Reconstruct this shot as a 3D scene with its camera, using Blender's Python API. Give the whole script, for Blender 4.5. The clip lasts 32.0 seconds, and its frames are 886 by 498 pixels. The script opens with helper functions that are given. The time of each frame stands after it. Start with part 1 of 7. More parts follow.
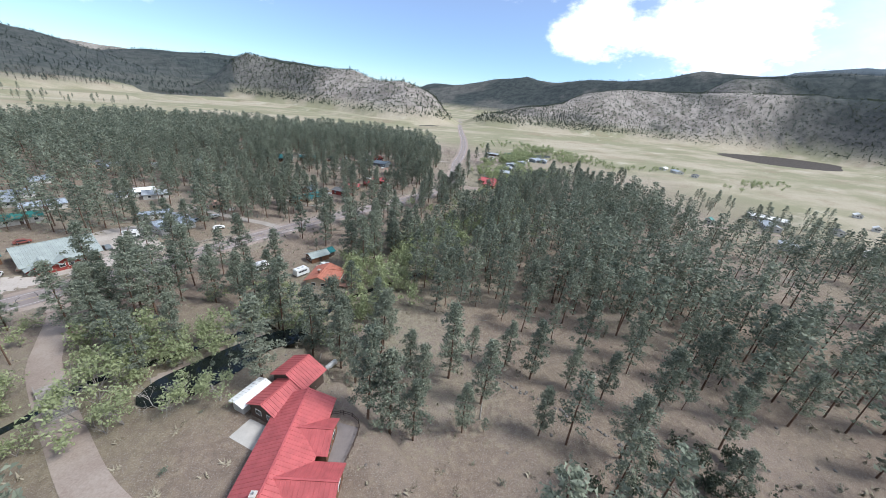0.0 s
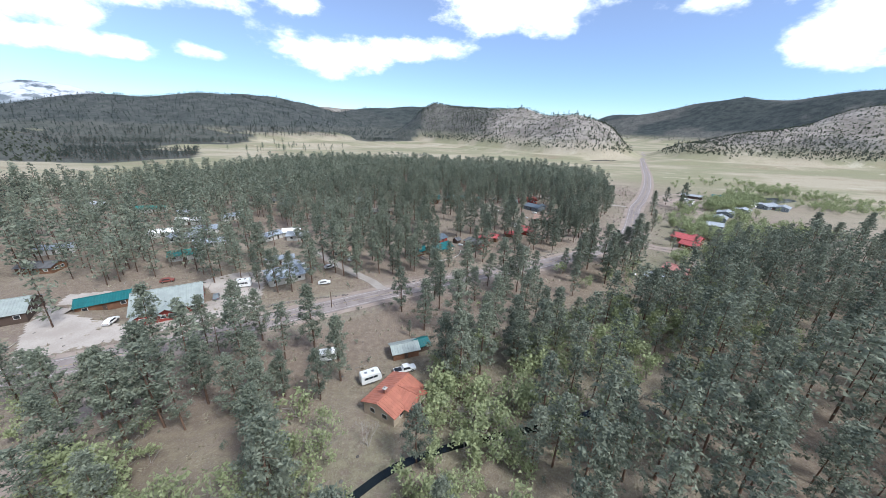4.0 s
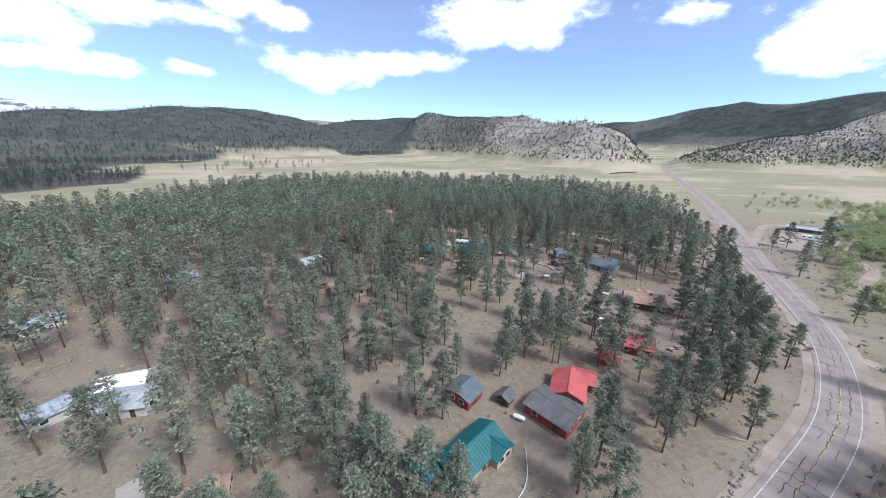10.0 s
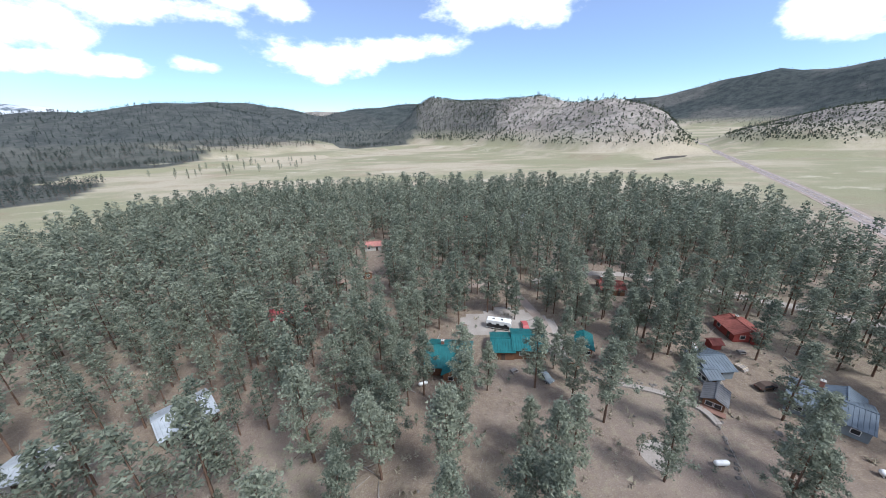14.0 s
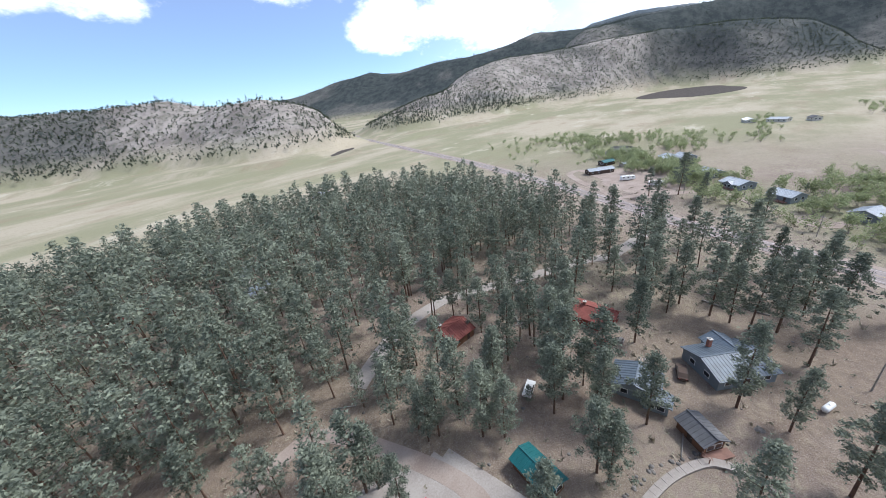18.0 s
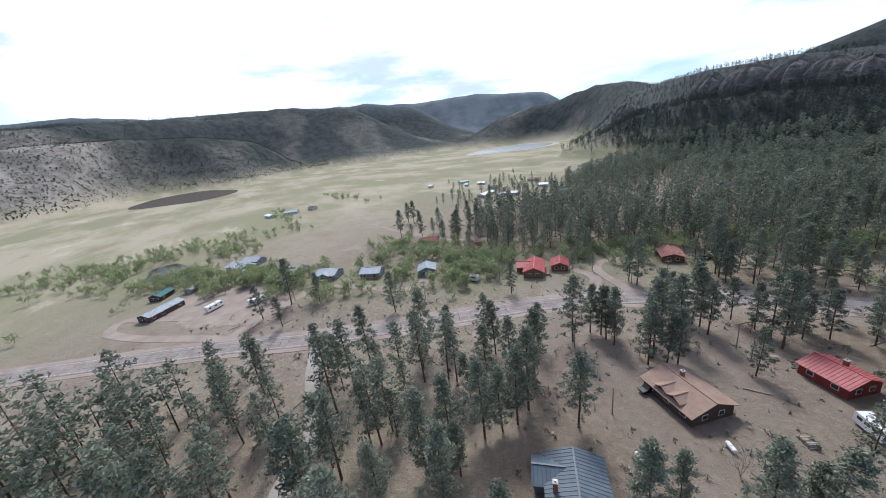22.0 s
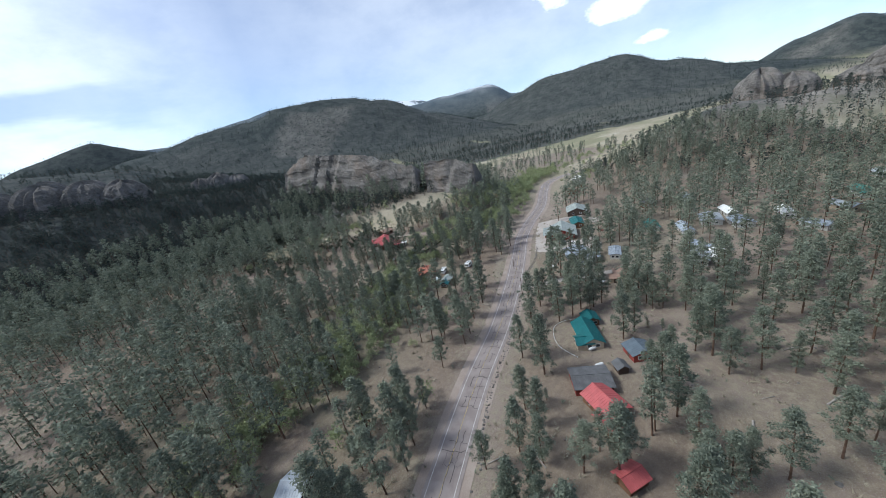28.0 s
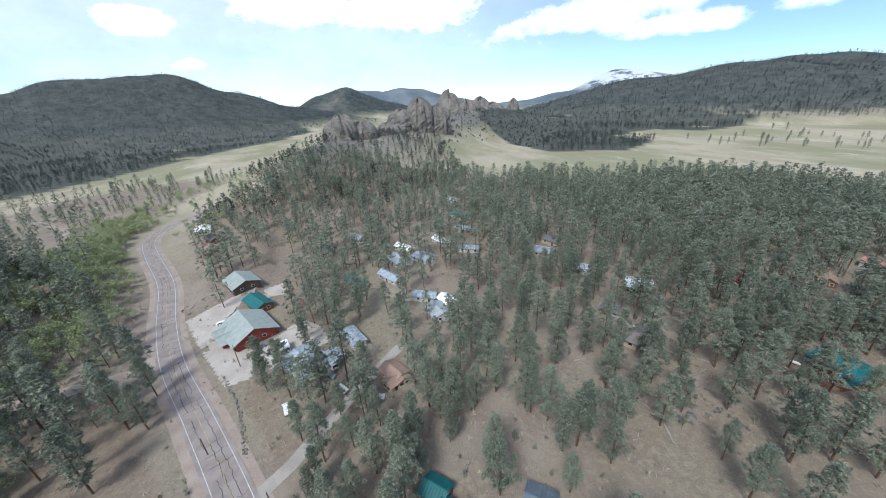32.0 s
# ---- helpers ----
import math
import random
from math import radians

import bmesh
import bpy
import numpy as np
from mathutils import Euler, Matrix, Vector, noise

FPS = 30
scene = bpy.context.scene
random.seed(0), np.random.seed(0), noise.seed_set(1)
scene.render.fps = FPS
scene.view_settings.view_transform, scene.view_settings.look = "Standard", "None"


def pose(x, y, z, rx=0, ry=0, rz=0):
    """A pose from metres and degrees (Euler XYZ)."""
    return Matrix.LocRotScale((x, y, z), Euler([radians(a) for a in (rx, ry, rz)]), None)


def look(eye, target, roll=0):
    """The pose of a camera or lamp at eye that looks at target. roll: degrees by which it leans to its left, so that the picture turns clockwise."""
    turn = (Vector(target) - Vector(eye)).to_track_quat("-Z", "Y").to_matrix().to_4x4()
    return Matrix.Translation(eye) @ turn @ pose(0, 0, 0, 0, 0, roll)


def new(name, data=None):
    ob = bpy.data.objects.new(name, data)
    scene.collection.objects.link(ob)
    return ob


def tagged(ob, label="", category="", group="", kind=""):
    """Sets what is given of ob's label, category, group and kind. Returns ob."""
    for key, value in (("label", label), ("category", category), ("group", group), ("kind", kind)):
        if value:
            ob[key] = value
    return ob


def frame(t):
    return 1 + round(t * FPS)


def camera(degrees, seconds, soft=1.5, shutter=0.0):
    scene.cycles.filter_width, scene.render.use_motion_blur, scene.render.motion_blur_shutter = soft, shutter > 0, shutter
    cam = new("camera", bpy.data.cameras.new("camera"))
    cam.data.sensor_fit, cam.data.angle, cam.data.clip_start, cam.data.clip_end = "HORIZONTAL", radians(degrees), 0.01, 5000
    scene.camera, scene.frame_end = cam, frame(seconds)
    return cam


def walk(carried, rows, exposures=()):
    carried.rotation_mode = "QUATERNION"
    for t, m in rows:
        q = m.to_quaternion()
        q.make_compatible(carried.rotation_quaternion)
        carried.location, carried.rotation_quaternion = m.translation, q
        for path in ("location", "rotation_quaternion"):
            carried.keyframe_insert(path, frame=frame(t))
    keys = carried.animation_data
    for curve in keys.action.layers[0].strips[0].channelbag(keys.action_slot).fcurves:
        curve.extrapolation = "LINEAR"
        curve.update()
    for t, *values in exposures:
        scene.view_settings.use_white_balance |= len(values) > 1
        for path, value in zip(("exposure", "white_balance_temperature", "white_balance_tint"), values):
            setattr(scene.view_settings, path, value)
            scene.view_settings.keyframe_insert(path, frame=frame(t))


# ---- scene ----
cam = camera(105.35, 32.0, soft=.65)
PATH = [
    (0, (-19.43, -131.93, 61.57), (24.20, -51.58, 21.05), 6.00),
    (0.5, (-12.99, -125.80, 61.76), (19.47, -40.30, 21.30), 4.55),
    (1, (-7.74, -118.58, 61.45), (13.90, -29.46, 21.58), 2.93),
    (1.5, (-3.20, -111.37, 61.22), (8.86, -19.97, 22.48), 1.74),
    (2, (0.16, -104.34, 61.09), (5.84, -11.98, 23.18), 1.63),
    (2.5, (2.86, -98.41, 60.93), (4.95, -5.62, 23.71), 1.85),
    (3, (4.06, -92.65, 60.17), (4.62, 0.53, 23.87), 1.94),
    (3.5, (4.79, -88.12, 59.66), (4.62, 5.45, 24.38), 1.86),
    (4, (3.81, -83.84, 59.41), (3.78, 10.03, 24.92), 1.80),
    (4.5, (2.17, -79.31, 59.10), (2.80, 14.78, 25.23), 1.74),
    (5, (0.31, -74.01, 58.62), (1.77, 20.25, 25.26), 1.69),
    (5.5, (-1.30, -67.46, 58.09), (0.78, 26.95, 25.20), 1.62),
    (6, (-1.66, -59.38, 57.86), (0.50, 35.20, 25.44), 1.53),
    (6.5, (-2.17, -50.48, 57.72), (0.14, 44.21, 25.65), 1.46),
    (7, (-2.69, -40.41, 57.59), (-0.32, 54.40, 25.87), 1.43),
    (7.5, (-3.31, -29.64, 57.84), (-0.78, 65.16, 26.12), 1.41),
    (8, (-3.63, -19.01, 57.71), (-1.16, 75.83, 26.12), 1.37),
    (8.5, (-3.78, -8.51, 57.65), (-1.54, 86.43, 26.31), 1.19),
    (9, (-4.15, 2.76, 57.91), (-2.22, 97.69, 26.51), 0.92),
    (9.5, (-4.98, 14.31, 58.45), (-2.87, 109.12, 26.72), 0.88),
    (10, (-5.11, 24.99, 58.65), (-3.38, 119.82, 26.97), 0.67),
    (10.5, (-5.60, 36.24, 59.10), (-4.00, 131.04, 27.32), 0.44),
    (11, (-5.97, 47.34, 59.21), (-4.66, 142.18, 27.55), 0.21),
    (11.5, (-6.31, 59.31, 59.35), (-5.18, 154.08, 27.46), 0.07),
    (12, (-6.15, 71.82, 59.88), (-5.78, 166.37, 27.32), -0.18),
    (12.5, (-5.81, 83.96, 60.07), (-6.26, 178.35, 27.03), -0.60),
    (13, (-5.52, 95.36, 60.45), (-6.78, 189.43, 26.54), -1.04),
    (13.5, (-5.02, 106.14, 60.51), (-6.97, 200.02, 26.12), -1.64),
    (14, (-5.71, 117.51, 60.69), (-7.22, 211.11, 25.52), -2.00),
    (14.5, (-6.67, 128.29, 60.71), (-6.13, 221.55, 24.64), -2.28),
    (15, (-7.44, 137.82, 60.46), (-2.75, 230.64, 23.54), -2.63),
    (15.5, (-7.72, 146.05, 59.98), (3.70, 238.03, 22.44), -3.21),
    (16, (-7.20, 153.60, 59.48), (13.97, 243.73, 21.69), -4.16),
    (16.5, (-6.48, 162.16, 58.78), (28.91, 247.29, 20.05), -5.00),
    (17, (-5.92, 169.67, 58.33), (43.17, 247.34, 18.86), -5.67),
    (17.5, (-4.47, 175.89, 58.40), (55.45, 245.28, 18.45), -6.70),
    (18, (-2.29, 182.33, 58.82), (67.52, 241.24, 18.12), -7.26),
    (18.5, (1.04, 188.20, 58.72), (79.24, 235.28, 17.88), -7.11),
    (19, (4.80, 193.86, 58.99), (90.09, 227.37, 18.94), -6.47),
    (19.5, (9.48, 198.49, 59.04), (99.72, 217.89, 20.57), -6.12),
    (20, (15.67, 202.85, 59.08), (108.53, 207.15, 22.22), -5.95),
    (20.5, (23.36, 206.56, 58.87), (116.28, 195.43, 23.62), -5.78),
    (21, (31.35, 208.59, 58.99), (122.03, 183.11, 25.41), -6.08),
    (21.5, (39.71, 209.83, 59.67), (125.92, 170.52, 27.68), -6.45),
    (22, (48.47, 209.73, 60.34), (128.43, 158.00, 29.83), -7.20),
    (22.5, (57.13, 207.38, 61.29), (129.62, 145.04, 32.00), -8.27),
    (23, (64.98, 204.22, 62.18), (129.09, 132.79, 34.11), -9.20),
    (23.5, (72.57, 199.46, 63.19), (126.51, 119.72, 36.12), -9.92),
    (24, (79.31, 193.40, 64.14), (121.86, 106.81, 37.82), -10.43),
    (24.5, (84.96, 186.17, 65.09), (115.46, 94.58, 39.02), -10.88),
    (25, (89.86, 178.17, 66.12), (107.44, 83.28, 39.92), -11.24),
    (25.5, (93.81, 169.87, 67.13), (98.11, 73.61, 40.36), -11.56),
    (26, (96.89, 161.20, 68.74), (87.81, 65.53, 41.08), -11.79),
    (26.5, (98.18, 152.10, 70.42), (75.77, 58.94, 41.80), -12.13),
    (27, (97.98, 142.80, 72.17), (62.74, 54.11, 42.29), -12.19),
    (27.5, (96.64, 133.19, 73.87), (49.39, 50.80, 42.56), -12.01),
    (28, (94.33, 123.43, 75.48), (36.16, 48.97, 42.72), -11.59),
    (28.5, (91.16, 113.73, 76.99), (23.39, 48.59, 42.88), -10.96),
    (29, (87.30, 104.20, 78.31), (11.37, 49.49, 43.08), -10.14),
    (29.5, (81.72, 95.29, 79.23), (-0.73, 51.88, 42.93), -9.10),
    (30, (75.36, 87.03, 79.82), (-12.03, 55.81, 42.56), -7.97),
    (30.5, (67.36, 79.95, 79.63), (-23.25, 61.32, 41.63), -6.84),
    (31, (58.43, 73.47, 79.38), (-33.61, 68.06, 40.66), -5.66),
    (31.5, (48.66, 68.01, 79.24), (-42.88, 75.98, 39.77), -4.47),
    (32, (38.71, 63.58, 78.88), (-50.50, 84.84, 39.00), -3.31),
]
walk(cam, [(t, look(eye, target, roll)) for t, eye, target, roll in PATH],
     [(0, .94, 6000, 8), (6, .96, 5900, 9), (11, 1.0, 5900, 10), (17, 1.0, 5950, 10), (20, 1.04, 5950, 10), (23, .56, 6000, 9), (25, .53, 5950, 8), (27, .52, 5950, 7), (29, .62, 5850, 4), (32, .78, 5850, 5)])


# ---- world: spring sky with scattered cumulus, brighter towards the sun ----
SUN_AZ, SUN_EL = 128.0, 52.0        # degrees clockwise from +y, above the horizon
world = bpy.data.worlds.new("sky")
scene.world = world
world.use_nodes = True


class Nodes:
    """Short-hand for building node trees."""

    def __init__(self, tree):
        self.tree = tree
        tree.nodes.clear()

    def add(self, kind, inputs=None, **props):
        n = self.tree.nodes.new(kind)
        for k, v in props.items():
            setattr(n, k, v)
        for k, v in (inputs or {}).items():
            self.put(v, n.inputs[k])
        return n

    def put(self, v, socket):
        if isinstance(v, bpy.types.NodeSocket):
            self.tree.links.new(v, socket)
        else:
            socket.default_value = v

    def math(self, op, a, b=0.0, c=0.0, clamp=False):
        n = self.add("ShaderNodeMath", {0: a, 1: b, 2: c}, operation=op, use_clamp=clamp)
        return n.outputs[0]

    def mix(self, f, a, b, kind="MIX"):
        n = self.add("ShaderNodeMix", {"Factor": f}, data_type="RGBA", blend_type=kind)
        self.put(a, n.inputs[6])
        self.put(b, n.inputs[7])
        return n.outputs[2]

    def noise(self, scale, detail=4.0, vec=None, rough=0.55):
        n = self.add("ShaderNodeTexNoise", {"Scale": scale, "Detail": detail, "Roughness": rough})
        if vec is not None:
            self.put(vec, n.inputs["Vector"])
        return n.outputs[0]

    def ramp(self, f, lo, hi, a=0.0, b=1.0):
        n = self.add("ShaderNodeMapRange", {0: f, 1: lo, 2: hi, 3: a, 4: b}, interpolation_type="SMOOTHSTEP")
        return n.outputs[0]


# clouds: azimuth, elevation, half width, half height in degrees, weight
CLOUDS = [(-18, 9.2, 11, 3.3, 1.0), (-4, 10.2, 9, 2.0, .8), (9, 15.6, 14, 3.6, 1.0), (-47, 10.5, 6, 2.6, .95), (-46, 7.2, 6, 1.5, .85), (-40, 6.8, 3, 1.0, .8), (-32, 7.6, 4, 1.1, .75),
          (-21, 14.2, 5, 2.0, .9), (-36, 13.5, 9, 2.0, .85), (-52, 13, 8, 3, .8), (-27, 16, 6, 2.2, .8), (34, 14.5, 8, 1.8, .6), (47, 10.5, 6, 4.0, .95), (63, 11, 15, 7, 1.2), (95, 20, 38, 18, 1.6),
          (130, 16, 36, 17, 1.5), (160, 14, 14, 9, .9), (-200, 14, 14, 9, .9), (-113, 10, 5, 1.8, .9), (-108, 6, 2.5, .9, .7), (-95, 12.5, 11, 3.2, 1.0), (-78, 12.5, 14, 4, 1.05), (-58, 9.5, 13, 3.6, .95), (-40, 7.5, 3, 1.2, .7), (-120, 15, 5, 3, .7)]
nt = Nodes(world.node_tree)
way = nt.add("ShaderNodeTexCoord").outputs["Generated"]
sep = nt.add("ShaderNodeSeparateXYZ", {0: way})
el = nt.math("MULTIPLY", nt.math("ARCSINE", sep.outputs[2]), 57.2958)
az = nt.math("MULTIPLY", nt.math("ARCTAN2", sep.outputs[0], sep.outputs[1]), 57.2958)
place = nt.add("ShaderNodeCombineXYZ", {0: az, 1: el}).outputs[0]
cover = None
for ca, ce, cw, ch, wt in CLOUDS:
    off = nt.add("ShaderNodeVectorMath", {0: place, 1: (ca, ce, 0)}, operation="SUBTRACT").outputs[0]
    off = nt.add("ShaderNodeVectorMath", {0: off, 1: (1 / cw, 1 / ch, 0)}, operation="MULTIPLY").outputs[0]
    far = nt.add("ShaderNodeVectorMath", {0: off}, operation="LENGTH").outputs["Value"]
    blob = nt.math("MULTIPLY_ADD", far, -wt, wt)
    cover = blob if cover is None else nt.math("MAXIMUM", cover, blob)
stretch = nt.add("ShaderNodeVectorMath", {0: way, 1: (5.0, 5.0, 9.2)}, operation="MULTIPLY").outputs[0]
fluff = nt.noise(1.0, 9, stretch, .62)
puffs = nt.math("ADD", nt.math("MAXIMUM", cover, -.55), nt.math("MULTIPLY_ADD", fluff, 2.9, -1.47))
alpha = nt.ramp(puffs, .02, .72)
alpha = nt.math("MULTIPLY", alpha, nt.ramp(el, 1.0, 4.5))


def away(azimuth):
    """Degrees between a direction and an azimuth, all the way round."""
    c, s = math.cos(radians(azimuth)), math.sin(radians(azimuth))
    across = nt.math("SUBTRACT", nt.math("MULTIPLY", sep.outputs[0], c), nt.math("MULTIPLY", sep.outputs[1], s))
    along = nt.math("ADD", nt.math("MULTIPLY", sep.outputs[0], s), nt.math("MULTIPLY", sep.outputs[1], c))
    return nt.math("MULTIPLY", nt.math("ABSOLUTE", nt.math("ARCTAN2", across, along)), 57.2958)


# a thin high veil over the west and round the sun
veil = nt.math("MAXIMUM", nt.ramp(away(-115), 80.0, 20.0, 0, .36), nt.ramp(away(128), 85.0, 35.0, 0, .7))
alpha = nt.math("MAXIMUM", alpha, nt.math("MULTIPLY", veil, nt.ramp(fluff, .25, .7, .6, 1.0)))
streaks = nt.noise(1.0, 5, nt.add("ShaderNodeVectorMath", {0: way, 1: (2.0, 2.0, 9.0)}, operation="MULTIPLY").outputs[0], .5)
grey = nt.math("MULTIPLY", nt.ramp(streaks, .50, .64), nt.ramp(away(135), 65.0, 30.0, .10, 1.0))
cloud_colour = nt.mix(grey, (1.0, 1.0, 1.0, 1), (.44, .51, .62, 1))
sky = nt.add("ShaderNodeTexSky", sky_type="NISHITA", sun_disc=False, sun_elevation=radians(SUN_EL), sun_rotation=radians(SUN_AZ), altitude=2400.0, air_density=1.0, dust_density=.3)
clear = nt.add("ShaderNodeBackground", {0: nt.mix(1.0, sky.outputs[0], nt.mix(nt.ramp(el, 0.0, 20.0), (.68, .78, .88, 1), (1.30, 1.10, 1.06, 1)), "MULTIPLY"), 1: .098})
cloudy = nt.add("ShaderNodeBackground", {0: cloud_colour, 1: 1.05})
both = nt.add("ShaderNodeMixShader", {0: alpha, 1: clear.outputs[0], 2: cloudy.outputs[0]})
nt.add("ShaderNodeOutputWorld", {0: both.outputs[0]})

sun = new("sun", bpy.data.lights.new("sun", "SUN"))
sun.data.energy, sun.data.angle, sun.data.color = 1.9, radians(14.0), (1.0, .965, .91)
sa, se = radians(SUN_AZ), radians(SUN_EL)
sun.matrix_world = look((math.sin(sa) * math.cos(se) * 900, math.cos(sa) * math.cos(se) * 900, math.sin(se) * 900), (0, 0, 0))


# ---- materials ----
def material(name, rough=.85, metal=0.0, spec=.3):
    m = bpy.data.materials.new(name)
    m.use_nodes = True
    n = Nodes(m.node_tree)
    b = n.add("ShaderNodeBsdfPrincipled", {"Roughness": rough, "Metallic": metal, "Specular IOR Level": spec})
    n.add("ShaderNodeOutputMaterial", {0: b.outputs[0]})
    return m, n, b


def bump(n, b, height, strength=.4, distance=.1):
    k = n.add("ShaderNodeBump", {"Strength": strength, "Distance": distance, "Height": height})
    n.put(k.outputs[0], b.inputs["Normal"])


def plain(name, colour, rough=.8, metal=0.0, wear=.25, scale=1.5, spec=.3):
    """A paint, timber or metal colour with stains and grain at two scales."""
    m, n, b = material(name, rough, metal, spec)
    pos = n.add("ShaderNodeTexCoord").outputs["Object"]
    rnd = n.add("ShaderNodeObjectInfo").outputs["Random"]
    big, fine = n.noise(scale * .35, 3, pos), n.noise(scale * 9, 4, pos)
    tone = n.math("ADD", n.math("MULTIPLY", big, .6), n.math("MULTIPLY", fine, .4))
    tone = n.math("ADD", tone, n.math("MULTIPLY_ADD", rnd, .12, -.06))
    dark = tuple(c * (1 - wear) for c in colour)
    light = tuple(min(1, c * (1 + wear * .6)) for c in colour)
    n.put(n.mix(n.ramp(tone, .3, .7), (*dark, 1), (*light, 1)), b.inputs["Base Color"])
    bump(n, b, fine, .15, .03)
    return m


def needles(name, dark, light):
    m, n, b = material(name, .75, 0, .15)
    tone = n.add("ShaderNodeAttribute", attribute_name="tone").outputs["Fac"]
    rnd = n.add("ShaderNodeObjectInfo").outputs["Random"]
    mixer = n.math("FRACT", n.math("ADD", tone, rnd))
    isle = n.add("ShaderNodeNewGeometry").outputs["Random Per Island"]
    f = n.math("ADD", n.math("MULTIPLY", mixer, .45), n.math("MULTIPLY", n.math("POWER", isle, 1.5), .75), clamp=True)
    col = n.mix(f, (*dark, 1), (*light, 1))
    n.put(col, b.inputs["Base Color"])
    thin = n.add("ShaderNodeBsdfTranslucent", {0: col})
    both = n.add("ShaderNodeMixShader", {0: .28, 1: b.outputs[0], 2: thin.outputs[0]})
    out = [k for k in m.node_tree.nodes if k.bl_idname == "ShaderNodeOutputMaterial"][0]
    n.put(both.outputs[0], out.inputs[0])
    return m


def soil_material():
    """Pinkish gravelly soil and straw, meadow grass on the plain, scree and shaded scrub on the slopes, haze tint on
    far ridges.
    """
    m, n, b = material("soil_and_grass", .95, 0, .1)
    pos = n.add("ShaderNodeTexCoord").outputs["Object"]
    meadow = n.add("ShaderNodeAttribute", attribute_name="meadow").outputs["Fac"]
    slope = n.add("ShaderNodeAttribute", attribute_name="slope").outputs["Fac"]
    wood = n.add("ShaderNodeAttribute", attribute_name="wood").outputs["Fac"]
    green = n.add("ShaderNodeAttribute", attribute_name="green").outputs["Fac"]
    shaded_brush = n.add("ShaderNodeAttribute", attribute_name="shaded_brush").outputs["Fac"]
    big, mid, fine, grit = n.noise(.012, 5, pos), n.noise(.07, 5, pos), n.noise(.6, 5, pos, .65), n.noise(4.5, 3, pos, .7)
    snow_and_haze = n.add("ShaderNodeAttribute", attribute_name="snow_and_haze").outputs["Fac"]
    far = n.add("ShaderNodeAttribute", attribute_name="far").outputs["Fac"]
    soil = n.mix(n.ramp(mid, .36, .64), (.215, .165, .138, 1), (.285, .23, .19, 1))
    straw = n.mix(n.ramp(fine, .3, .7), (.20, .168, .122, 1), (.30, .262, .19, 1))
    near = n.mix(n.ramp(n.math("ADD", n.math("MULTIPLY", big, .5), n.math("MULTIPLY", fine, .5)), .43, .58), soil, straw)
    near = n.mix(n.math("MULTIPLY", n.ramp(n.noise(.03, 4, pos), .5, .72), .35), near, (.20, .19, .13, 1))
    pale = n.ramp(n.noise(.045, 6, pos, .68), .56, .70)
    near = n.mix(n.math("MULTIPLY", pale, .55), near, (.37, .315, .265, 1))
    litter = n.mix(n.ramp(fine, .35, .65), (.165, .122, .09, 1), (.235, .175, .13, 1))
    near = n.mix(n.math("MULTIPLY", wood, .65), near, litter)
    near = n.mix(n.math("MULTIPLY", n.ramp(grit, .48, .72), .55), near, (.41, .37, .32, 1))
    dark_bits = n.ramp(n.noise(1.7, 4, pos, .7), .56, .70)
    near = n.mix(n.math("MULTIPLY", dark_bits, .6), near, (.105, .088, .068, 1))
    long = n.add("ShaderNodeVectorMath", {0: pos, 1: (.5, 1, 1)}, operation="MULTIPLY").outputs[0]
    # Straw and olive grass, raised in tone to carry the valley's sunlight.
    field = n.mix(n.ramp(n.noise(.009, 7, long, .62), .40, .58), (.40, .35, .262, 1), (.262, .252, .160, 1))
    field = n.mix(n.math("MULTIPLY", n.ramp(n.noise(.022, 6, long, .65), .52, .68), .6), field, (.27, .215, .15, 1))
    field = n.mix(n.math("MULTIPLY", n.ramp(n.noise(.016, 7, long, .7), .57, .66), .6), field, (.50, .455, .36, 1))
    field = n.mix(n.math("MULTIPLY", n.ramp(n.noise(.35, 5, pos, .7), .5, .66), .3), field, (.19, .175, .115, 1))
    scree = n.mix(n.ramp(n.noise(.02, 7, pos, .65), .36, .62), (.215, .19, .17, 1), (.36, .322, .288, 1))
    scree = n.mix(n.math("MULTIPLY", n.ramp(mid, .45, .7), .6), scree, (.12, .122, .085, 1))
    scree = n.mix(n.ramp(n.noise(.11, 3, pos, .6), .56, .63, 0, .75), scree, (.055, .068, .052, 1))
    col = n.mix(meadow, near, field)
    col = n.mix(n.math("MULTIPLY", green, n.ramp(fine, .25, .6, .2, .6)), col, (.19, .215, .105, 1))
    # Brush and canopy cover; forest-floor shade and bluish haze are in its colour.
    thicket = n.mix(n.ramp(n.noise(.03, 6, pos, .7), .35, .65), (.030, .040, .042, 1), (.066, .076, .072, 1))
    scree = n.mix(shaded_brush, scree, thicket)
    col = n.mix(slope, col, scree)
    # Aerial haze painted into the distant ridges as a blue-grey colour.
    haze_tone = n.mix(n.ramp(n.noise(.004, 6, pos, .6), .35, .65), (.105, .135, .165, 1), (.19, .215, .235, 1))
    col = n.mix(far, col, haze_tone)
    # White for snow, and for the haze painted on the north-west mountain.
    col = n.mix(n.math("MULTIPLY", snow_and_haze, n.ramp(n.noise(.006, 6, pos, .65), .40, .5)), col, (.78, .81, .86, 1))
    n.put(col, b.inputs["Base Color"])
    bump(n, b, n.math("ADD", fine, n.math("MULTIPLY", grit, .4)), .9, .45)
    return m


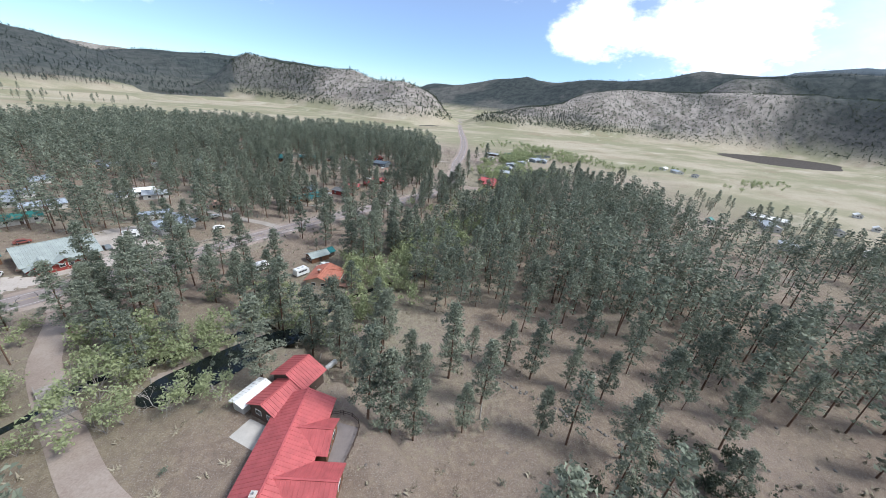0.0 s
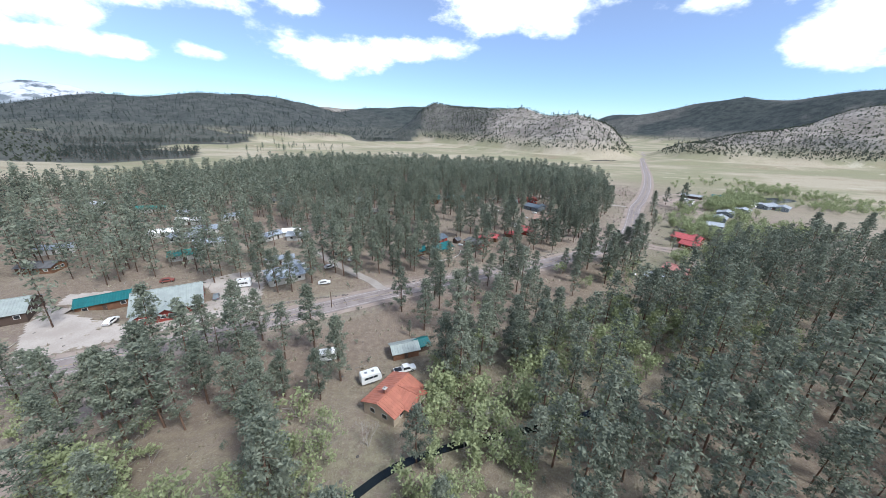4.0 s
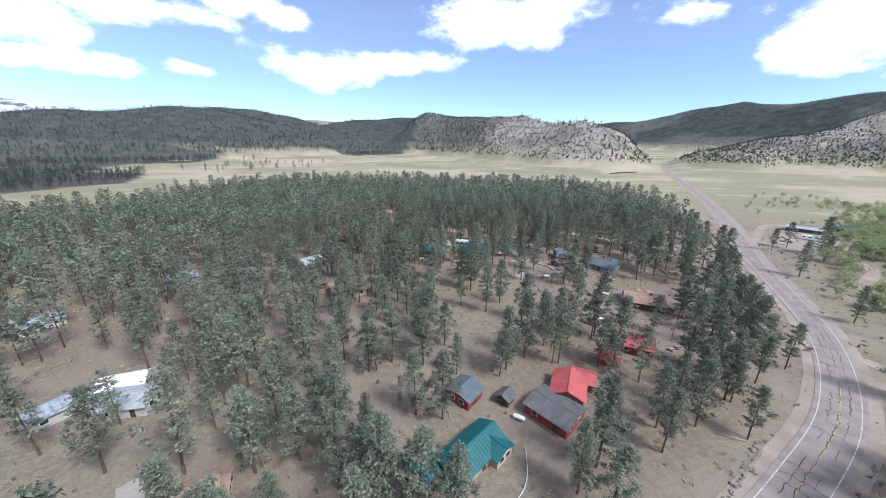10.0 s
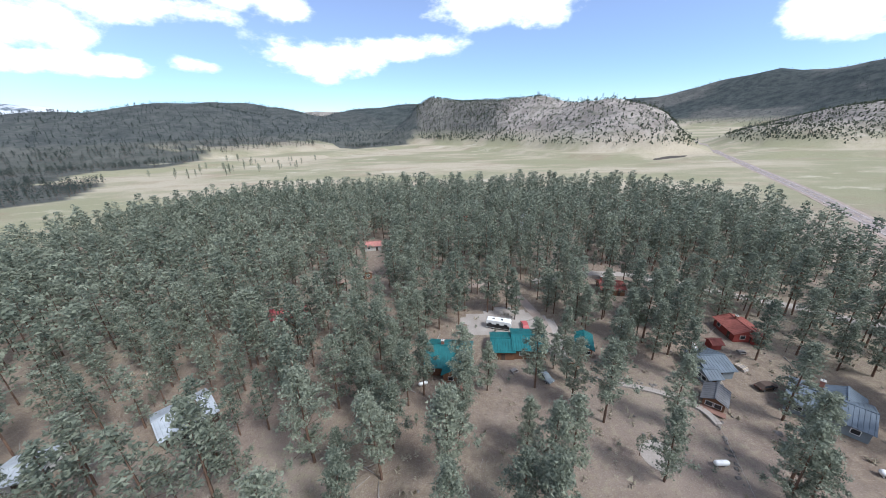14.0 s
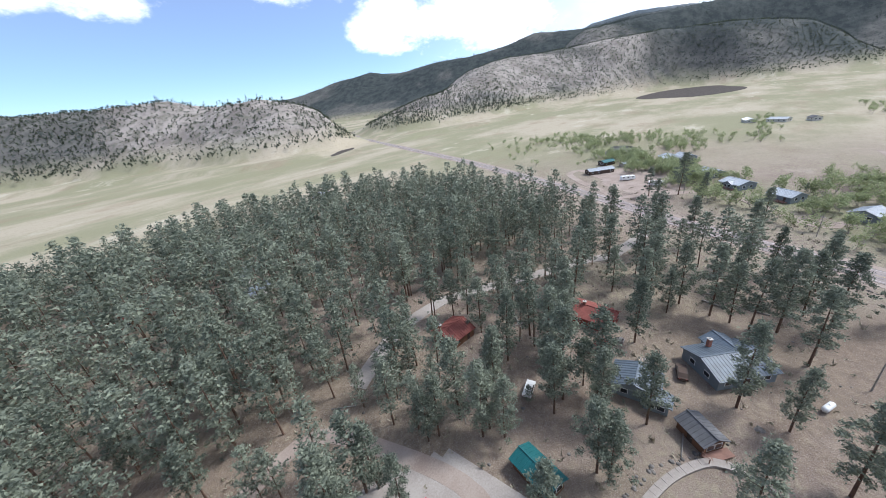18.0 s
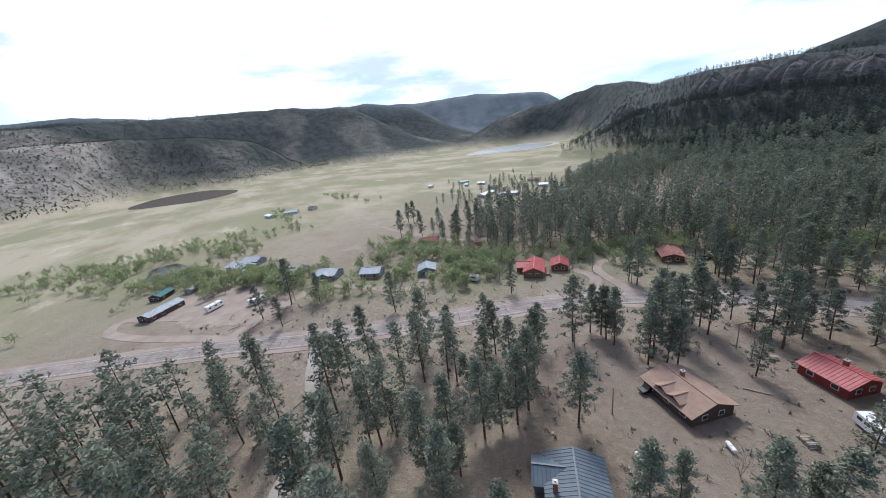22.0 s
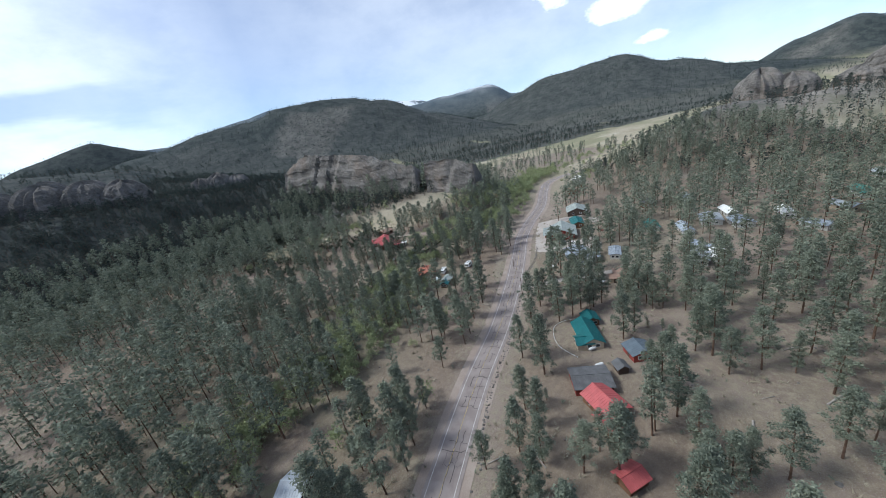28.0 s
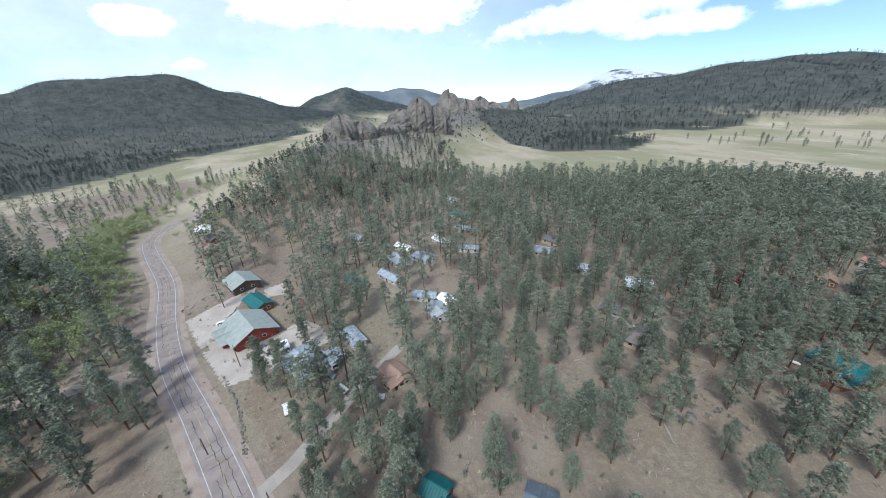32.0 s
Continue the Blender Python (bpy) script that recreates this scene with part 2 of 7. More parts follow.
def rock_material():
    m, n, b = material("granite", .9, 0, .2)
    pos = n.add("ShaderNodeTexCoord").outputs["Object"]
    blotch, fine = n.noise(.06, 7, pos, .65), n.noise(.7, 5, pos, .7)
    bed = n.noise(.10, 6, n.add("ShaderNodeVectorMath", {0: pos, 1: (.3, .3, 2.4)}, operation="MULTIPLY").outputs[0], .7)
    col = n.mix(n.ramp(n.math("ADD", n.math("MULTIPLY", blotch, .6), n.math("MULTIPLY", fine, .4)), .38, .6), (.105, .097, .09, 1), (.22, .203, .186, 1))
    col = n.mix(n.math("MULTIPLY", n.ramp(n.noise(.035, 4, pos), .5, .7), .5), col, (.25, .19, .148, 1))
    crack = n.add("ShaderNodeTexVoronoi", {"Vector": n.add("ShaderNodeVectorMath", {0: n.add("ShaderNodeTexNoise", {"Scale": .06, "Detail": 4.0, "Vector": pos}).outputs["Color"], 1: (14, 14, 14), 2: n.add("ShaderNodeVectorMath", {0: pos, 1: (.8, .8, 1.5)}, operation="MULTIPLY").outputs[0]}, operation="MULTIPLY_ADD").outputs[0], "Scale": .07}, feature="DISTANCE_TO_EDGE").outputs["Distance"]
    col = n.mix(n.math("MULTIPLY", n.ramp(crack, .035, .0, 0, .5), n.ramp(n.noise(.05, 3, pos), .42, .6)), col, (.09, .08, .072, 1))
    col = n.mix(n.ramp(bed, .56, .66, 0, .4), col, (.10, .09, .08, 1))
    n.put(col, b.inputs["Base Color"])
    bump(n, b, n.math("ADD", blotch, n.math("MULTIPLY", bed, .5)), .8, 3.0)
    return m


def asphalt_material():
    m, n, b = material("asphalt", .9, 0, .25)
    pos = n.add("ShaderNodeTexCoord").outputs["Object"]
    worn, fine = n.noise(.25, 5, pos), n.noise(7, 3, pos)
    col = n.mix(n.ramp(worn, .35, .65), (.215, .176, .163, 1), (.29, .245, .228, 1))
    col = n.mix(n.math("MULTIPLY", fine, .3), col, (.42, .375, .35, 1))
    n.put(col, b.inputs["Base Color"])
    bump(n, b, fine, .3, .02)
    return m


def gravel_material(name, a, c):
    m, n, b = material(name, .95, 0, .1)
    pos = n.add("ShaderNodeTexCoord").outputs["Object"]
    n.put(n.mix(n.ramp(n.math("ADD", n.math("MULTIPLY", n.noise(.15, 5, pos), .6), n.math("MULTIPLY", n.noise(3, 3, pos), .4)), .35, .65), (*a, 1), (*c, 1)), b.inputs["Base Color"])
    bump(n, b, n.noise(5, 4, pos), .5, .06)
    return m


def water_material(name, colour, rough, spec=.5):
    m, n, b = material(name, rough, 0, spec)
    pos = n.add("ShaderNodeTexCoord").outputs["Object"]
    n.put((*colour, 1), b.inputs["Base Color"])
    bump(n, b, n.noise(.8, 3, pos), .08, .1)
    return m


SOIL, ROCK, ASPHALT = soil_material(), rock_material(), asphalt_material()
GRAVEL = gravel_material("pink_gravel", (.28, .22, .185), (.37, .31, .265))
DRIVE = gravel_material("packed_gravel", (.30, .265, .235), (.39, .355, .32))
YARD = gravel_material("pale_yard_gravel", (.37, .325, .285), (.48, .43, .385))
LINE = plain("road_paint", (.56, .54, .51), .7, wear=.45, scale=3)
TAR = plain("tar", (.055, .05, .05), .8)
BARK = plain("pine_bark", (.15, .095, .068), .95, wear=.5, scale=2)
GREYWOOD = plain("weathered_wood", (.32, .29, .26), .95, wear=.4)
NEEDLE = needles("pine_needles", (.10, .122, .096), (.30, .325, .243))
LEAF = needles("spring_leaves", (.25, .285, .15), (.40, .44, .245))
JUNIPER = needles("juniper_scrub", (.055, .07, .05), (.11, .125, .085))
# Dark hill conifers; the bluish cast is distance haze put into the colour.
HAZED_CONIFER = needles("haze_tinted_conifer", (.038, .054, .052), (.085, .102, .088))
TWIG = needles("bare_twigs", (.24, .22, .19), (.40, .37, .33))
WATER = water_material("creek_water", (.012, .016, .015), .08)
# Near-black with its sheen cut, standing in for the dark hill's reflection.
POND = water_material("dulled_pond_water", (.016, .017, .015), .3, .12)
LAKE = water_material("pale_lake_water", (.36, .40, .43), .25)
MUD = gravel_material("dark_mud", (.06, .052, .046), (.10, .086, .075))
GLASS = plain("dark_window_glass", (.03, .035, .04), .12, spec=.6, wear=.2)
WHITE = plain("white_paint", (.78, .78, .76), .55, wear=.12)
ROOF_RED = plain("red_metal_roof", (.45, .105, .105), .5, wear=.22, spec=.4)
ROOF_ORANGE = plain("orange_metal_roof", (.43, .165, .11), .55, wear=.22, spec=.4)
ROOF_RUST = plain("rust_red_shingles", (.24, .08, .065), .85, wear=.3)
ROOF_TEAL = plain("teal_metal_roof", (.018, .13, .135), .45, wear=.25, spec=.4)
ROOF_GREEN = plain("green_metal_roof", (.05, .22, .19), .5, wear=.3, spec=.4)
ROOF_SLATE = plain("slate_blue_metal_roof", (.125, .155, .185), .5, wear=.25, spec=.4)
ROOF_GREY = plain("pale_grey_metal_roof", (.40, .43, .46), .5, wear=.2, spec=.4)
ROOF_DARK = plain("dark_grey_shingles", (.13, .13, .135), .9, wear=.3)
ROOF_TAN = plain("tan_brown_shingles", (.33, .225, .175), .9, wear=.22)
ROOF_PATCH = plain("patched_blue_grey_metal_roof", (.33, .37, .42), .5, wear=.55, scale=3.0, spec=.4)
ROOF_PINK = plain("faded_pink_metal_roof", (.46, .21, .18), .6, wear=.22)
ROOF_SAGE = plain("sage_grey_metal_roof", (.33, .365, .345), .5, wear=.18, spec=.4)
WALL_LOG = plain("brown_log_wall", (.19, .10, .06), .85, wear=.35)
WALL_RED = plain("barn_red_siding", (.26, .055, .045), .8, wear=.3)
WALL_GREY = plain("blue_grey_siding", (.20, .23, .25), .8, wear=.2)
WALL_TAN = plain("tan_siding", (.45, .37, .28), .85, wear=.2)
WALL_WHITE = plain("white_siding", (.52, .51, .48), .8, wear=.18)
WALL_DARK = plain("dark_timber_siding", (.085, .06, .048), .85, wear=.3)
BRICK = plain("red_brick", (.32, .14, .10), .9, wear=.3, scale=4)
CONCRETE = plain("concrete", (.50, .47, .43), .9, wear=.15)
BLACK = plain("black_paint", (.02, .02, .022), .35, spec=.5)
TYRE = plain("tyre_rubber", (.02, .02, .02), .9)
CHROME = plain("grey_metal", (.45, .46, .47), .4, .8)
DECKWOOD = plain("red_brown_decking", (.27, .155, .12), .85, wear=.3)


# ---- shape of the land ----
def hashed(ix, iy, seed):
    v = np.sin(ix * 127.1 + iy * 311.7 + seed * 74.7) * 43758.5453
    return v - np.floor(v)


def ripple(x, y, size, seed=0, octaves=4):
    """Smooth value noise, 0 to 1."""
    total, amp, norm = 0, 1.0, 0
    for o in range(octaves):
        u, v = x / size * 2**o, y / size * 2**o
        i, j = np.floor(u), np.floor(v)
        fu, fv = u - i, v - j
        fu, fv = fu * fu * (3 - 2 * fu), fv * fv * (3 - 2 * fv)
        a, b, c, d = (hashed(i + p, j + q, seed + o) for q in (0, 1) for p in (0, 1))
        total = total + amp * ((a * (1 - fu) + b * fu) * (1 - fv) + (c * (1 - fu) + d * fu) * fv)
        norm, amp = norm + amp, amp * .5
    return total / norm


ROAD = [(-326.1, -64.2), (-286.5, -75.8), (-254.8, -86.4), (-224.9, -83.2), (-191.8, -66.6), (-146.8, -40.5), (-103.1, -22), (-74.1, -7.8), (-46.4, 9.7), (-19, 26.5), (12.1, 43.7), (37.9, 55.8), (60.9, 68.3), (83.5, 82.3),
        (104.1, 100.8), (121.1, 121.9), (138.7, 152), (161.5, 191.7), (185.1, 225.8), (233, 303), (290, 405), (345, 512), (401, 620), (438, 690), (500, 800), (600, 980)]


CENTRE = (30.0, 80.0)


# hills: the crest of each as points x, y, height; then its half width and steepness
WEST_BLUE = ([(-3177, 2732, 303), (-3072, 2849, 288), (-2934, 2989, 236)], 600, 1.3)
DARK_MOUNTAIN = ([(-673, 1497, 138), (-737, 1463, 150), (-847, 1396, 150), (-940, 1329, 122), (-1057, 1229, 100)], 420, 1.4)
DARK_MOUNTAIN_EAST = ([(-1086, 1009, 106), (-1053, 1041, 122), (-978, 1106, 124), (-888, 1175, 139), (-784, 1242, 141), (-709, 1284, 122), (-662, 1307, 90), (-575, 1345, 48)], 420, 1.4)
PALE_HILL = ([(-1377, 2570, 165), (-911, 2764, 170), (-749, 2811, 161)], 500, 1.3)
DARK_HILL = ([(-663, 1793, 75), (-442, 1857, 130), (-146, 1902, 150), (37, 1907, 164), (251, 1892, 148)], 430, 1.4)
ROUND_HILL = ([(-35, 1303, 138), (58, 1237, 119), (158, 1151, 112), (244, 1055, 117), (300, 969, 92), (341, 888, 94), (357, 843, 83), (382, 818, 57), (404, 780, 34), (430, 726, 10)], 170, 1.5)
EAST_RANGE = ([(1283, 2639, 166), (1452, 2468, 188), (1608, 2269, 236), (1727, 2074, 263), (1816, 1882, 237), (1886, 1639, 267), (1914, 1418, 254), (2113, 1113, 322), (2206, 861, 307), (2268, 603, 331), (2299, 353, 320), (2292, -45, 321), (2244, -332, 323), (2174, -571, 303)], 480, 1.4)
STONY_SPUR = ([(559, 788, 5), (670, 806, 43), (799, 816, 71), (912, 817, 83), (1051, 819, 133), (1169, 773, 153), (1323, 642, 160), (1475, 462, 182), (1623, 219, 179), (1698, 47, 151)], 220, 1.5)
STONY_HILLS = ([(1541, 627, 234), (1718, 528, 254), (1835, 426, 277), (2011, 205, 280), (2122, -30, 279), (2205, -338, 197), (2228, -526, 91)], 260, 1.5)
EAST_BACK = ([(2940, 1008, 428), (3027, 567, 432), (3047, 293, 406), (3032, -103, 393), (2967, -487, 409), (2790, -1009, 366), (2648, -1288, 307)], 450, 1.3)
FAR_EAST = ([(4007, -1470, 451), (3706, -2051, 404), (3268, -2641, 407), (2765, -3124, 371)], 500, 1.3)
SOUTH_SLOPE = ([(1365, -1160, 137), (1175, -1173, 180), (1047, -1165, 206), (762, -1096, 183), (615, -1028, 142), (418, -879, 150), (270, -839, 148), (166, -853, 134), (69, -857, 102)], 300, 1.5)
SOUTH_CONE = ([(430, -2080, 250), (199, -2103, 317), (51, -2106, 267), (-61, -2102, 211)], 330, 1.4)
BIG_MOUNTAIN = ([(47, -1388, 185), (-160, -1367, 230), (-293, -1339, 240), (-400, -1307, 267), (-507, -1266, 274), (-624, -1211, 263), (-711, -1162, 237), (-834, -1078, 165), (-731, -1153, 212), (-846, -1070, 133), (-963, -967, 40)], 420, 1.5)
SNOW_SOUTH = ([(-24, -4005, 412), (-230, -3995, 416), (-604, -3951, 511), (-963, -3875, 573), (-1170, -3817, 609), (-2183, -3366, 524), (-2541, -3107, 443)], 500, 1.3)
SOUTH_WEST_FAR = ([(-1765, -2441, 311), (-2091, -2174, 344), (-2331, -1924, 349), (-2240, -2092, 303), (-2544, -1717, 252)], 450, 1.3)
SECOND_MOUNTAIN = ([(-1358, -1129, 117), (-1475, -978, 176), (-1542, -873, 215), (-1671, -615, 239), (-1733, -441, 175), (-1780, -245, 105), (-1799, -126, 49)], 420, 1.4)
WEST_CONE = ([(-2791, -248, 70), (-2804, -114, 168), (-2813, 73, 218), (-2803, 336, 116)], 330, 1.4)
PALE_WEST = ([(-3602, -173, 171), (-3613, 103, 240), (-3596, 458, 205), (-3582, 581, 227), (-3555, 756, 203), (-3593, 771, 213), (-3515, 1093, 119), (-3320, 1616, 22)], 450, 1.3)
NORTH_WEST_LOW = ([(-3641, 1632, 40), (-3515, 1899, 58), (-3349, 2190, 114), (-3140, 2492, 143)], 450, 1.3)
SNOW_NORTH_WEST = ([(-3491, 2691, 137), (-3363, 2854, 242), (-3088, 3160, 221), (-2908, 3331, 147)], 450, 1.4)
TOR_HILL = ([(-306, -40, 15), (-352, 3, 36), (-383, 43, 48), (-411, 90, 45), (-517, 131, 39), (-650, 238, 44), (-724, 322, 63), (-812, 457, 51), (-871, 587, 29)], 120, 1.5)
CLIFF_HILL = ([(-135, -124, 24), (-79, -357, 46), (79, -618, 85)], 135, 1.5)
FOREST_RIDGE = ([(-40, -420, 44), (18, -414, 58), (107, -388, 68), (192, -396, 73), (275, -397, 74), (340, -404, 66), (406, -405, 38)], 125, 1.3)
HILLS = [CLIFF_HILL, FOREST_RIDGE, WEST_BLUE, DARK_MOUNTAIN, DARK_MOUNTAIN_EAST, PALE_HILL, DARK_HILL, ROUND_HILL, EAST_RANGE, STONY_SPUR, STONY_HILLS, EAST_BACK, FAR_EAST, SOUTH_SLOPE, SOUTH_CONE, BIG_MOUNTAIN, SNOW_SOUTH, SOUTH_WEST_FAR, SECOND_MOUNTAIN, WEST_CONE, PALE_WEST, NORTH_WEST_LOW, SNOW_NORTH_WEST, TOR_HILL]


BASINS = [(990, -770, 330, 230, -.98), (1120, 258, 290, 165, .05), (315, 241, 44, 22, .4), (330, 640, 55, 20, .5)]   # level ground under the waters


def height(x, y):
    """The height of the land at x, y (arrays or numbers)."""
    x, y = np.asarray(x, float), np.asarray(y, float)
    r = np.hypot(x - CENTRE[0], y - CENTRE[1])
    crest = np.zeros_like(x)
    for points, w, p in HILLS:
        top = np.zeros_like(x)
        for (x1, y1, h1), (x2, y2, h2) in zip(points, points[1:]):
            dx, dy = x2 - x1, y2 - y1
            s = np.clip(((x - x1) * dx + (y - y1) * dy) / (dx * dx + dy * dy), 0, 1)
            d = np.hypot(x - x1 - s * dx, y - y1 - s * dy) / w
            top = np.maximum(top, (h1 + (h2 - h1) * s) * np.exp(-(d * 1.3) ** (p * 1.25)) - 3)
        k = 14.0
        f = np.clip(.5 + .5 * (top - crest) / k, 0, 1)
        crest = np.maximum(crest * (1 - f) + top * f + np.where(crest > 1, k * f * (1 - f) * .5, 0), 0)
    lane = np.full(x.shape, 1e9)
    for (x1, y1), (x2, y2) in zip(ROAD, ROAD[1:]):
        dx, dy = x2 - x1, y2 - y1
        s = np.clip(((x - x1) * dx + (y - y1) * dy) / (dx * dx + dy * dy), 0, 1)
        lane = np.minimum(lane, np.hypot(x - x1 - s * dx, y - y1 - s * dy))
    crest = crest * np.clip((lane - 8) / 70, 0, 1) ** .8
    rough = ripple(x, y, 330, 3, 5) - .5
    fold = np.clip(crest / 40, 0, 1)
    crest = crest * (1 + .10 * rough) + fold * (9 * (ripple(x, y, 60, 9, 4) - .5) + 24 * np.clip(r / 2000, 0, 1) * (ripple(x, y, 210, 19, 4) - .5))
    rise = np.clip((r - 1500) / 2400, 0, 1) ** 1.3 * 110 * np.exp(-((np.degrees(np.arctan2(x, y - 80)) - 124) / 22) ** 2)
    small = .9 * (ripple(x, y, 70, 5, 3) - .5) * np.clip((r - 20) / 200, .25, 1)
    z = np.maximum(crest, 0) + rise + small * np.exp(-np.maximum(crest, 0) / 6)
    for cx, cy, a, b, t in BASINS:
        u, v = ((x - cx) * math.cos(t) + (y - cy) * math.sin(t)) / a, ((y - cy) * math.cos(t) - (x - cx) * math.sin(t)) / b
        z = z * np.clip((np.hypot(u, v) - 1) / .5, 0, 1)
    return z


def ground_z(x, y):
    return float(height(x, y))


def smooth_line(points, step=4.0):
    """Points of a rounded line through the given ones."""
    p = np.array(points, float)
    out = []
    for i in range(len(p) - 1):
        a, b, c, d = p[max(i - 1, 0)], p[i], p[i + 1], p[min(i + 2, len(p) - 1)]
        for t in np.arange(0, 1, step / max(np.linalg.norm(c - b), step)):
            out.append(.5 * (2 * b + (c - a) * t + (2 * a - 5 * b + 4 * c - d) * t * t + (3 * b - a - 3 * c + d) * t**3))
    out.append(p[-1])
    return np.array(out)


ROAD_LINE = smooth_line(ROAD)


def off_line(x, y, line):
    """Distance from points to a dense line."""
    x, y = np.atleast_1d(x), np.atleast_1d(y)
    best = np.full(x.shape, 1e9)
    for px, py in line:
        best = np.minimum(best, (x - px) ** 2 + (y - py) ** 2)
    return np.sqrt(best)


def inside(poly, x, y):
    x, y = np.atleast_1d(np.asarray(x, float)), np.atleast_1d(np.asarray(y, float))
    hit = np.zeros(x.shape, bool)
    for (x1, y1), (x2, y2) in zip(poly, poly[1:] + poly[:1]):
        cross = (y1 > y) != (y2 > y)
        hit ^= cross & (x < (x2 - x1) * (y - y1) / (y2 - y1 + 1e-9) + x1)
    return hit


NORTH_WOOD = [(-324.4, 152.1), (-248.2, 255.8), (-198.3, 375.5), (-138.8, 414.3), (-52.8, 416.8), (51.3, 412.7), (119.9, 393.4), (179.3, 350.1), (177.8, 301.7), (156.2, 235.8), (126.1, 170.2), (103.2, 116.1), (83.1, 97), (58.4, 79.9),
              (8.4, 53.8), (-47.6, 21.1), (-75.9, 18.2), (-105.9, -2.4), (-146.2, -19.8), (-196.5, -45.9), (-236.5, -59.7), (-296.1, -44.2), (-335.7, 24.8)]
SOUTH_WOOD = [(-127.3, -53.4), (-76.1, -25.2), (-44, -3.8), (-15.1, 17.3), (14, 33.6), (41.6, 47.7), (63.6, 59.7), (86.2, 73.6), (102, 61.3), (126.5, 60.9), (149.3, 76.5), (200.9, 87.6), (235.4, 56), (218.5, -26.2), (267.8, -92.3),
              (286.4, -201.1), (270.7, -301.2), (120.7, -290.8), (-59.5, -329.6), (-168, -221.1), (-187.7, -122.3)]
WEST_WOOD = [(-135, -66), (-190, -95), (-260, -120), (-340, -110), (-430, -60), (-480, -160), (-430, -260), (-300, -280), (-180, -220), (-150, -150)]


def mesh_object(name, verts, faces, mats, parent=None, face_mats=None, smooth=False):
    me = bpy.data.meshes.new(name)
    me.from_pydata(verts, [], faces)
    for m in mats if isinstance(mats, (list, tuple)) else [mats]:
        me.materials.append(m)
    if face_mats is not None:
        me.polygons.foreach_set("material_index", np.asarray(face_mats, np.int32))
    if smooth:
        me.polygons.foreach_set("use_smooth", np.ones(len(me.polygons), bool))
    ob = new(name, me)
    if parent:
        ob.parent = parent
    return ob


def build_ground():
    radii, r = [0.0], 6.0
    while r < 4750:
        radii.append(r)
        r += max(6.0, r * .021)
    turns = 400
    a = np.arange(turns) * 2 * math.pi / turns
    R, A = np.meshgrid(radii[1:], a, indexing="ij")
    x = np.concatenate([[CENTRE[0]], (CENTRE[0] + R * np.sin(A)).ravel()])
    y = np.concatenate([[CENTRE[1]], (CENTRE[1] + R * np.cos(A)).ravel()])
    z = height(x, y)
    n = len(radii) - 1
    i, j = np.meshgrid(np.arange(n - 1), np.arange(turns), indexing="ij")
    k = (j + 1) % turns
    quads = np.stack([1 + i * turns + j, 1 + i * turns + k, 1 + (i + 1) * turns + k, 1 + (i + 1) * turns + j], -1).reshape(-1, 4)[:, ::-1]
    faces = [(0, 1 + (t + 1) % turns, 1 + t)[::-1] for t in range(turns)] + quads.tolist()
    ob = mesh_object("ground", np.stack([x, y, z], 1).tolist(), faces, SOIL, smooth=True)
    me = ob.data
    wood = np.clip(inside(NORTH_WOOD, x, y) + inside(SOUTH_WOOD, x, y), 0, 1) * np.clip(ripple(x, y, 40, 2) * 2.4 - .5, 0, 1)
    rr = np.hypot(x - CENTRE[0], y - CENTRE[1])
    crest = z * 0 + np.clip((z - 12) / 30, 0, 1)
    open_ground = ~(inside(NORTH_WOOD, x, y) | inside(SOUTH_WOOD, x, y) | inside(WEST_WOOD, x, y))
    meadow = np.clip((rr - 230) / 160, 0, 1) * open_ground
    meadow = np.maximum(meadow, np.clip(1.5 - off_line(x, y, GLADE) / np.where(x < -40, 22, 11), 0, 1))
    green = np.where(x > 90, 1, .4) * np.clip(1 - np.abs(off_line(x, y, GREEN_LINE) / 34), 0, 1) * (ripple(x, y, 30, 4) > .3)
    deg = np.degrees(np.arctan2(x - CENTRE[0], y - CENTRE[1]))
    deg = deg + 16 * (ripple(x, y, 300, 51, 3) - .5)
    stony = ((deg > -3) & (deg < 100))
    patch = ripple(x, y, 260, 40, 4)
    # share of the slope under the shade-darkened brush colour
    shaded_brush = np.where(stony, np.clip((patch - .45) * 5, 0, .6) + np.clip((rr - 1450) / 250, 0, .72), .97 - np.clip((patch - .62) * 5, 0, .3))
    shaded_brush = np.where((deg > -24) & (deg < -5) & (rr > 2700), .05, np.clip(shaded_brush, 0, .97))
    shaded_brush = np.where((deg > -97) & (deg < -58) & (rr < 1200), .22 + .3 * (patch > .5), shaded_brush)
    grove = (inside(NW_FOREST, x, y) | inside(SOUTH_FOREST, x, y) | inside(WEST_FOREST, x, y)) & (ripple(x, y, 90, 61, 3) > np.where((x > -560) & (x < -430) & (y > 560) & (y < 800), .55, .2))
    shaded_brush = np.where(grove, .9, shaded_brush)
    foot = inside(HILLFOOT, x, y) & (ripple(x, y, 30, 62, 3) > .3)
    shaded_brush = np.where(foot, .8, shaded_brush)
    crest = np.maximum(np.maximum(crest, grove * .92), foot * .85)
    # haze tint grows with distance; the bare tan hill is left out
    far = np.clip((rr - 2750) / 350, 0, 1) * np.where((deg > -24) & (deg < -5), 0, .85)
    # snow on the high tops; the north-west mountain's paleness is part painted haze
    snow_and_haze = np.clip((z - 325) / 40, 0, 1) * (rr > 2900) * ((deg > -150) & (deg < -108)) + np.clip((z - 110) / 90, 0, .6) * (rr > 3300) * ((deg > -62) & (deg < -38))
    for key, values in (("far", far), ("snow_and_haze", snow_and_haze), ("shaded_brush", shaded_brush), ("wood", wood), ("meadow", meadow), ("slope", crest), ("green", green)):
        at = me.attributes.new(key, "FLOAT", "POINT")
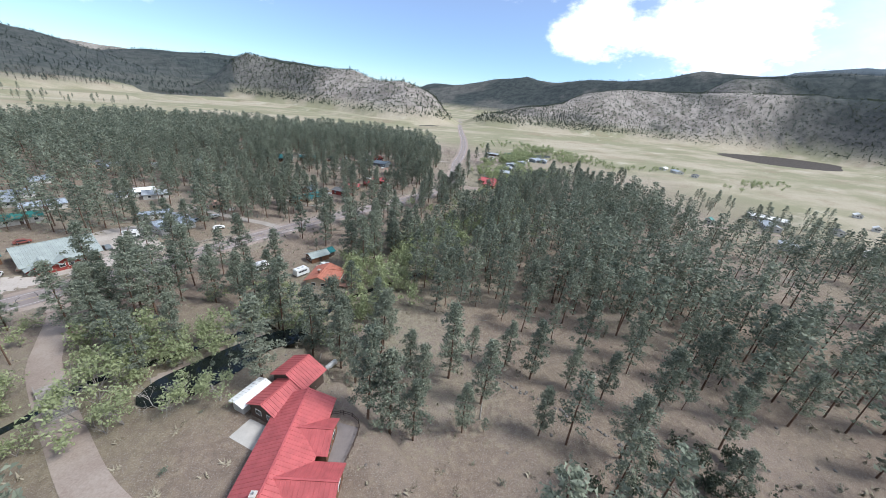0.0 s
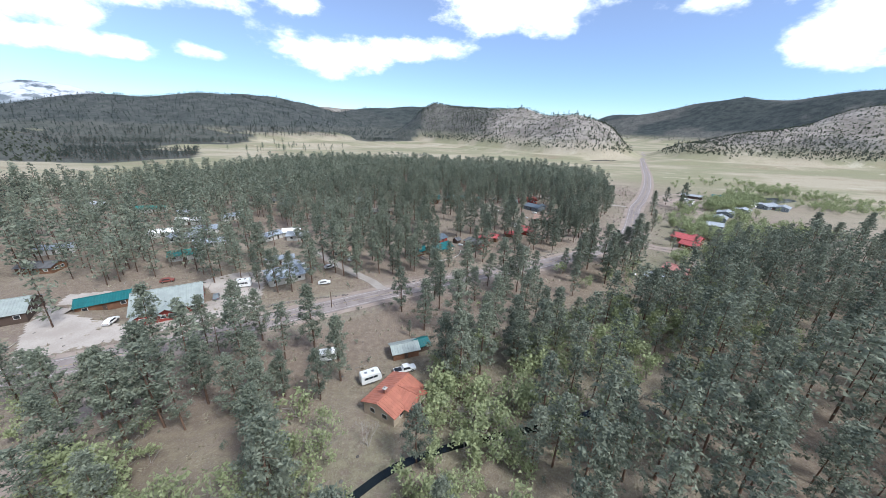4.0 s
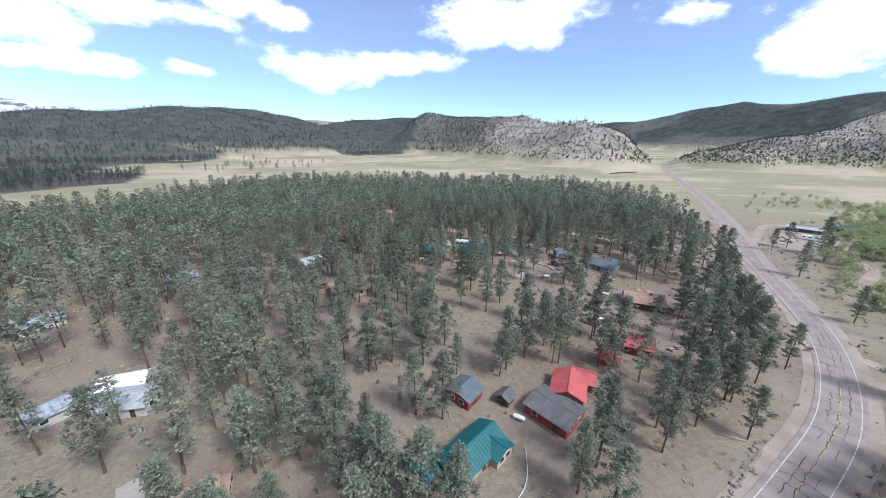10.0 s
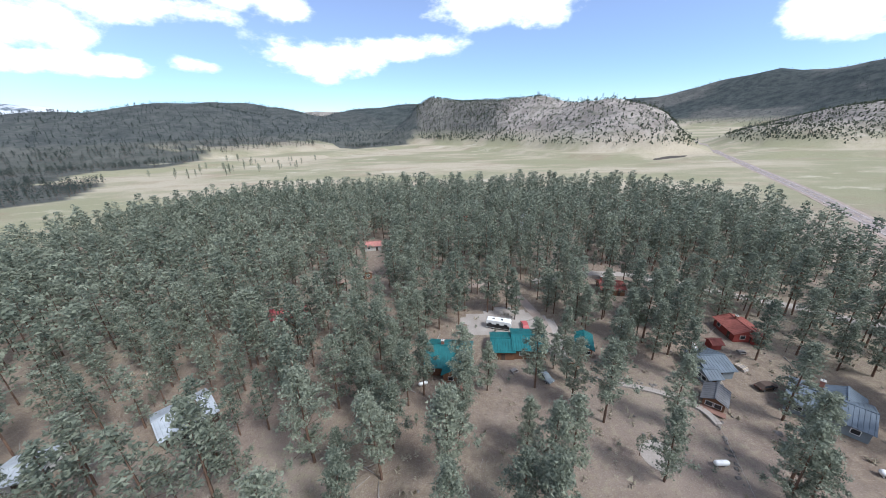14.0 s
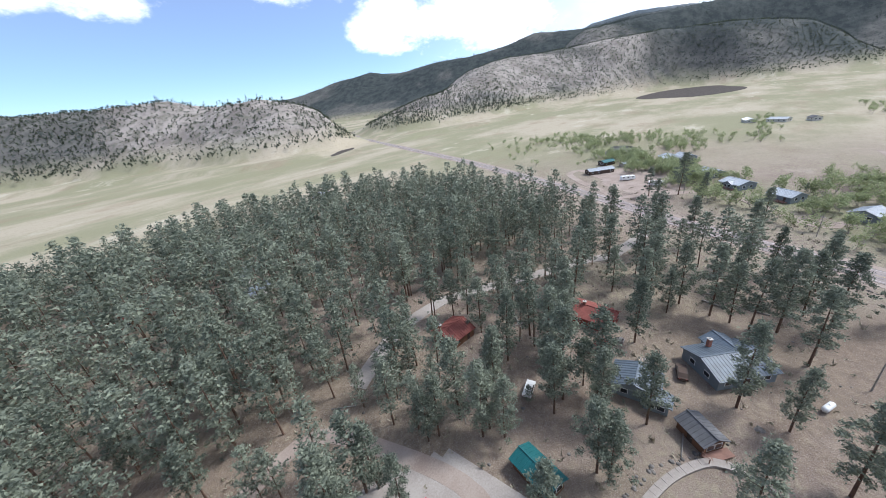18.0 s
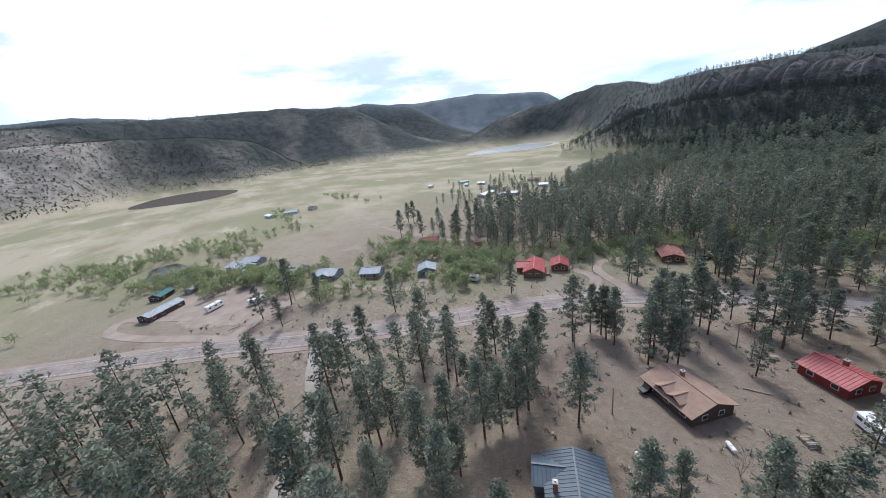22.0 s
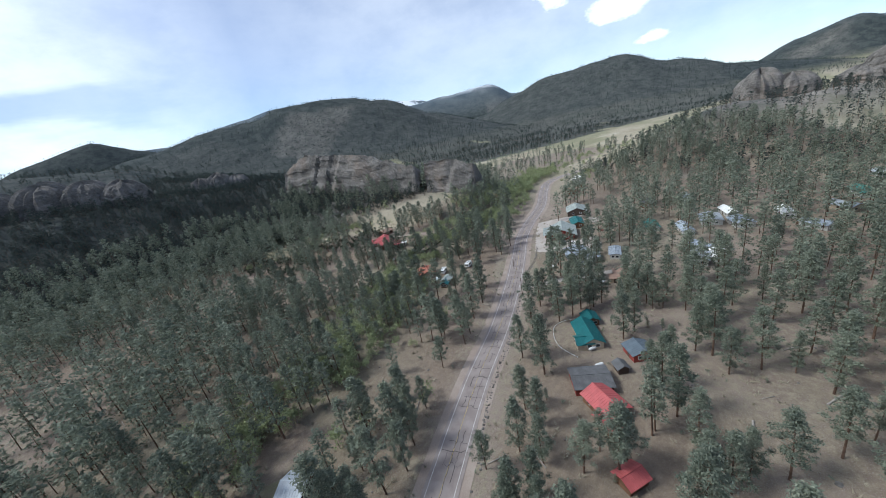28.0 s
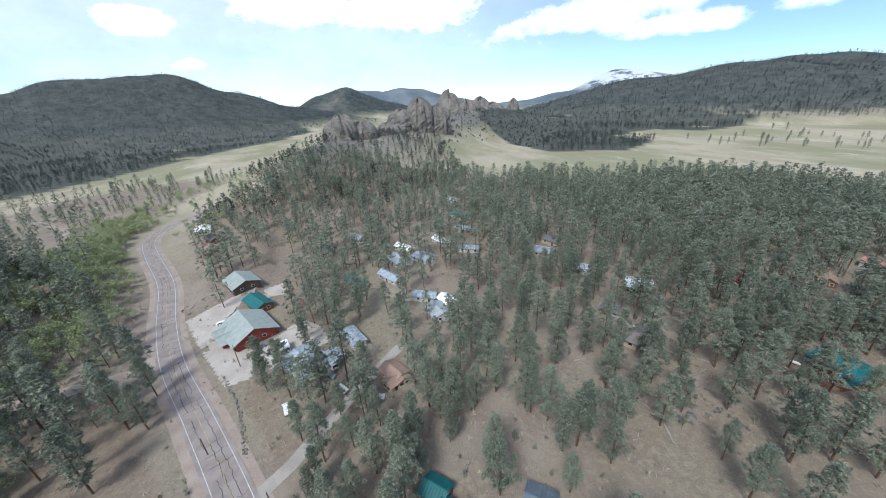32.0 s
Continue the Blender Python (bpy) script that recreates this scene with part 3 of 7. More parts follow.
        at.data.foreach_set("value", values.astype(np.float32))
    return tagged(ob, "pinkish soil, straw and pale meadow grass rising to stony hills", "ground", kind="structure")


GLADE = smooth_line([(35, -187), (-4.1, -169), (-43.6, -150), (-74, -134), (-103.5, -122), (-138, -117)], 6)
HILLFOOT = [(-118, -150), (-92, -176), (-50, -190), (0, -200), (50, -208), (90, -260), (0, -300), (-36, -326), (-62, -256), (-88, -196)]
SOUTH_FOREST = [(-40, -318), (-20, -226), (50, -204), (160, -226), (268, -262), (325, -425), (450, -480), (520, -600), (640, -800), (900, -1050), (500, -1250), (-100, -1250), (-330, -900), (-300, -560), (-130, -420)]
WEST_FOREST = [(-330, -390), (-440, -350), (-580, -300), (-720, -270), (-900, -220), (-1300, -60), (-1700, -250), (-1700, -900), (-900, -1300), (-300, -900), (-250, -520)]
TOR_FOOT = [(-250, -55), (-238, 20), (-242, 85), (-280, 150), (-350, 185), (-530, 205), (-620, 250), (-620, 160), (-520, 110), (-420, -10), (-300, -75)]
NW_FOREST = [(-439, 358), (-386, 453), (-470, 590), (-500, 660), (-480, 720), (-520, 900), (-350, 1090), (-227, 994), (-100, 1120), (-60, 1500), (-1500, 2600), (-2300, 1500), (-1200, 480), (-700, 330)]
GREEN_LINE = smooth_line([(340.8, 260.9), (286.5, 232.7), (242.3, 204.5), (206.6, 163.9), (175.7, 130.9), (157.5, 106.8), (126.7, 70.9), (87.1, 29.3), (38.1, -4.9), (5.1, -27.8), (-16.7, -46.8), (-44, -60.7), (-77.2, -63.4), (-137.9, -77.8), (-197.3, -102.8), (-257.2, -118)], 8)
build_ground()


def strip(name, line, half, lift, mat, z_of=None, side=0.0):
    """A ribbon of that half width along a line, laid on the land."""
    line = np.asarray(line)
    t = np.gradient(line, axis=0)
    t /= np.linalg.norm(t, axis=1)[:, None]
    nrm = np.stack([t[:, 1], -t[:, 0]], 1)
    cols = []
    for s in (-1, -.33, .33, 1):
        p = line + nrm * (side + s * half)
        cols.append(np.c_[p, height(p[:, 0], p[:, 1]) + lift])
    v = np.stack(cols, 1)
    n = len(line)
    top = v[:, :, 2].max(1)
    if z_of:
        top = np.stack([height(*(line + nrm * k).T) for k in (-z_of, -z_of / 3, z_of / 3, z_of)]).max(0) + lift
    v[:, :, 2] = top[:, None]
    verts = v.reshape(-1, 3)
    edge = np.concatenate([v[:, :1], v[:, 3:]], 1).reshape(-1, 3) - (0, 0, .35)
    faces = [(i * 4 + c, i * 4 + c + 1, i * 4 + c + 5, i * 4 + c + 4)[::-1] for i in range(n - 1) for c in range(3)]
    base = len(verts)
    faces += [(i * 4, i * 4 + 4, base + i * 2 + 2, base + i * 2)[::-1] for i in range(n - 1)]
    faces += [(i * 4 + 3, base + i * 2 + 1, base + i * 2 + 3, i * 4 + 7)[::-1] for i in range(n - 1)]
    return mesh_object(name, np.concatenate([verts, edge]).tolist(), faces, mat)


tagged(strip("road_shoulder", ROAD_LINE, 6.6, .05, GRAVEL), "pinkish gravel shoulder of the highway", "road", kind="structure")
tagged(strip("road", ROAD_LINE, 4.3, .14, ASPHALT), "worn grey two-lane asphalt highway with tar-sealed cracks", "road", kind="structure")
for side in (-3.35, 3.35):
    tagged(strip("road_edge_line", ROAD_LINE, .08, .152, LINE, 4.3, side), "white painted edge line of the highway", "road marking", kind="structure")


# ---- trees ----
def pine_parts(seed, tall, lod):
    """Vertices, triangles and material index of a ponderosa pine: trunk, limbs and clumps of needles."""
    rg = np.random.default_rng(seed)
    V, T, M = [], [], []

    def tube(a, b, ra, rb, k, mat=0):
        base = sum(len(v) for v in V)
        a, b = np.array(a, float), np.array(b, float)
        d = (b - a) / (np.linalg.norm(b - a) + 1e-9)
        u = np.cross(d, (.3, .8, .5)); u /= np.linalg.norm(u)
        w = np.cross(d, u)
        ang = np.arange(k) * 2 * math.pi / k
        ring = np.cos(ang)[:, None] * u + np.sin(ang)[:, None] * w
        V.append(np.concatenate([a + ring * ra, b + ring * rb]))
        for i in range(k):
            j = (i + 1) % k
            T.extend([(base + i, base + j, base + k + j), (base + i, base + k + j, base + k + i)])
            M.extend([mat, mat])

    lean = rg.normal(0, .018, 2)
    axis = lambda s: np.array([lean[0] * s * tall + .12 * math.sin(s * 5 + seed), lean[1] * s * tall + .12 * math.cos(s * 4 + seed), s * tall])
    r0 = .011 * tall + .05
    cuts = [0, .3, .62, .97] if lod == 0 else [0, .5, .95] if lod == 1 else [0, .85]
    for s1, s2 in zip(cuts, cuts[1:]):
        tube(axis(s1) - (0, 0, .3 if s1 == 0 else 0), axis(s2), r0 * (1 - .9 * s1), r0 * (1 - .9 * s2), (6, 4, 3, 3)[lod])
    start = rg.uniform(.15, .33)
    clumps = (58, 38, 12, 22)[lod]
    per, size, spread = ((64, .25, .42), (27, .35, .48), (5, 1.05, .8), (11, .62, .66))[lod]
    width = rg.uniform(.125, .195) * tall
    cs = []
    for i in range(clumps):
        s = start + (1 - start) * ((i + rg.uniform(0, 1)) / clumps) ** .92
        f = (s - start) / (1 - start)
        prof = (.55 + 1.1 * f if f < .35 else .935) * (1 - max(0, f - .35) / .65) ** .75 + .08
        rad = width * prof * rg.uniform(.35, 1.3) * (.75 + .5 * ((i * 7) % 5) / 4)
        ang = i * 2.4 + rg.uniform(-.5, .5)
        c = axis(s) + np.array([math.cos(ang) * rad, math.sin(ang) * rad, rg.uniform(-.2, .35) * rad * .5])
        cs.append(c)
        if lod == 0 and i % 2 == 0:
            tube(axis(max(s - .02, .05)), c, .05, .02, 3)
        elif lod == 1 and i % 4 == 0:
            tube(axis(max(s - .02, .05)), c, .06, .03, 3)
    if lod == 0:
        for i in range(7):
            s = rg.uniform(.06, .14)
            ang = rg.uniform(0, 6.28)
            tube(axis(s), axis(s) + (math.cos(ang) * 1.3, math.sin(ang) * 1.3, rg.uniform(-.2, .3)), .03, .012, 3)
    cs = np.repeat(np.array(cs), per, 0)
    n = len(cs)
    scale = tall / 18
    mid = cs + rg.normal(0, 1, (n, 3)) * (spread, spread, spread * .5) * scale
    e1 = rg.normal(0, 1, (n, 3)); e1[:, 2] *= .55
    e1 /= np.linalg.norm(e1, axis=1)[:, None]
    e2 = np.cross(e1, rg.normal(0, 1, (n, 3))); e2 /= np.linalg.norm(e2, axis=1)[:, None]
    q = size * scale * rg.uniform(.6, 1.35, (n, 1))
    base = sum(len(v) for v in V)
    V.append(np.stack([mid - e1 * q, mid + e1 * q, mid + e2 * q * .9], 1).reshape(-1, 3))
    T.extend((base + np.arange(3 * n).reshape(-1, 3)).tolist())
    M.extend([1] * n)
    return np.concatenate(V), np.array(T), np.array(M)


def joined(name, placements, models, mats, label, category, parent=None):
    """Many plants in one mesh. placements: x, y, z, size, turn, model number, tone."""
    vs, ts, ms, tones, base = [], [], [], [], 0
    for x, y, z, size, turn, k, tone in placements:
        v, t, m = models[int(k) % len(models)]
        c, s = math.cos(turn) * size, math.sin(turn) * size
        vs.append(np.stack([v[:, 0] * c - v[:, 1] * s + x, v[:, 0] * s + v[:, 1] * c + y, v[:, 2] * size + z], 1))
        ts.append(t + base)
        ms.append(m)
        tones.append(np.full(len(v), tone))
        base += len(v)
    v, t, m = np.concatenate(vs), np.concatenate(ts), np.concatenate(ms)
    me = bpy.data.meshes.new(name)
    me.vertices.add(len(v))
    me.vertices.foreach_set("co", v.astype(np.float32).ravel())
    me.loops.add(t.size)
    me.loops.foreach_set("vertex_index", t.astype(np.int32).ravel())
    me.polygons.add(len(t))
    me.polygons.foreach_set("loop_start", np.arange(0, t.size, 3, dtype=np.int32))
    for mat in mats:
        me.materials.append(mat)
    me.polygons.foreach_set("material_index", m.astype(np.int32))
    me.update(calc_edges=True)
    me.validate()
    at = me.attributes.new("tone", "FLOAT", "POINT")
    at.data.foreach_set("value", np.concatenate(tones).astype(np.float32))
    return tagged(new(name, me), label, category, kind="stuff")


# ---- clearings: houses and yards where no tree stands (x, y, radius) ----
CLEAR = [(-39.7, 246.6, 8), (-35.5, 238.3, 5), (-32.4, 231.1, 5), (-28.3, 223.9, 5), (-43.6, 284.4, 9), (-40.3, 275.8, 6), (-37.1, 268.4, 6), (-33.9, 261.1, 6), (77, 33.4, 9), (90.2, 35.3, 9), (-189.1, 132.4, 9), (-148.5, 91.7, 8), (-118.9, 114.6, 8), (-110.3, 155.1, 9), (-38.5, 240.4, 7), (-41.3, 275.9, 8), (252.2, 241.7, 13), (323.5, 242.9, 24), (40.6, 178.8, 9), (63.3, 181.1, 8), (-21.7, -9.7, 7), (-12.2, -19.9, 6), (-7.9, -33.3, 7), (-6.2, -43.4, 5), (-4.8, -52.5, 5), (-17.8, -71.1, 9), (-23.3, -77.2, 9), (-20.7, -90.6, 16), (-29.6, -80.1, 9), (-10.8, -24.1, 10), (-106.3, 17.1, 14), (-89, 13.5, 16), (-73.1, 25.5, 10), (-77.5, 7.8, 8), (-56.2, 39.2, 12), (-4.5, -7.4, 8), (-67.7, 55, 8),
         (2.8, 71.9, 10), (23, 87.9, 12), (2.1, 91.9, 8), (-42.9, 69.5, 5), (49.6, 109.1, 11), (71.8, 138.9, 14), (74.4, 176.5, 12), (-6.4, 192.6, 11), (12.7, 199, 11), (30.4, 196.6, 7), (7.6, 209.1, 8), (-58.8, 221, 9),
         (-85.1, 161.3, 8), (-63.7, 174.4, 9), (-41.6, 144.6, 12), (-41.7, 246.6, 6), (-51.5, 239.4, 6), (60.2, 187.9, 8), (53.4, 176.7, 6), (54.3, 230, 8), (77.2, 202.8, 8), (144.3, 97.9, 14), (105.8, 52.2, 11), (90.3, 44.3, 8),
         (46.5, 123.8, 8), (58.3, 150.3, 8), (42.1, 161.6, 10), (54.4, 100.1, 6), (89.1, 128.6, 13), (99.2, 118.2, 10), (19.4, 109.6, 9), (28.7, 147.9, 9), (14.2, 133.6, 8), (18.8, 165.5, 10), (5.3, 148.2, 7), (36.8, 138.6, 8),
         (-15.3, -4.4, 7), (-36.4, -43.2, 10), (-41.3, -75.9, 16), (-26.3, -57.9, 8), (-4.3, -98.6, 22), (12.6, -71.6, 18), (36.6, -85.6, 16), (-66.3, -60.6, 14), (-73.8, -33.1, 14), (103.6, 79.5, 11), (119, 94.4, 9), (290.6, 205.5, 15), (293.8, 196.1, 10), (247.9, 180.9, 11), (216, 169.9, 12), (200.3, 151.7, 10), (181.8, 132.8, 10), (225.1, 215.7, 16), (-43.9, 62.5, 6), (-128.6, 8.8, 15), (-123.8, -3.7, 14),
         (-128.2, 79.1, 8), (-110.8, 59.5, 10), (-80.4, 88.7, 9), (-96.9, 27.6, 10), (-145.6, 19.8, 14), (-165.7, 0.8, 12), (-206.2, -24.2, 12), (-225.3, -48.8, 12), (-40, 137, 7), (20, 77, 6), (-61, 167, 5), (-133, -80, 9), (-142, 82, 8), (-122, 58, 7), (-86, 93, 7), (70, 199, 6), (48, 224, 6), (187, 99, 7), (222, 105, 6), (-62, -61, 6)]
LANES = [smooth_line(p, 4) for p in (
    [(-30, -104), (-38, -96), (-47, -85), (-54.6, -71.3), (-61, -58.8), (-66.2, -47.4), (-69, -36), (-72.4, -22.5), (-78, -13)],
    [(157, 194), (144, 199), (128, 203), (117.5, 206.5), (110.5, 213.5), (96.5, 222.6), (85, 231), (74, 238.3), (64.6, 243.5), (47.3, 245), (28, 239)],
    [(-14.5, 28.6), (-19.5, 32.3), (-24, 37.6), (-29, 41.6), (-37, 48.5), (-46.4, 57), (-59.2, 69.2)],
    [(115.1, 103.7), (121, 91.3), (133.1, 89), (139.2, 90.9)],
    [(103, 95.5), (108, 92.6), (115.2, 89.5), (124.5, 84), (128.5, 75), (123.2, 63), (116, 58)],
    [(188, 219), (202, 196), (208, 182), (199, 168.5), (184, 158.5), (171, 147.5), (176, 139)],
    [(186, 217), (202, 232), (216, 246), (236, 260), (247, 256), (234, 242), (220, 229), (206, 220)],
    [(14.9, 193.9), (23.4, 203.5), (21.3, 220.6), (15, 236.3), (2, 237.1), (-12.6, 234.3)],
    [(-190, -92), (-206, -124), (-228, -134), (-252, -147), (-284, -167), (-315, -202), (-359, -260)],
    [(199, 80), (208.5, 87.6), (222, 95.5), (247, 100.1), (275.5, 103.1), (320, 104)],
    [(226, -9.8), (256.6, -29.3), (291.5, -55), (340, -92.7)])]


def tree_spots(poly, gap, seed, thin=None):
    rg = np.random.default_rng(seed)
    p = np.array(poly)
    xs, ys = np.meshgrid(np.arange(p[:, 0].min(), p[:, 0].max(), gap), np.arange(p[:, 1].min(), p[:, 1].max(), gap))
    x = xs.ravel() + rg.uniform(-.48, .48, xs.size) * gap
    y = ys.ravel() + rg.uniform(-.48, .48, xs.size) * gap
    keep = inside(poly, x, y) & (off_line(x, y, ROAD_LINE) > 8.5)
    for lane in LANES:
        keep &= off_line(x, y, lane) > 4.0
    for cx, cy, cr in CLEAR:
        keep &= np.hypot(x - cx, y - cy) > cr
    if thin is not None:
        keep &= rg.uniform(0, 1, x.size) < thin(x, y)
    return x[keep], y[keep]


def north_density(x, y):
    d = np.clip(.80 + (ripple(x, y, 45, 21, 3) - .45) * 2.2, .2, 1)
    d = d * np.clip(1.15 - np.exp(-(((x + 190) / 60) ** 2 + ((y - 5) / 45) ** 2)) * .6, 0, 1)
    yard = np.exp(-(((x - 28) / 52) ** 2 + ((y - 138) / 42) ** 2)) + .8 * np.exp(-(((x - 92) / 26) ** 2 + ((y - 130) / 22) ** 2))
    yard = yard + .55 * np.exp(-(((x + 8) / 28) ** 2 + ((y - 114) / 26) ** 2))
    d = d * np.where((x < -30) & (y < 135), .9, 1)
    d = d * (1 - .78 * np.clip(yard, 0, 1))
    far = np.clip((y - 190) / 50, 0, 1) * np.clip((150 - x) / 60, .4, 1)
    return np.clip(d * (.72 + .4 * far) + .35 * far, .04, 1)


def south_density(x, y):
    glade = off_line(x, y, GLADE)
    bare = np.exp(-(((x - 14) / 42) ** 2 + ((y + 92) / 27) ** 2))
    belt = np.where(x > -10, .34, .66) * ((off_line(x, y, GREEN_LINE) < 26) & (x < 70) & (x > -90))
    return np.maximum(belt, 1e-3) + (belt == 0) * np.clip(.72 + (ripple(x, y, 50, 33, 3) - .45) * 2.6, .22, 1) * (1 - .95 * bare) * np.where((x < 120) & (y > -75), .9, 1) * np.where(glade < np.where(x < -40, 24, 13), .05, np.where((y < -112) & (x < 10) & (x - y * .5 < 110), .45, 1))


# single trees in the open yards, lawns and along the highway
YARD_PINES = [
    (100.1, 127.4), (95.1, 127.5), (83.2, 125.6), (82.1, 130.7), (87.3, 112.2), (82.2, 104.1), (87.2, 105.1), (92, 163.8), (90.8, 168.7), (98.3, 154.8), (50.2, 153.5), (53, 158.8), (77.2, 208.7), (94.3, 200), (91.3, 237.3), (64.2, 232.1),
    (61.3, 235), (59.2, 224.2), (53.2, 213.3), (94.4, 190.2), (95.5, 183.4), (92.7, 176.5), (200, 193.4), (181.2, 200.6), (194.7, 205.6), (191.8, 183.4), (158.7, 163.7), (127.2, 169.2), (136, 184), (79.2, 126.7), (42.7, 114.8),
    (41.5, 125.5), (123.3, 163.3), (106.1, 163.6), (102.3, 158.7), (95.1, 124.4), (82, 159.9), (80.2, 104.1), (66.2, 98.1), (61.1, 94.1), (56.9, 90), (86.2, 121.5), (92.1, 128.6), (77.3, 107.2)]
LANE_PINES = [(-33.8, 137.8), (-30.8, 145.6), (-36.8, 134.8), 
    (70.1, 96.1), (49.8, 87), (63.3, 102.2), (46.2, 95), (42.4, 101), (43.7, 115.8), (34.7, 113.6), (32.6, 117.4), (26.5, 110.6), (28.5, 119.3), (89.1, 100), (38.4, 100.9), (105.9, 88.5), (109.9, 86.5), (77.2, 125.7), (97.1, 126.5), (0.2, 97.8), (-8.7, 105.6),
    (-10.6, 110.5), (-2.7, 110.6), (-15.4, 129.1), (-11.5, 122.3), (13.2, 99.8), (19.4, 104.7), (11.2, 96.9), (12.3, 130.8), (-26.1, 130.9), (-23, 151.5), (-8.7, 101.7), (18.1, 137.3), (8.3, 148.2), (4.4, 152.1), (26.3, 171.7), (48.2, 154.3), (-14.2, 140.8),
    (16, 161.6), (-6.4, 149.4), (-25.9, 160.3), (-19.1, 160.3), (-56.3, 141.6), (-75.1, 148.4), (61.7, 164.3), (91.7, 172.6), (39.9, 170.5)]
ROADSIDE_PINES = [(-51.4, 27.1), (-56.1, 26), (-63.7, 27.9), (-46.7, 34.3), (-69.5, 36.9), (-65.7, 46), (-49.6, 44.3), (-30.5, 39.6), (-22.8, 45.7), (-33.4, 49.6), (-40.1, 104.3), (-46.8, 111.1), (-51.7, 99.2), (-34.1, 115.2), (-43.8, 121), (-57.4, 114.9), (-30.3, 103.4), (-61.2, 126.7), (-49.5, 129.8), (-35.9, 126.9), 
    (56.5, 51.7), (58.3, 43.6), (41.5, 42.7), (79.4, 54.5), (96, 65.4), (136.2, 123.6), (6.4, 54.8), (-8.3, 48.7), (-16, 57.7), (59.3, 77.9), (39.4, 74.9), (22.3, 61.9), (19.4, 66.9), (-28.5, 59.7), (-41, 57.5), (-73.3, 48.9), (-64.9, 71.1), (-60, -6.3), (-48.5, -8.1),
    (-68.1, -12.8), (-62.9, -20), (-46.9, -2.8), (-30.5, -6.7), (21.8, 36.7), (3.2, 18.4), (-9.3, 15.3), (11.1, -9.3), (17.3, 1), (27.2, -2), (35.6, 7.2), (46.4, 10.3), (67.2, 8.3), (9, -18.5), (28.8, -11.1), (37.8, 2.2), (20.1, 4.1), (12.9, 30.6), (27.7, 39.7), (32.5, 32.6), (-10.2, 52.8), (-2.3, 60.8)]
CREEK_PINES = [
    (6.2, -82.2), (10.3, -93.2), (24.8, -99.9), (36.9, -110.2), (53.1, -106.6), (49.9, -123.3), (-7.1, -86.5), (-3.3, -88.4), (0.5, -91.1), (70.8, -114.5), (82.3, -120.5), (74.2, -105.9), (65, -91.1), (40.2, -92.3), (33.6, -86.7), (23.3, -75.2), (3, -63.1),
    (-7.7, -58.5), (104.5, -103.8), (108.1, -110), (124.4, -119.5), (102.4, -131.2), (70.4, -102.9), (84.6, -134), (109.4, -124.9), (-62.2, -31.4), (-52.1, -39.4), (14.3, -79.3), (17.7, -88.7), (29.9, -80.9), (45.8, -98), (59.5, -117.1), (89.7, -110.1), (53.4, -84.3)]
BRIDGE_PINES = [(-84.8, -28.9), (-79.5, -29), (-65.8, -36.2), (-56.8, -44.7), (-62.4, -33.4), (-45.3, -27.8), (-53.7, -30.3), (-58.3, -32.3), (-25.1, -70.9), (-14.4, -60.9), (-6.4, -61.5), (1.7, -65.8), (-38, -21.5), (-22.8, -23.8), (-41.8, -53.4), (5.8, -75.3), (-92.1, -33.9)]
PLAIN_PINES = [(288.7, 83.9), (280.4, 83.6), (253, 110.1), (248, 104.7), (240.9, 100.5), (241.7, 91), (240.1, 86.4), (217.8, 98.5), (214.9, 92.5), (206.6, 96.2), (261.5, 54.6), (239.6, 60.8), (221.8, 73.8), (224.5, 82), (215.5, 72.3), (213.6, 63.4), (225.8, 41.5), (184.2, 89.8), (204.9, 51.9), (219.7, 63.8)]
SINGLE = YARD_PINES + LANE_PINES + ROADSIDE_PINES + CREEK_PINES + BRIDGE_PINES + PLAIN_PINES


nx, ny = tree_spots(NORTH_WOOD, 6.1, 1, north_density)
sx, sy = tree_spots(SOUTH_WOOD, 6.3, 2, south_density)
wx_, wy_ = tree_spots(WEST_WOOD, 9.0, 3, lambda x, y: np.clip((ripple(x, y, 60, 55, 3) - .4) * 2, .05, .35))
allx, ally = np.concatenate([nx, sx, wx_]), np.concatenate([ny, sy, wy_])
apart = off_line(allx, ally, SINGLE) > 5.5
allx, ally = allx[apart], ally[apart]
rg = np.random.default_rng(7)
sizes = np.clip(rg.normal(.93, .19, allx.size), .48, 1.25)
# the trees that stand near the middle of the settlement are things of their own
WALKED = smooth_line([(-16.5, -62.6), (0.3, 19.4), (-6.7, 109.6), (-2.6, 172.8), (27.7, 188.3), (75.9, 160.8), (91.2, 110.2), (58, 69.8), (8.4, 54.8)], 6)
order = np.argsort(off_line(allx, ally, WALKED))
near_ids, far_ids = order[:140], order[140:]

NEAR_PINES = [pine_parts(100 + i, 18.0, 0) for i in range(7)]
MID_PINES = [pine_parts(200 + i, 18.0, 1) for i in range(8)]
FAR_PINES = [pine_parts(300 + i, 18.0, 2) for i in range(8)]


def pine_meshes(model, tag):
    v, t, m = model
    made = []
    for k, mat in ((0, BARK), (1, NEEDLE)):
        faces = t[m == k]
        ids, inv = np.unique(faces, return_inverse=True)
        me = bpy.data.meshes.new(tag[k])
        me.from_pydata(v[ids].tolist(), [], inv.reshape(-1, 3).tolist())
        me.materials.append(mat)
        made.append(me)
    return made


PINE_MESHES = [pine_meshes(m, ("trunk", "crown")) for m in NEAR_PINES]
PINE_LABELS = ["tall ponderosa pine with a bare reddish trunk", "ponderosa pine with a dense dark green crown", "slim ponderosa pine with an open ragged crown"]


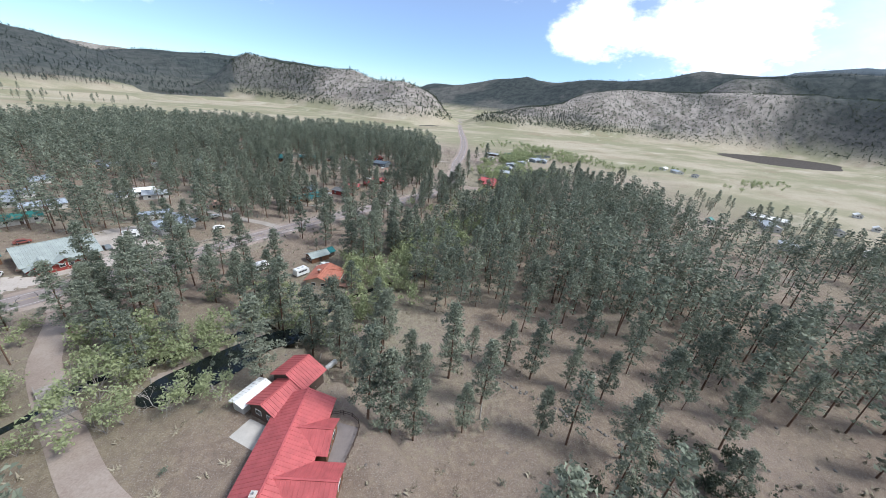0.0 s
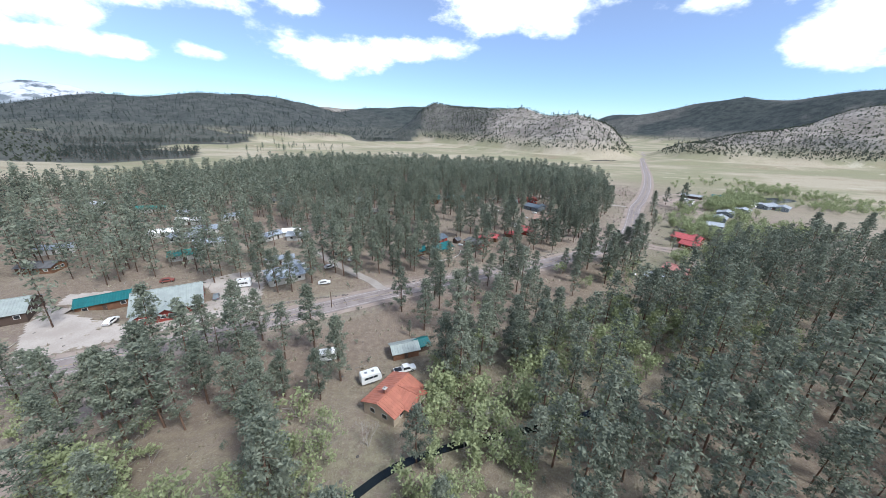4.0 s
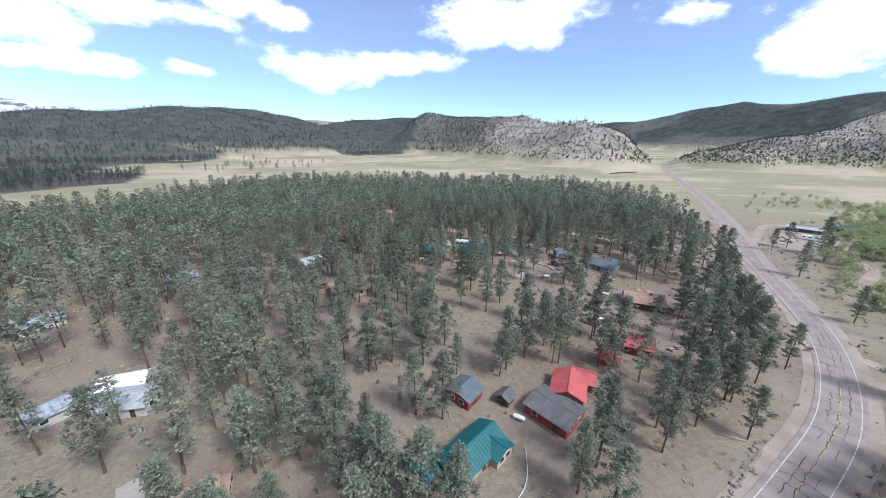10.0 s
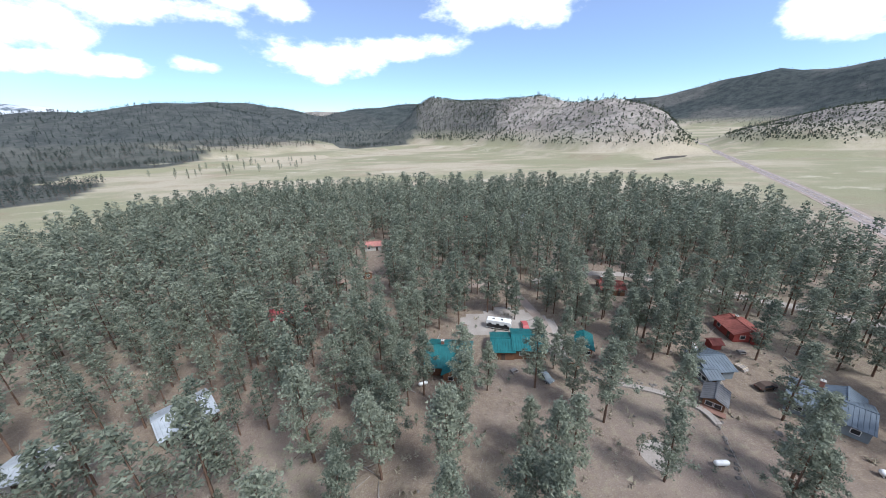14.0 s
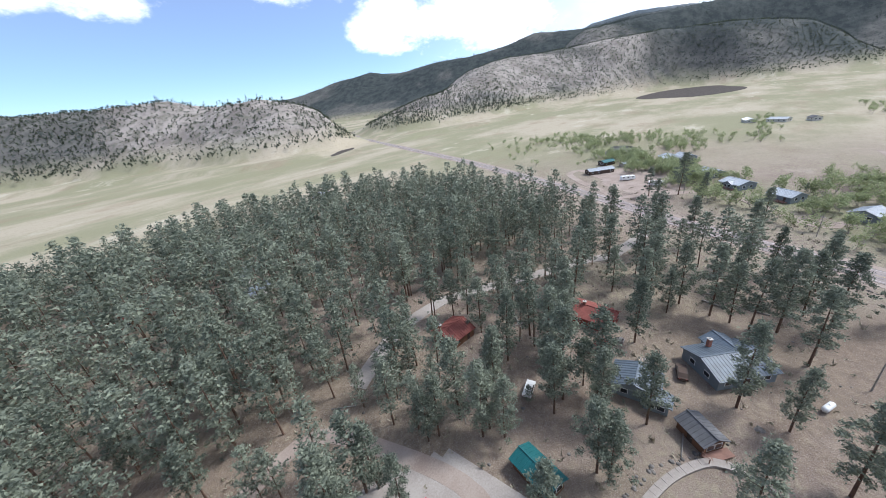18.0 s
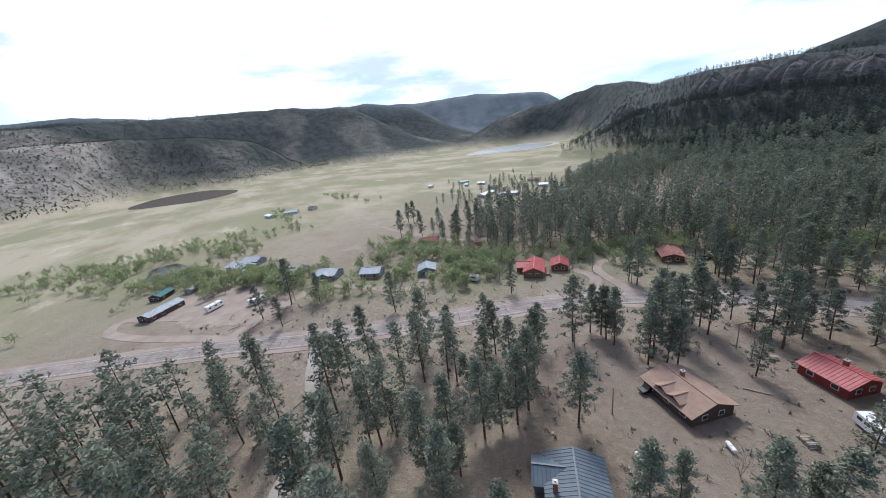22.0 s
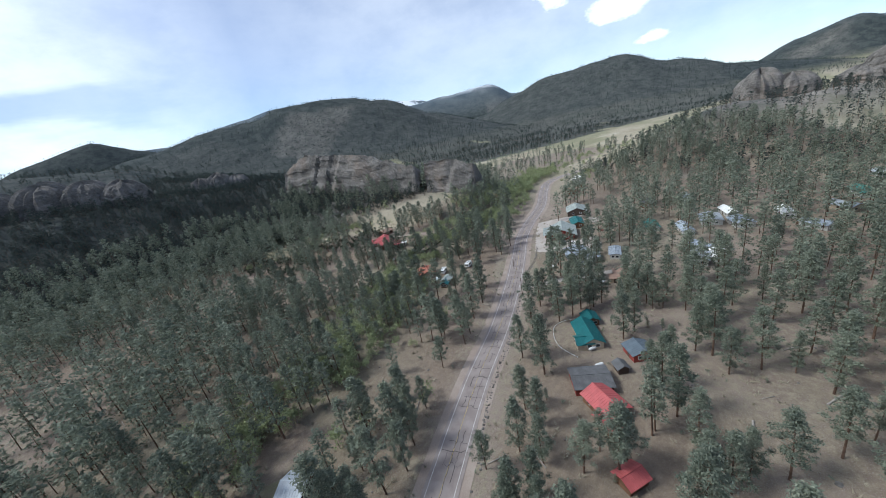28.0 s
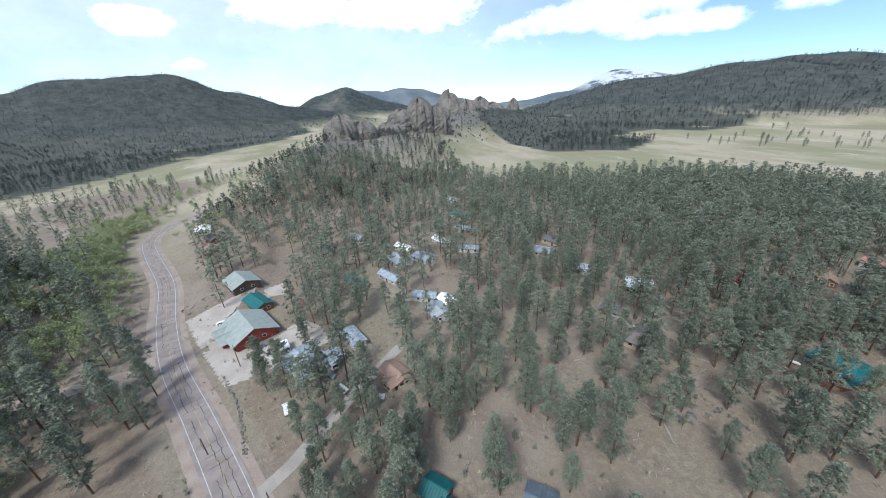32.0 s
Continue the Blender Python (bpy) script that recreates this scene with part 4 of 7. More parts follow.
def pine(x, y, size, turn, k, label=None, grove="pines round the houses"):
    tree = new("pine_tree")
    tree.matrix_world = Matrix.Translation((x, y, ground_z(x, y))) @ Matrix.Rotation(turn, 4, "Z") @ Matrix.Scale(size, 4)
    for name, me in zip(("trunk", "crown"), PINE_MESHES[k % len(PINE_MESHES)]):
        part_ob = new(name, me)
        part_ob.parent = tree
    return tagged(tree, label or PINE_LABELS[k % 3], "tree", grove)


for n, (px, py) in enumerate(SINGLE):
    pine(px, py, float(np.clip(rg.normal(.92, .17), .5, 1.2)), n * 1.7, n)
for n, i in enumerate(near_ids):
    pine(float(allx[i]), float(ally[i]), float(sizes[i]), n * 2.4, n)

BACK_PINES = [pine_parts(340 + i, 18.0, 3) for i in range(8)]
cut = int((off_line(allx[far_ids], ally[far_ids], WALKED) < 95).sum())
for wood, ids, models in (("pine_wood", far_ids[:cut], MID_PINES), ("outer_pine_wood", far_ids[cut:], BACK_PINES)):
    zs = height(allx[ids], ally[ids])
    joined(wood, [(allx[i], ally[i], z, sizes[i], j * 2.4, j, rg.uniform()) for j, (i, z) in enumerate(zip(ids, zs))], models, [BARK, NEEDLE],
           "dense stand of dark green ponderosa pines with bare trunks", "trees")


def clump_model(seed, wide, tall, n, size):
    """A cheap far-off tree: leaf triangles filling a cone or a rounded bush."""
    r1 = np.random.default_rng(seed)
    f = r1.uniform(0, 1, n) ** .8
    a = r1.uniform(0, 6.28, n)
    rad = wide * (1 - f * .85) * r1.uniform(.3, 1, n)
    mid = np.stack([np.cos(a) * rad, np.sin(a) * rad, tall * (.08 + .86 * f)], 1)
    e1 = r1.normal(0, 1, (n, 3)); e1 /= np.linalg.norm(e1, axis=1)[:, None]
    e2 = np.cross(e1, r1.normal(0, 1, (n, 3))); e2 /= np.linalg.norm(e2, axis=1)[:, None]
    q = size * r1.uniform(.7, 1.3, (n, 1))
    v = np.stack([mid - e1 * q, mid + e1 * q, mid + e2 * q * 1.3], 1).reshape(-1, 3)
    return v, np.arange(3 * n).reshape(-1, 3), np.zeros(n, int)


def slope_forest():
    """Dark forest with a bluish haze tint on the shaded slopes, pinyon and juniper dots on the stony ones, taller pines
    at the feet of the hills.
    """
    r2 = np.random.default_rng(12)
    n, k, f = 130000, 70000, 9000
    rad = np.concatenate([250 + 2900 * r2.uniform(0, 1, n) ** 1.1, 650 + 1050 * r2.uniform(0, 1, k), 330 + 420 * r2.uniform(0, 1, f)])
    ang = np.concatenate([r2.uniform(0, 2 * math.pi, n), radians(-6) + radians(108) * r2.uniform(0, 1, k), radians(142) + radians(62) * r2.uniform(0, 1, f)])
    n += k + f
    x, y = CENTRE[0] + rad * np.sin(ang), CENTRE[1] + rad * np.cos(ang)
    z = height(x, y)
    deg = np.degrees(ang)
    deg = np.where(deg > 180, deg - 360, deg)
    dark = np.clip((z - 8) / 12, 0, 1)
    deg = deg + 16 * (ripple(x, y, 300, 51, 3) - .5)
    stony = ((deg > -3) & (deg < 100) & (rad < 1650)) | ((deg > -97) & (deg < -58) & (rad < 1200))
    patch = ripple(x, y, 260, 40, 4)
    prob = np.where(stony, .75 * dark * (.3 + 1.9 * np.clip(patch - .3, 0, 1)), .9 * dark)
    grove = (inside(NW_FOREST, x, y) | inside(SOUTH_FOREST, x, y) | inside(WEST_FOREST, x, y)) & (ripple(x, y, 90, 61, 3) > np.where((x > -560) & (x < -430) & (y > 560) & (y < 800), .5, .2))
    prob = np.where(grove, .95, np.where(inside(TOR_FOOT, x, y), .55, np.where(z < 5, 0, prob))) * np.clip(1.9 - rad / 2600, .35, 1)
    prob = np.where((deg > -24) & (deg < -5) & (rad > 2500), 0, prob)
    keep = r2.uniform(0, 1, n) < prob
    x, y, z, stony, rad = x[keep], y[keep], z[keep], stony[keep], rad[keep]
    tone = r2.uniform(0, 1, x.size)
    near = (rad < 1050) & (~stony | inside(TOR_FOOT, x, y) | (r2.uniform(0, 1, x.size) < .12))
    for name, pick, models, mats, lo, hi, label, cat in (
            ("foothill_pines", near, FAR_PINES, [BARK, HAZED_CONIFER], .4, .72, "dark pines on the feet of the hills", "trees"),
            ("hillside_forest", ~near & ~stony, [clump_model(800 + i, 2.3, 9.0, 13, 1.25) for i in range(6)], [HAZED_CONIFER], .5, .9, "dark conifer forest on the far slopes, tinted with bluish haze", "trees"),
            ("juniper_scrub", ~near & stony, [clump_model(820 + i, 2.0, 4.0, 9, 1.05) for i in range(6)], [JUNIPER], .55, 1.35, "round juniper and pinyon bushes dotting the stony slopes", "shrubs")):
        ids = np.nonzero(pick)[0]
        s = r2.uniform(lo, hi, ids.size)
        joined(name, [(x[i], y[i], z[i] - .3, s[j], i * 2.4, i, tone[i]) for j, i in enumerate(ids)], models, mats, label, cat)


slope_forest()


# ---- building blocks ----
def part(name, bm, mat, parent, label=""):
    me = bpy.data.meshes.new(name)
    bm.to_mesh(me)
    bm.free()
    for m in mat if isinstance(mat, (list, tuple)) else [mat]:
        me.materials.append(m)
    ob = new(name, me)
    ob.parent = parent
    return tagged(ob, label) if label else ob


def boxes(*rows):
    """A bmesh of boxes, each x0, x1, y0, y1, z0, z1."""
    bm = bmesh.new()
    for x0, x1, y0, y1, z0, z1 in rows:
        v = [bm.verts.new((x, y, z)) for z in (z0, z1) for y in (y0, y1) for x in (x0, x1)]
        for f in ((0, 2, 3, 1), (4, 5, 7, 6), (0, 1, 5, 4), (2, 6, 7, 3), (0, 4, 6, 2), (1, 3, 7, 5)):
            bm.faces.new([v[i] for i in f])
    return bm


def slab(points, thick):
    """A bmesh of one polygon given thickness downwards."""
    bm = bmesh.new()
    top = [bm.verts.new(p) for p in points]
    low = [bm.verts.new((p[0], p[1], p[2] - thick)) for p in points]
    bm.faces.new(top)
    bm.faces.new(low[::-1])
    n = len(points)
    for i in range(n):
        bm.faces.new((top[i], low[i], low[(i + 1) % n], top[(i + 1) % n]))
    bmesh.ops.recalc_face_normals(bm, faces=bm.faces)
    return bm


def ribbed(xe, ye, ze, zr, ribs):
    """One roof slope with standing seams, from the eave at ye, ze to the ridge at height zr."""
    xs = [(-xe, 0.0), (xe, 0.0)]
    if ribs:
        n = max(3, int(2 * xe / .7))
        xs = [(-xe, 0.0)]
        for i in range(n):
            c = -xe + 2 * xe * (i + .5) / n
            xs += [(c - .05, 0.0), (c, .07), (c + .05, 0.0)]
        xs.append((xe, 0.0))
    bm = bmesh.new()
    top = [[bm.verts.new((x, y, z + h)) for x, h in xs] for y, z in ((ye, ze), (0, zr))]
    low = [[bm.verts.new((x, y, z - .12)) for x in (-xe, xe)] for y, z in ((ye, ze), (0, zr))]
    for i in range(len(xs) - 1):
        bm.faces.new((top[0][i], top[0][i + 1], top[1][i + 1], top[1][i]))
    bm.faces.new((low[0][0], low[1][0], low[1][1], low[0][1]))
    for r in (0, 1):
        bm.faces.new(top[r] + low[r][::-1])
    bm.faces.new((top[0][0], top[1][0], low[1][0], low[0][0]))
    bm.faces.new((top[0][-1], low[0][1], low[1][1], top[1][-1]))
    bmesh.ops.recalc_face_normals(bm, faces=bm.faces)
    return bm


def rod(a, b, r0, r1=None, k=8):
    bm = bmesh.new()
    a, b = Vector(a), Vector(b)
    bmesh.ops.create_cone(bm, cap_ends=True, segments=k, radius1=r0, radius2=r0 if r1 is None else r1, depth=(b - a).length,
                          matrix=Matrix.Translation((a + b) / 2) @ (b - a).to_track_quat("Z", "Y").to_matrix().to_4x4())
    return bm


def stand(name, x, y, turn, label, category, group="", lift=0.0):
    ob = new(name)
    ob.matrix_world = pose(x, y, ground_z(x, y) + lift, 0, 0, turn)
    return tagged(ob, label, category, group)


def window(parent, x, y, z, w, h, side):
    """A window on the wall facing side: 'x', '-x', 'y' or '-y'."""
    s = -1 if side[0] == "-" else 1
    if side[-1] == "y":
        f = part("window", boxes((x - w / 2 - .1, x + w / 2 + .1, min(y, y + s * .06), max(y, y + s * .06), z - h / 2 - .1, z + h / 2 + .1)), WHITE, parent)
        part("pane", boxes((x - w / 2, x + w / 2, min(y + s * .03, y + s * .08), max(y + s * .03, y + s * .08), z - h / 2, z + h / 2)), GLASS, f)
    else:
        f = part("window", boxes((min(x, x + s * .06), max(x, x + s * .06), y - w / 2 - .1, y + w / 2 + .1, z - h / 2 - .1, z + h / 2 + .1)), WHITE, parent)
        part("pane", boxes((min(x + s * .03, x + s * .08), max(x + s * .03, x + s * .08), y - w / 2, y + w / 2, z - h / 2, z + h / 2)), GLASS, f)


def gable(parent, L, W, wall, rise, roof, walls, over=.6, ox=0.0, oy=0.0, turn=0.0, ribs=True, base=0.0, openings=True):
    """Walls and a gabled roof of two slopes, ridge along the local x."""
    bm = bmesh.new()
    prof = [(-W / 2, -.3), (W / 2, -.3), (W / 2, wall), (0, wall + rise), (-W / 2, wall)]
    ends = [[bm.verts.new((x, y, z)) for y, z in prof] for x in (-L / 2, L / 2)]
    bm.faces.new(ends[0][::-1])
    bm.faces.new(ends[1])
    for i in range(5):
        j = (i + 1) % 5
        bm.faces.new((ends[0][i], ends[0][j], ends[1][j], ends[1][i]))
    bmesh.ops.recalc_face_normals(bm, faces=bm.faces)
    me = bpy.data.meshes.new("walls")
    bm.to_mesh(me)
    bm.free()
    me.materials.append(walls)
    hold = new("wall_body", me)
    hold.parent = parent
    hold.matrix_basis = pose(ox, oy, base, 0, 0, turn)
    k = rise / (W / 2)
    for s in (1, -1):
        xe, ye, ze = L / 2 + over * .7, s * (W / 2 + over), wall - over * k + .14
        bm = ribbed(xe, ye, ze, wall + rise + .14, ribs)
        part("roof_slope", bm, roof, hold)
    part("ridge_cap", boxes((-L / 2 - over * .7, L / 2 + over * .7, -.16, .16, wall + rise + .12, wall + rise + .24)), roof, hold)
    if openings:
        n = max(1, int(L / 3.6))
        for s, side in ((1, "y"), (-1, "-y")):
            for i in range(n):
                x = (i + .5 - n / 2) * L / n
                if i == n // 2 and s < 0:
                    door = part("door", boxes((x - .5, x + .5, s * W / 2 - .06, s * W / 2 + .06, 0, 2.05)), WALL_DARK, hold)
                    part("door_handle", boxes((x + .32, x + .38, s * (W / 2 + .1) - .04, s * (W / 2 + .1) + .04, .98, 1.1)), CHROME, door)
                else:
                    window(hold, x, s * W / 2, wall * .58, 1.2, 1.0, side)
        for s, side in ((1, "x"), (-1, "-x")):
            window(hold, s * L / 2, -W * .2, wall * .58, 1.2, 1.0, side)
            window(hold, s * L / 2, W * .2, wall * .58, 1.2, 1.0, side)
    return hold


def chimney(parent, x, y, z0, z1, w=.7, mat=None):
    c = part("chimney", boxes((x - w / 2, x + w / 2, y - w / 2, y + w / 2, z0, z1)), mat or BRICK, parent)
    part("chimney_cap", boxes((x - w / 2 - .1, x + w / 2 + .1, y - w / 2 - .1, y + w / 2 + .1, z1, z1 + .14)), CONCRETE, c)
    part("flue", rod((x, y, z1 + .1), (x, y, z1 + .5), .13), CHROME, c)


def house(label, x, y, turn, L, W, roof, walls, wall=2.7, rise=1.6, name="house", category="house", group="", stack=None, wings=(), deck=None, ribs=True, over=.6, openings=True):
    h = stand(name, x, y, turn, label, category, group)
    gable(h, L, W, wall, rise, roof, walls, over, ribs=ribs, openings=openings)
    for wl, ww, wx, wy, wt, wh, wr in wings:
        gable(h, wl, ww, wh, wr, roof, walls, over, wx, wy, wt, ribs, openings=openings)
    if stack:
        chimney(h, stack[0], stack[1], wall * .6, wall + rise + 1.0)
    if deck:
        x0, x1, y0, y1, z = deck
        d = part("deck", boxes((x0, x1, y0, y1, z - .12, z)), DECKWOOD, h)
        for px in np.linspace(x0 + .1, x1 - .1, max(2, int((x1 - x0) / 2) + 1)):
            yy = y1 if abs(y1) > abs(y0) else y0
            part("deck_post", boxes((px - .06, px + .06, yy - .06, yy + .06, -.3, z + .95)), DECKWOOD, d)
        part("deck_rail", boxes((x0, x1, yy - .05, yy + .05, z + .88, z + .97)), DECKWOOD, d)
    return h


# ---- houses ----
ROOF_FLAT = plain("brownish_grey_felt_roof", (.28, .24, .215), .9, wear=.2)
house("long ranch house with a bright red metal roof and terrace", -22.3, -91.3, 64, 24, 9, ROOF_RED, WALL_LOG, 3.0, 2.0, wings=((8.5, 7, -4, -5.5, 90, 3.0, 1.7), (6, 6, 4.5, -3.5, 90, 3.0, 1.5)), stack=(-7, .5))
house("dark timber garage with a red metal roof", -22, -78.3, 40, 7.2, 6.8, ROOF_RED, WALL_DARK, 3, 1.6, "garage", "garage")
house("small dark barn with a red metal roof", -18.2, -73.6, 40, 5.6, 7.6, ROOF_RED, WALL_DARK, 3.6, 1.8, "barn", "barn")
house("pale shed lean-to beside the red-roofed garage", -26.8, -74.6, 40, 6, 2.6, WHITE, WALL_WHITE, 2.2, .35, "lean_to", "shed", openings=False)
house("pink house with an orange metal roof and red deck", -6.2, -24.2, 60, 10.4, 8.2, ROOF_ORANGE, WALL_TAN, 2.9, 1.5, wings=((6.5, 6, 1.2, -2.8, 90, 2.9, 1.4),), deck=(-3.6, 4, -9.2, -6, 1.1), stack=(-2, .8))
house("tiny dark green garden shed with a teal roof", -1.9, -3.8, 30, 4, 3.4, ROOF_TEAL, WALL_DARK, 2.2, .9, "garden_shed", "shed")
house("roadside store with a pale sage metal roof and red gables", -85.5, 14.2, 31, 17, 14, ROOF_SAGE, WALL_RED, 3.6, 3.3, "store", "store", over=1.5, wings=((5, 5, -5, -7.5, 90, 3.0, 1.3), (5, 5, 0, -7.5, 90, 3.0, 1.3)))
house("long open shed with a teal metal roof", -106, 13, 36, 13.5, 7, ROOF_TEAL, WALL_LOG, 3, 1.3, "shed", "shed")
house("large lodge with a pale sage green metal roof", -126.7, 1.7, 32, 15, 12, ROOF_SAGE, WALL_DARK, 3.0, 2.4, "lodge", "house")
house("house with a bluish white patched metal roof", -59.1, 38.1, 38, 13, 11, ROOF_PATCH, WALL_WHITE, 2.8, 1.4, wings=((7, 6, 5, 6, 90, 2.7, 1.0),))
house("white mobile home with a patched roof among the pines", -67.7, 53.5, 24, 11, 4.6, ROOF_PATCH, WALL_WHITE, 2.6, .4, "mobile_home", "house")
house("small shack with a pale sheet metal roof", -6, -6.4, 22, 7, 4.4, ROOF_SAGE, WALL_LOG, 2.4, .9, "shack", "shed")
house("house with a teal green metal roof and pale walls", 1.6, 73.6, 44, 13, 6.4, ROOF_TEAL, WALL_TAN, 2.6, 1.7, wings=((5, 4.6, 4, -2.4, 90, 2.5, 1.1),))
house("small annex with a teal green metal roof", -7.6, 70, 45, 5.5, 4.6, ROOF_TEAL, WALL_LOG, 2.4, 1.1, "annex", "shed")
house("outbuilding with a slate blue metal roof", 1.5, 89.8, 50, 6, 6.4, ROOF_SLATE, WALL_RED, 2.6, 1.2, "outbuilding", "shed")
house("tiny hut with a dark grey roof", 11, 88.4, 50, 3.2, 2.8, ROOF_DARK, WALL_DARK, 2.1, .8, "hut", "shed", ribs=False, openings=False)
house("house with a bright red metal roof", 26.6, 90.9, 65, 9, 7, ROOF_RED, WALL_LOG, 2.7, 1.6, wings=((5, 5, 5, -3, 90, 2.6, 1.2),))
house("low annex with a dull purple-red roof", 21, 84.2, -48, 10, 8, ROOF_DARK, WALL_RED, 2.6, .9, "annex", "house")
house("small brown wooden shed under the pines", -43.4, 67, 20, 6, 4.4, ROOF_TAN, WALL_TAN, 2.3, .9, "shed", "shed", ribs=False)
house("cottage with a tan shingle roof", -45.6, 65.6, 30, 8, 5.6, ROOF_TAN, WALL_TAN, 2.5, 1.1, "cottage", "house", ribs=False, wings=((4, 4, 3, -3, 90, 2.4, .8),))
house("cabin with a bright red metal roof and white trim", 53, 109.4, -27, 9, 8, ROOF_RED, WALL_RED, 2.8, 1.5, "cabin", "cabin", stack=(0, -1.2))
house("small lean-to shed with a red metal roof", 42, 103, -20, 5, 4, ROOF_RED, WALL_LOG, 2.2, .9, "shed", "shed", openings=False)
house("low dark house with a broad tan shingle roof", 71.3, 137, -23, 12.5, 10, ROOF_TAN, WALL_DARK, 2.8, 1.9, stack=(2.2, -1), ribs=False, over=.8,
      wings=((4.5, 2.2, -1.8, 2.6, 90, 3.6, .5), (4.5, 2.2, 1.4, 2.6, 90, 3.6, .5)), deck=(5.5, 9, -4.5, -.5, .4))
house("house with a slate blue metal roof and a stone chimney", 73.4, 173, -48, 12, 9.5, ROOF_SLATE, WALL_GREY, 2.8, 1.5, stack=(-1.5, 3.6), wings=((5, 5, 2.5, 4.5, 90, 2.7, 1.2),))
house("cabin with a slate blue metal roof and porch", 58.9, 187.4, 2, 6.6, 8, ROOF_SLATE, WALL_GREY, 2.7, 1.3, "cabin", "cabin", wings=((3, 4, -3, -4, 0, 2.4, .8),))
house("small hut with a grey roof and a curved deck", 52.6, 176.4, -132, 5.4, 3.8, ROOF_DARK, WALL_LOG, 2.4, .9, "hut", "shed", deck=(2.8, 4.4, -2.4, 2.4, .5))
house("red cabin with a rust red roof and open porch", 78, 201.8, -96, 8.6, 7.6, ROOF_RUST, WALL_RED, 2.7, 1.3, "cabin", "cabin", stack=(-1.5, 0), wings=((4, 3.2, 4.2, 2, 0, 2.6, .9),))
house("cabin with a rust red roof", 53.8, 229.8, -9, 8, 7.4, ROOF_RUST, WALL_LOG, 2.6, 1.4, "cabin", "cabin", stack=(-3, 1.5))
house("small red garden shed", 66.7, 195.8, 0, 2.6, 2.4, ROOF_RUST, WALL_RED, 2.0, .6, "garden_shed", "shed", openings=False)
house("house with a teal metal roof and stone chimney", -6.2, 192.2, -8, 11.4, 11, ROOF_TEAL, WALL_LOG, 3, 2.3, stack=(-1.8, .8), deck=(-1, 5.4, -11, -7.6, .6),
      wings=((7.4, 6.2, 2.6, -4.4, 90, 3.0, 1.9),))
house("garage with a teal metal roof", 8.6, 196.8, -4, 5.8, 8.4, ROOF_TEAL, WALL_LOG, 2.8, 1.1, "garage", "garage")
house("taller garage with a teal metal roof", 15.8, 197.2, -5, 8.4, 9.4, ROOF_TEAL, WALL_LOG, 3.1, 1.3, "garage", "garage")
house("narrow shed with a teal metal roof", 31.4, 196.7, -108, 7.4, 3.8, ROOF_TEAL, WALL_LOG, 2.5, .8, "shed", "shed")
house("little brown playhouse with a shingle roof", 26.5, 190.3, -10, 2.8, 2.4, ROOF_TAN, WALL_LOG, 1.9, .6, "playhouse", "shed", ribs=False, openings=False)
house("cabin with a crimson metal roof", -59.5, 215.6, 12, 11, 6.6, ROOF_RED, WALL_LOG, 2.7, 1.7, "cabin", "cabin", wings=((5, 4.6, 3, -2, 90, 2.6, 1.3),))
house("small cabin with a tan roof", -42.2, 248.2, -57, 6.8, 5.2, ROOF_TAN, WALL_LOG, 2.5, 1.4, "cabin", "cabin", ribs=False)
house("tiny cabin with a tan roof", -51.5, 239.4, 30, 6, 4, ROOF_TAN, WALL_LOG, 2.4, 1.2, "cabin", "cabin", ribs=False)
house("white cabin with a faded red roof", -44.6, 282.3, 10, 8, 6, ROOF_PINK, WALL_WHITE, 2.7, 1.3, "cabin", "cabin")
house("low white shed with a metal roof", -86.6, 162.4, 20, 7, 6.5, ROOF_GREY, WALL_WHITE, 2.4, .8, "shed", "shed")
house("dark house with a pale blue-grey metal roof", -64.6, 174, 48, 10, 9.5, ROOF_GREY, WALL_DARK, 2.8, 1.6)
house("low house with a broad flat brownish grey roof", -39.9, 145.6, 30, 11.5, 10.5, ROOF_FLAT, WALL_TAN, 2.9, .5, ribs=False, stack=(2.5, 1.5), over=.9)
house("low shed with a dark brown roof", -53.2, 151, 30, 6, 5.4, ROOF_DARK, WALL_LOG, 2.4, .5, "shed", "shed", ribs=False)
house("house with a pinkish red metal roof and deck", 143.6, 101.6, 128, 14, 8, ROOF_RED, WALL_LOG, 3, 1.7, wings=((7, 6, -2, -4, 90, 2.8, 1.4),), deck=(-4, 4, 4.5, 6.5, .6))
house("garage with a pinkish red metal roof", 138.2, 91.2, 128, 8.4, 6.8, ROOF_RED, WALL_LOG, 2.7, 1.3, "garage", "garage")
house("house with a faded pink metal roof", 109.2, 54, 124, 12, 8, ROOF_PINK, WALL_LOG, 2.7, 1.1)
house("garage with a pale blue-grey metal roof", 93.3, 46.4, 127, 6.6, 6, ROOF_GREY, WALL_DARK, 2.7, 1.1, "garage", "garage")
house("brown A-frame cabin under the cottonwoods", 187.5, 98.6, 40, 7, 6, ROOF_RUST, WALL_LOG, 1.6, 3.2, "cabin", "cabin")
for gx, gy, gt, gl, gw, gl2 in ((282, 206, -158, 17, 10, 1), (289, 198, -140, 12, 8, 0), (242, 182, -138, 10.5, 8.5, 1), (219.5, 170.5, -137, 11, 9.5, 1), (202, 154, -134, 10, 8, 0), (182.8, 133.4, -34, 8.8, 8, 0)):
    house("ranch house with a pale grey metal roof and porch", gx, gy, gt, gl, gw, ROOF_GREY, WALL_GREY, 2.8, 1.5, group="houses by the ranch lane", deck=(-gl * .4, gl * .4, -gw / 2 - 2, -gw / 2, .4),
          wings=((gw * .55, gl * .45, 0, -gw * .3, 90, 2.7, 1.1),) if gl2 else ())
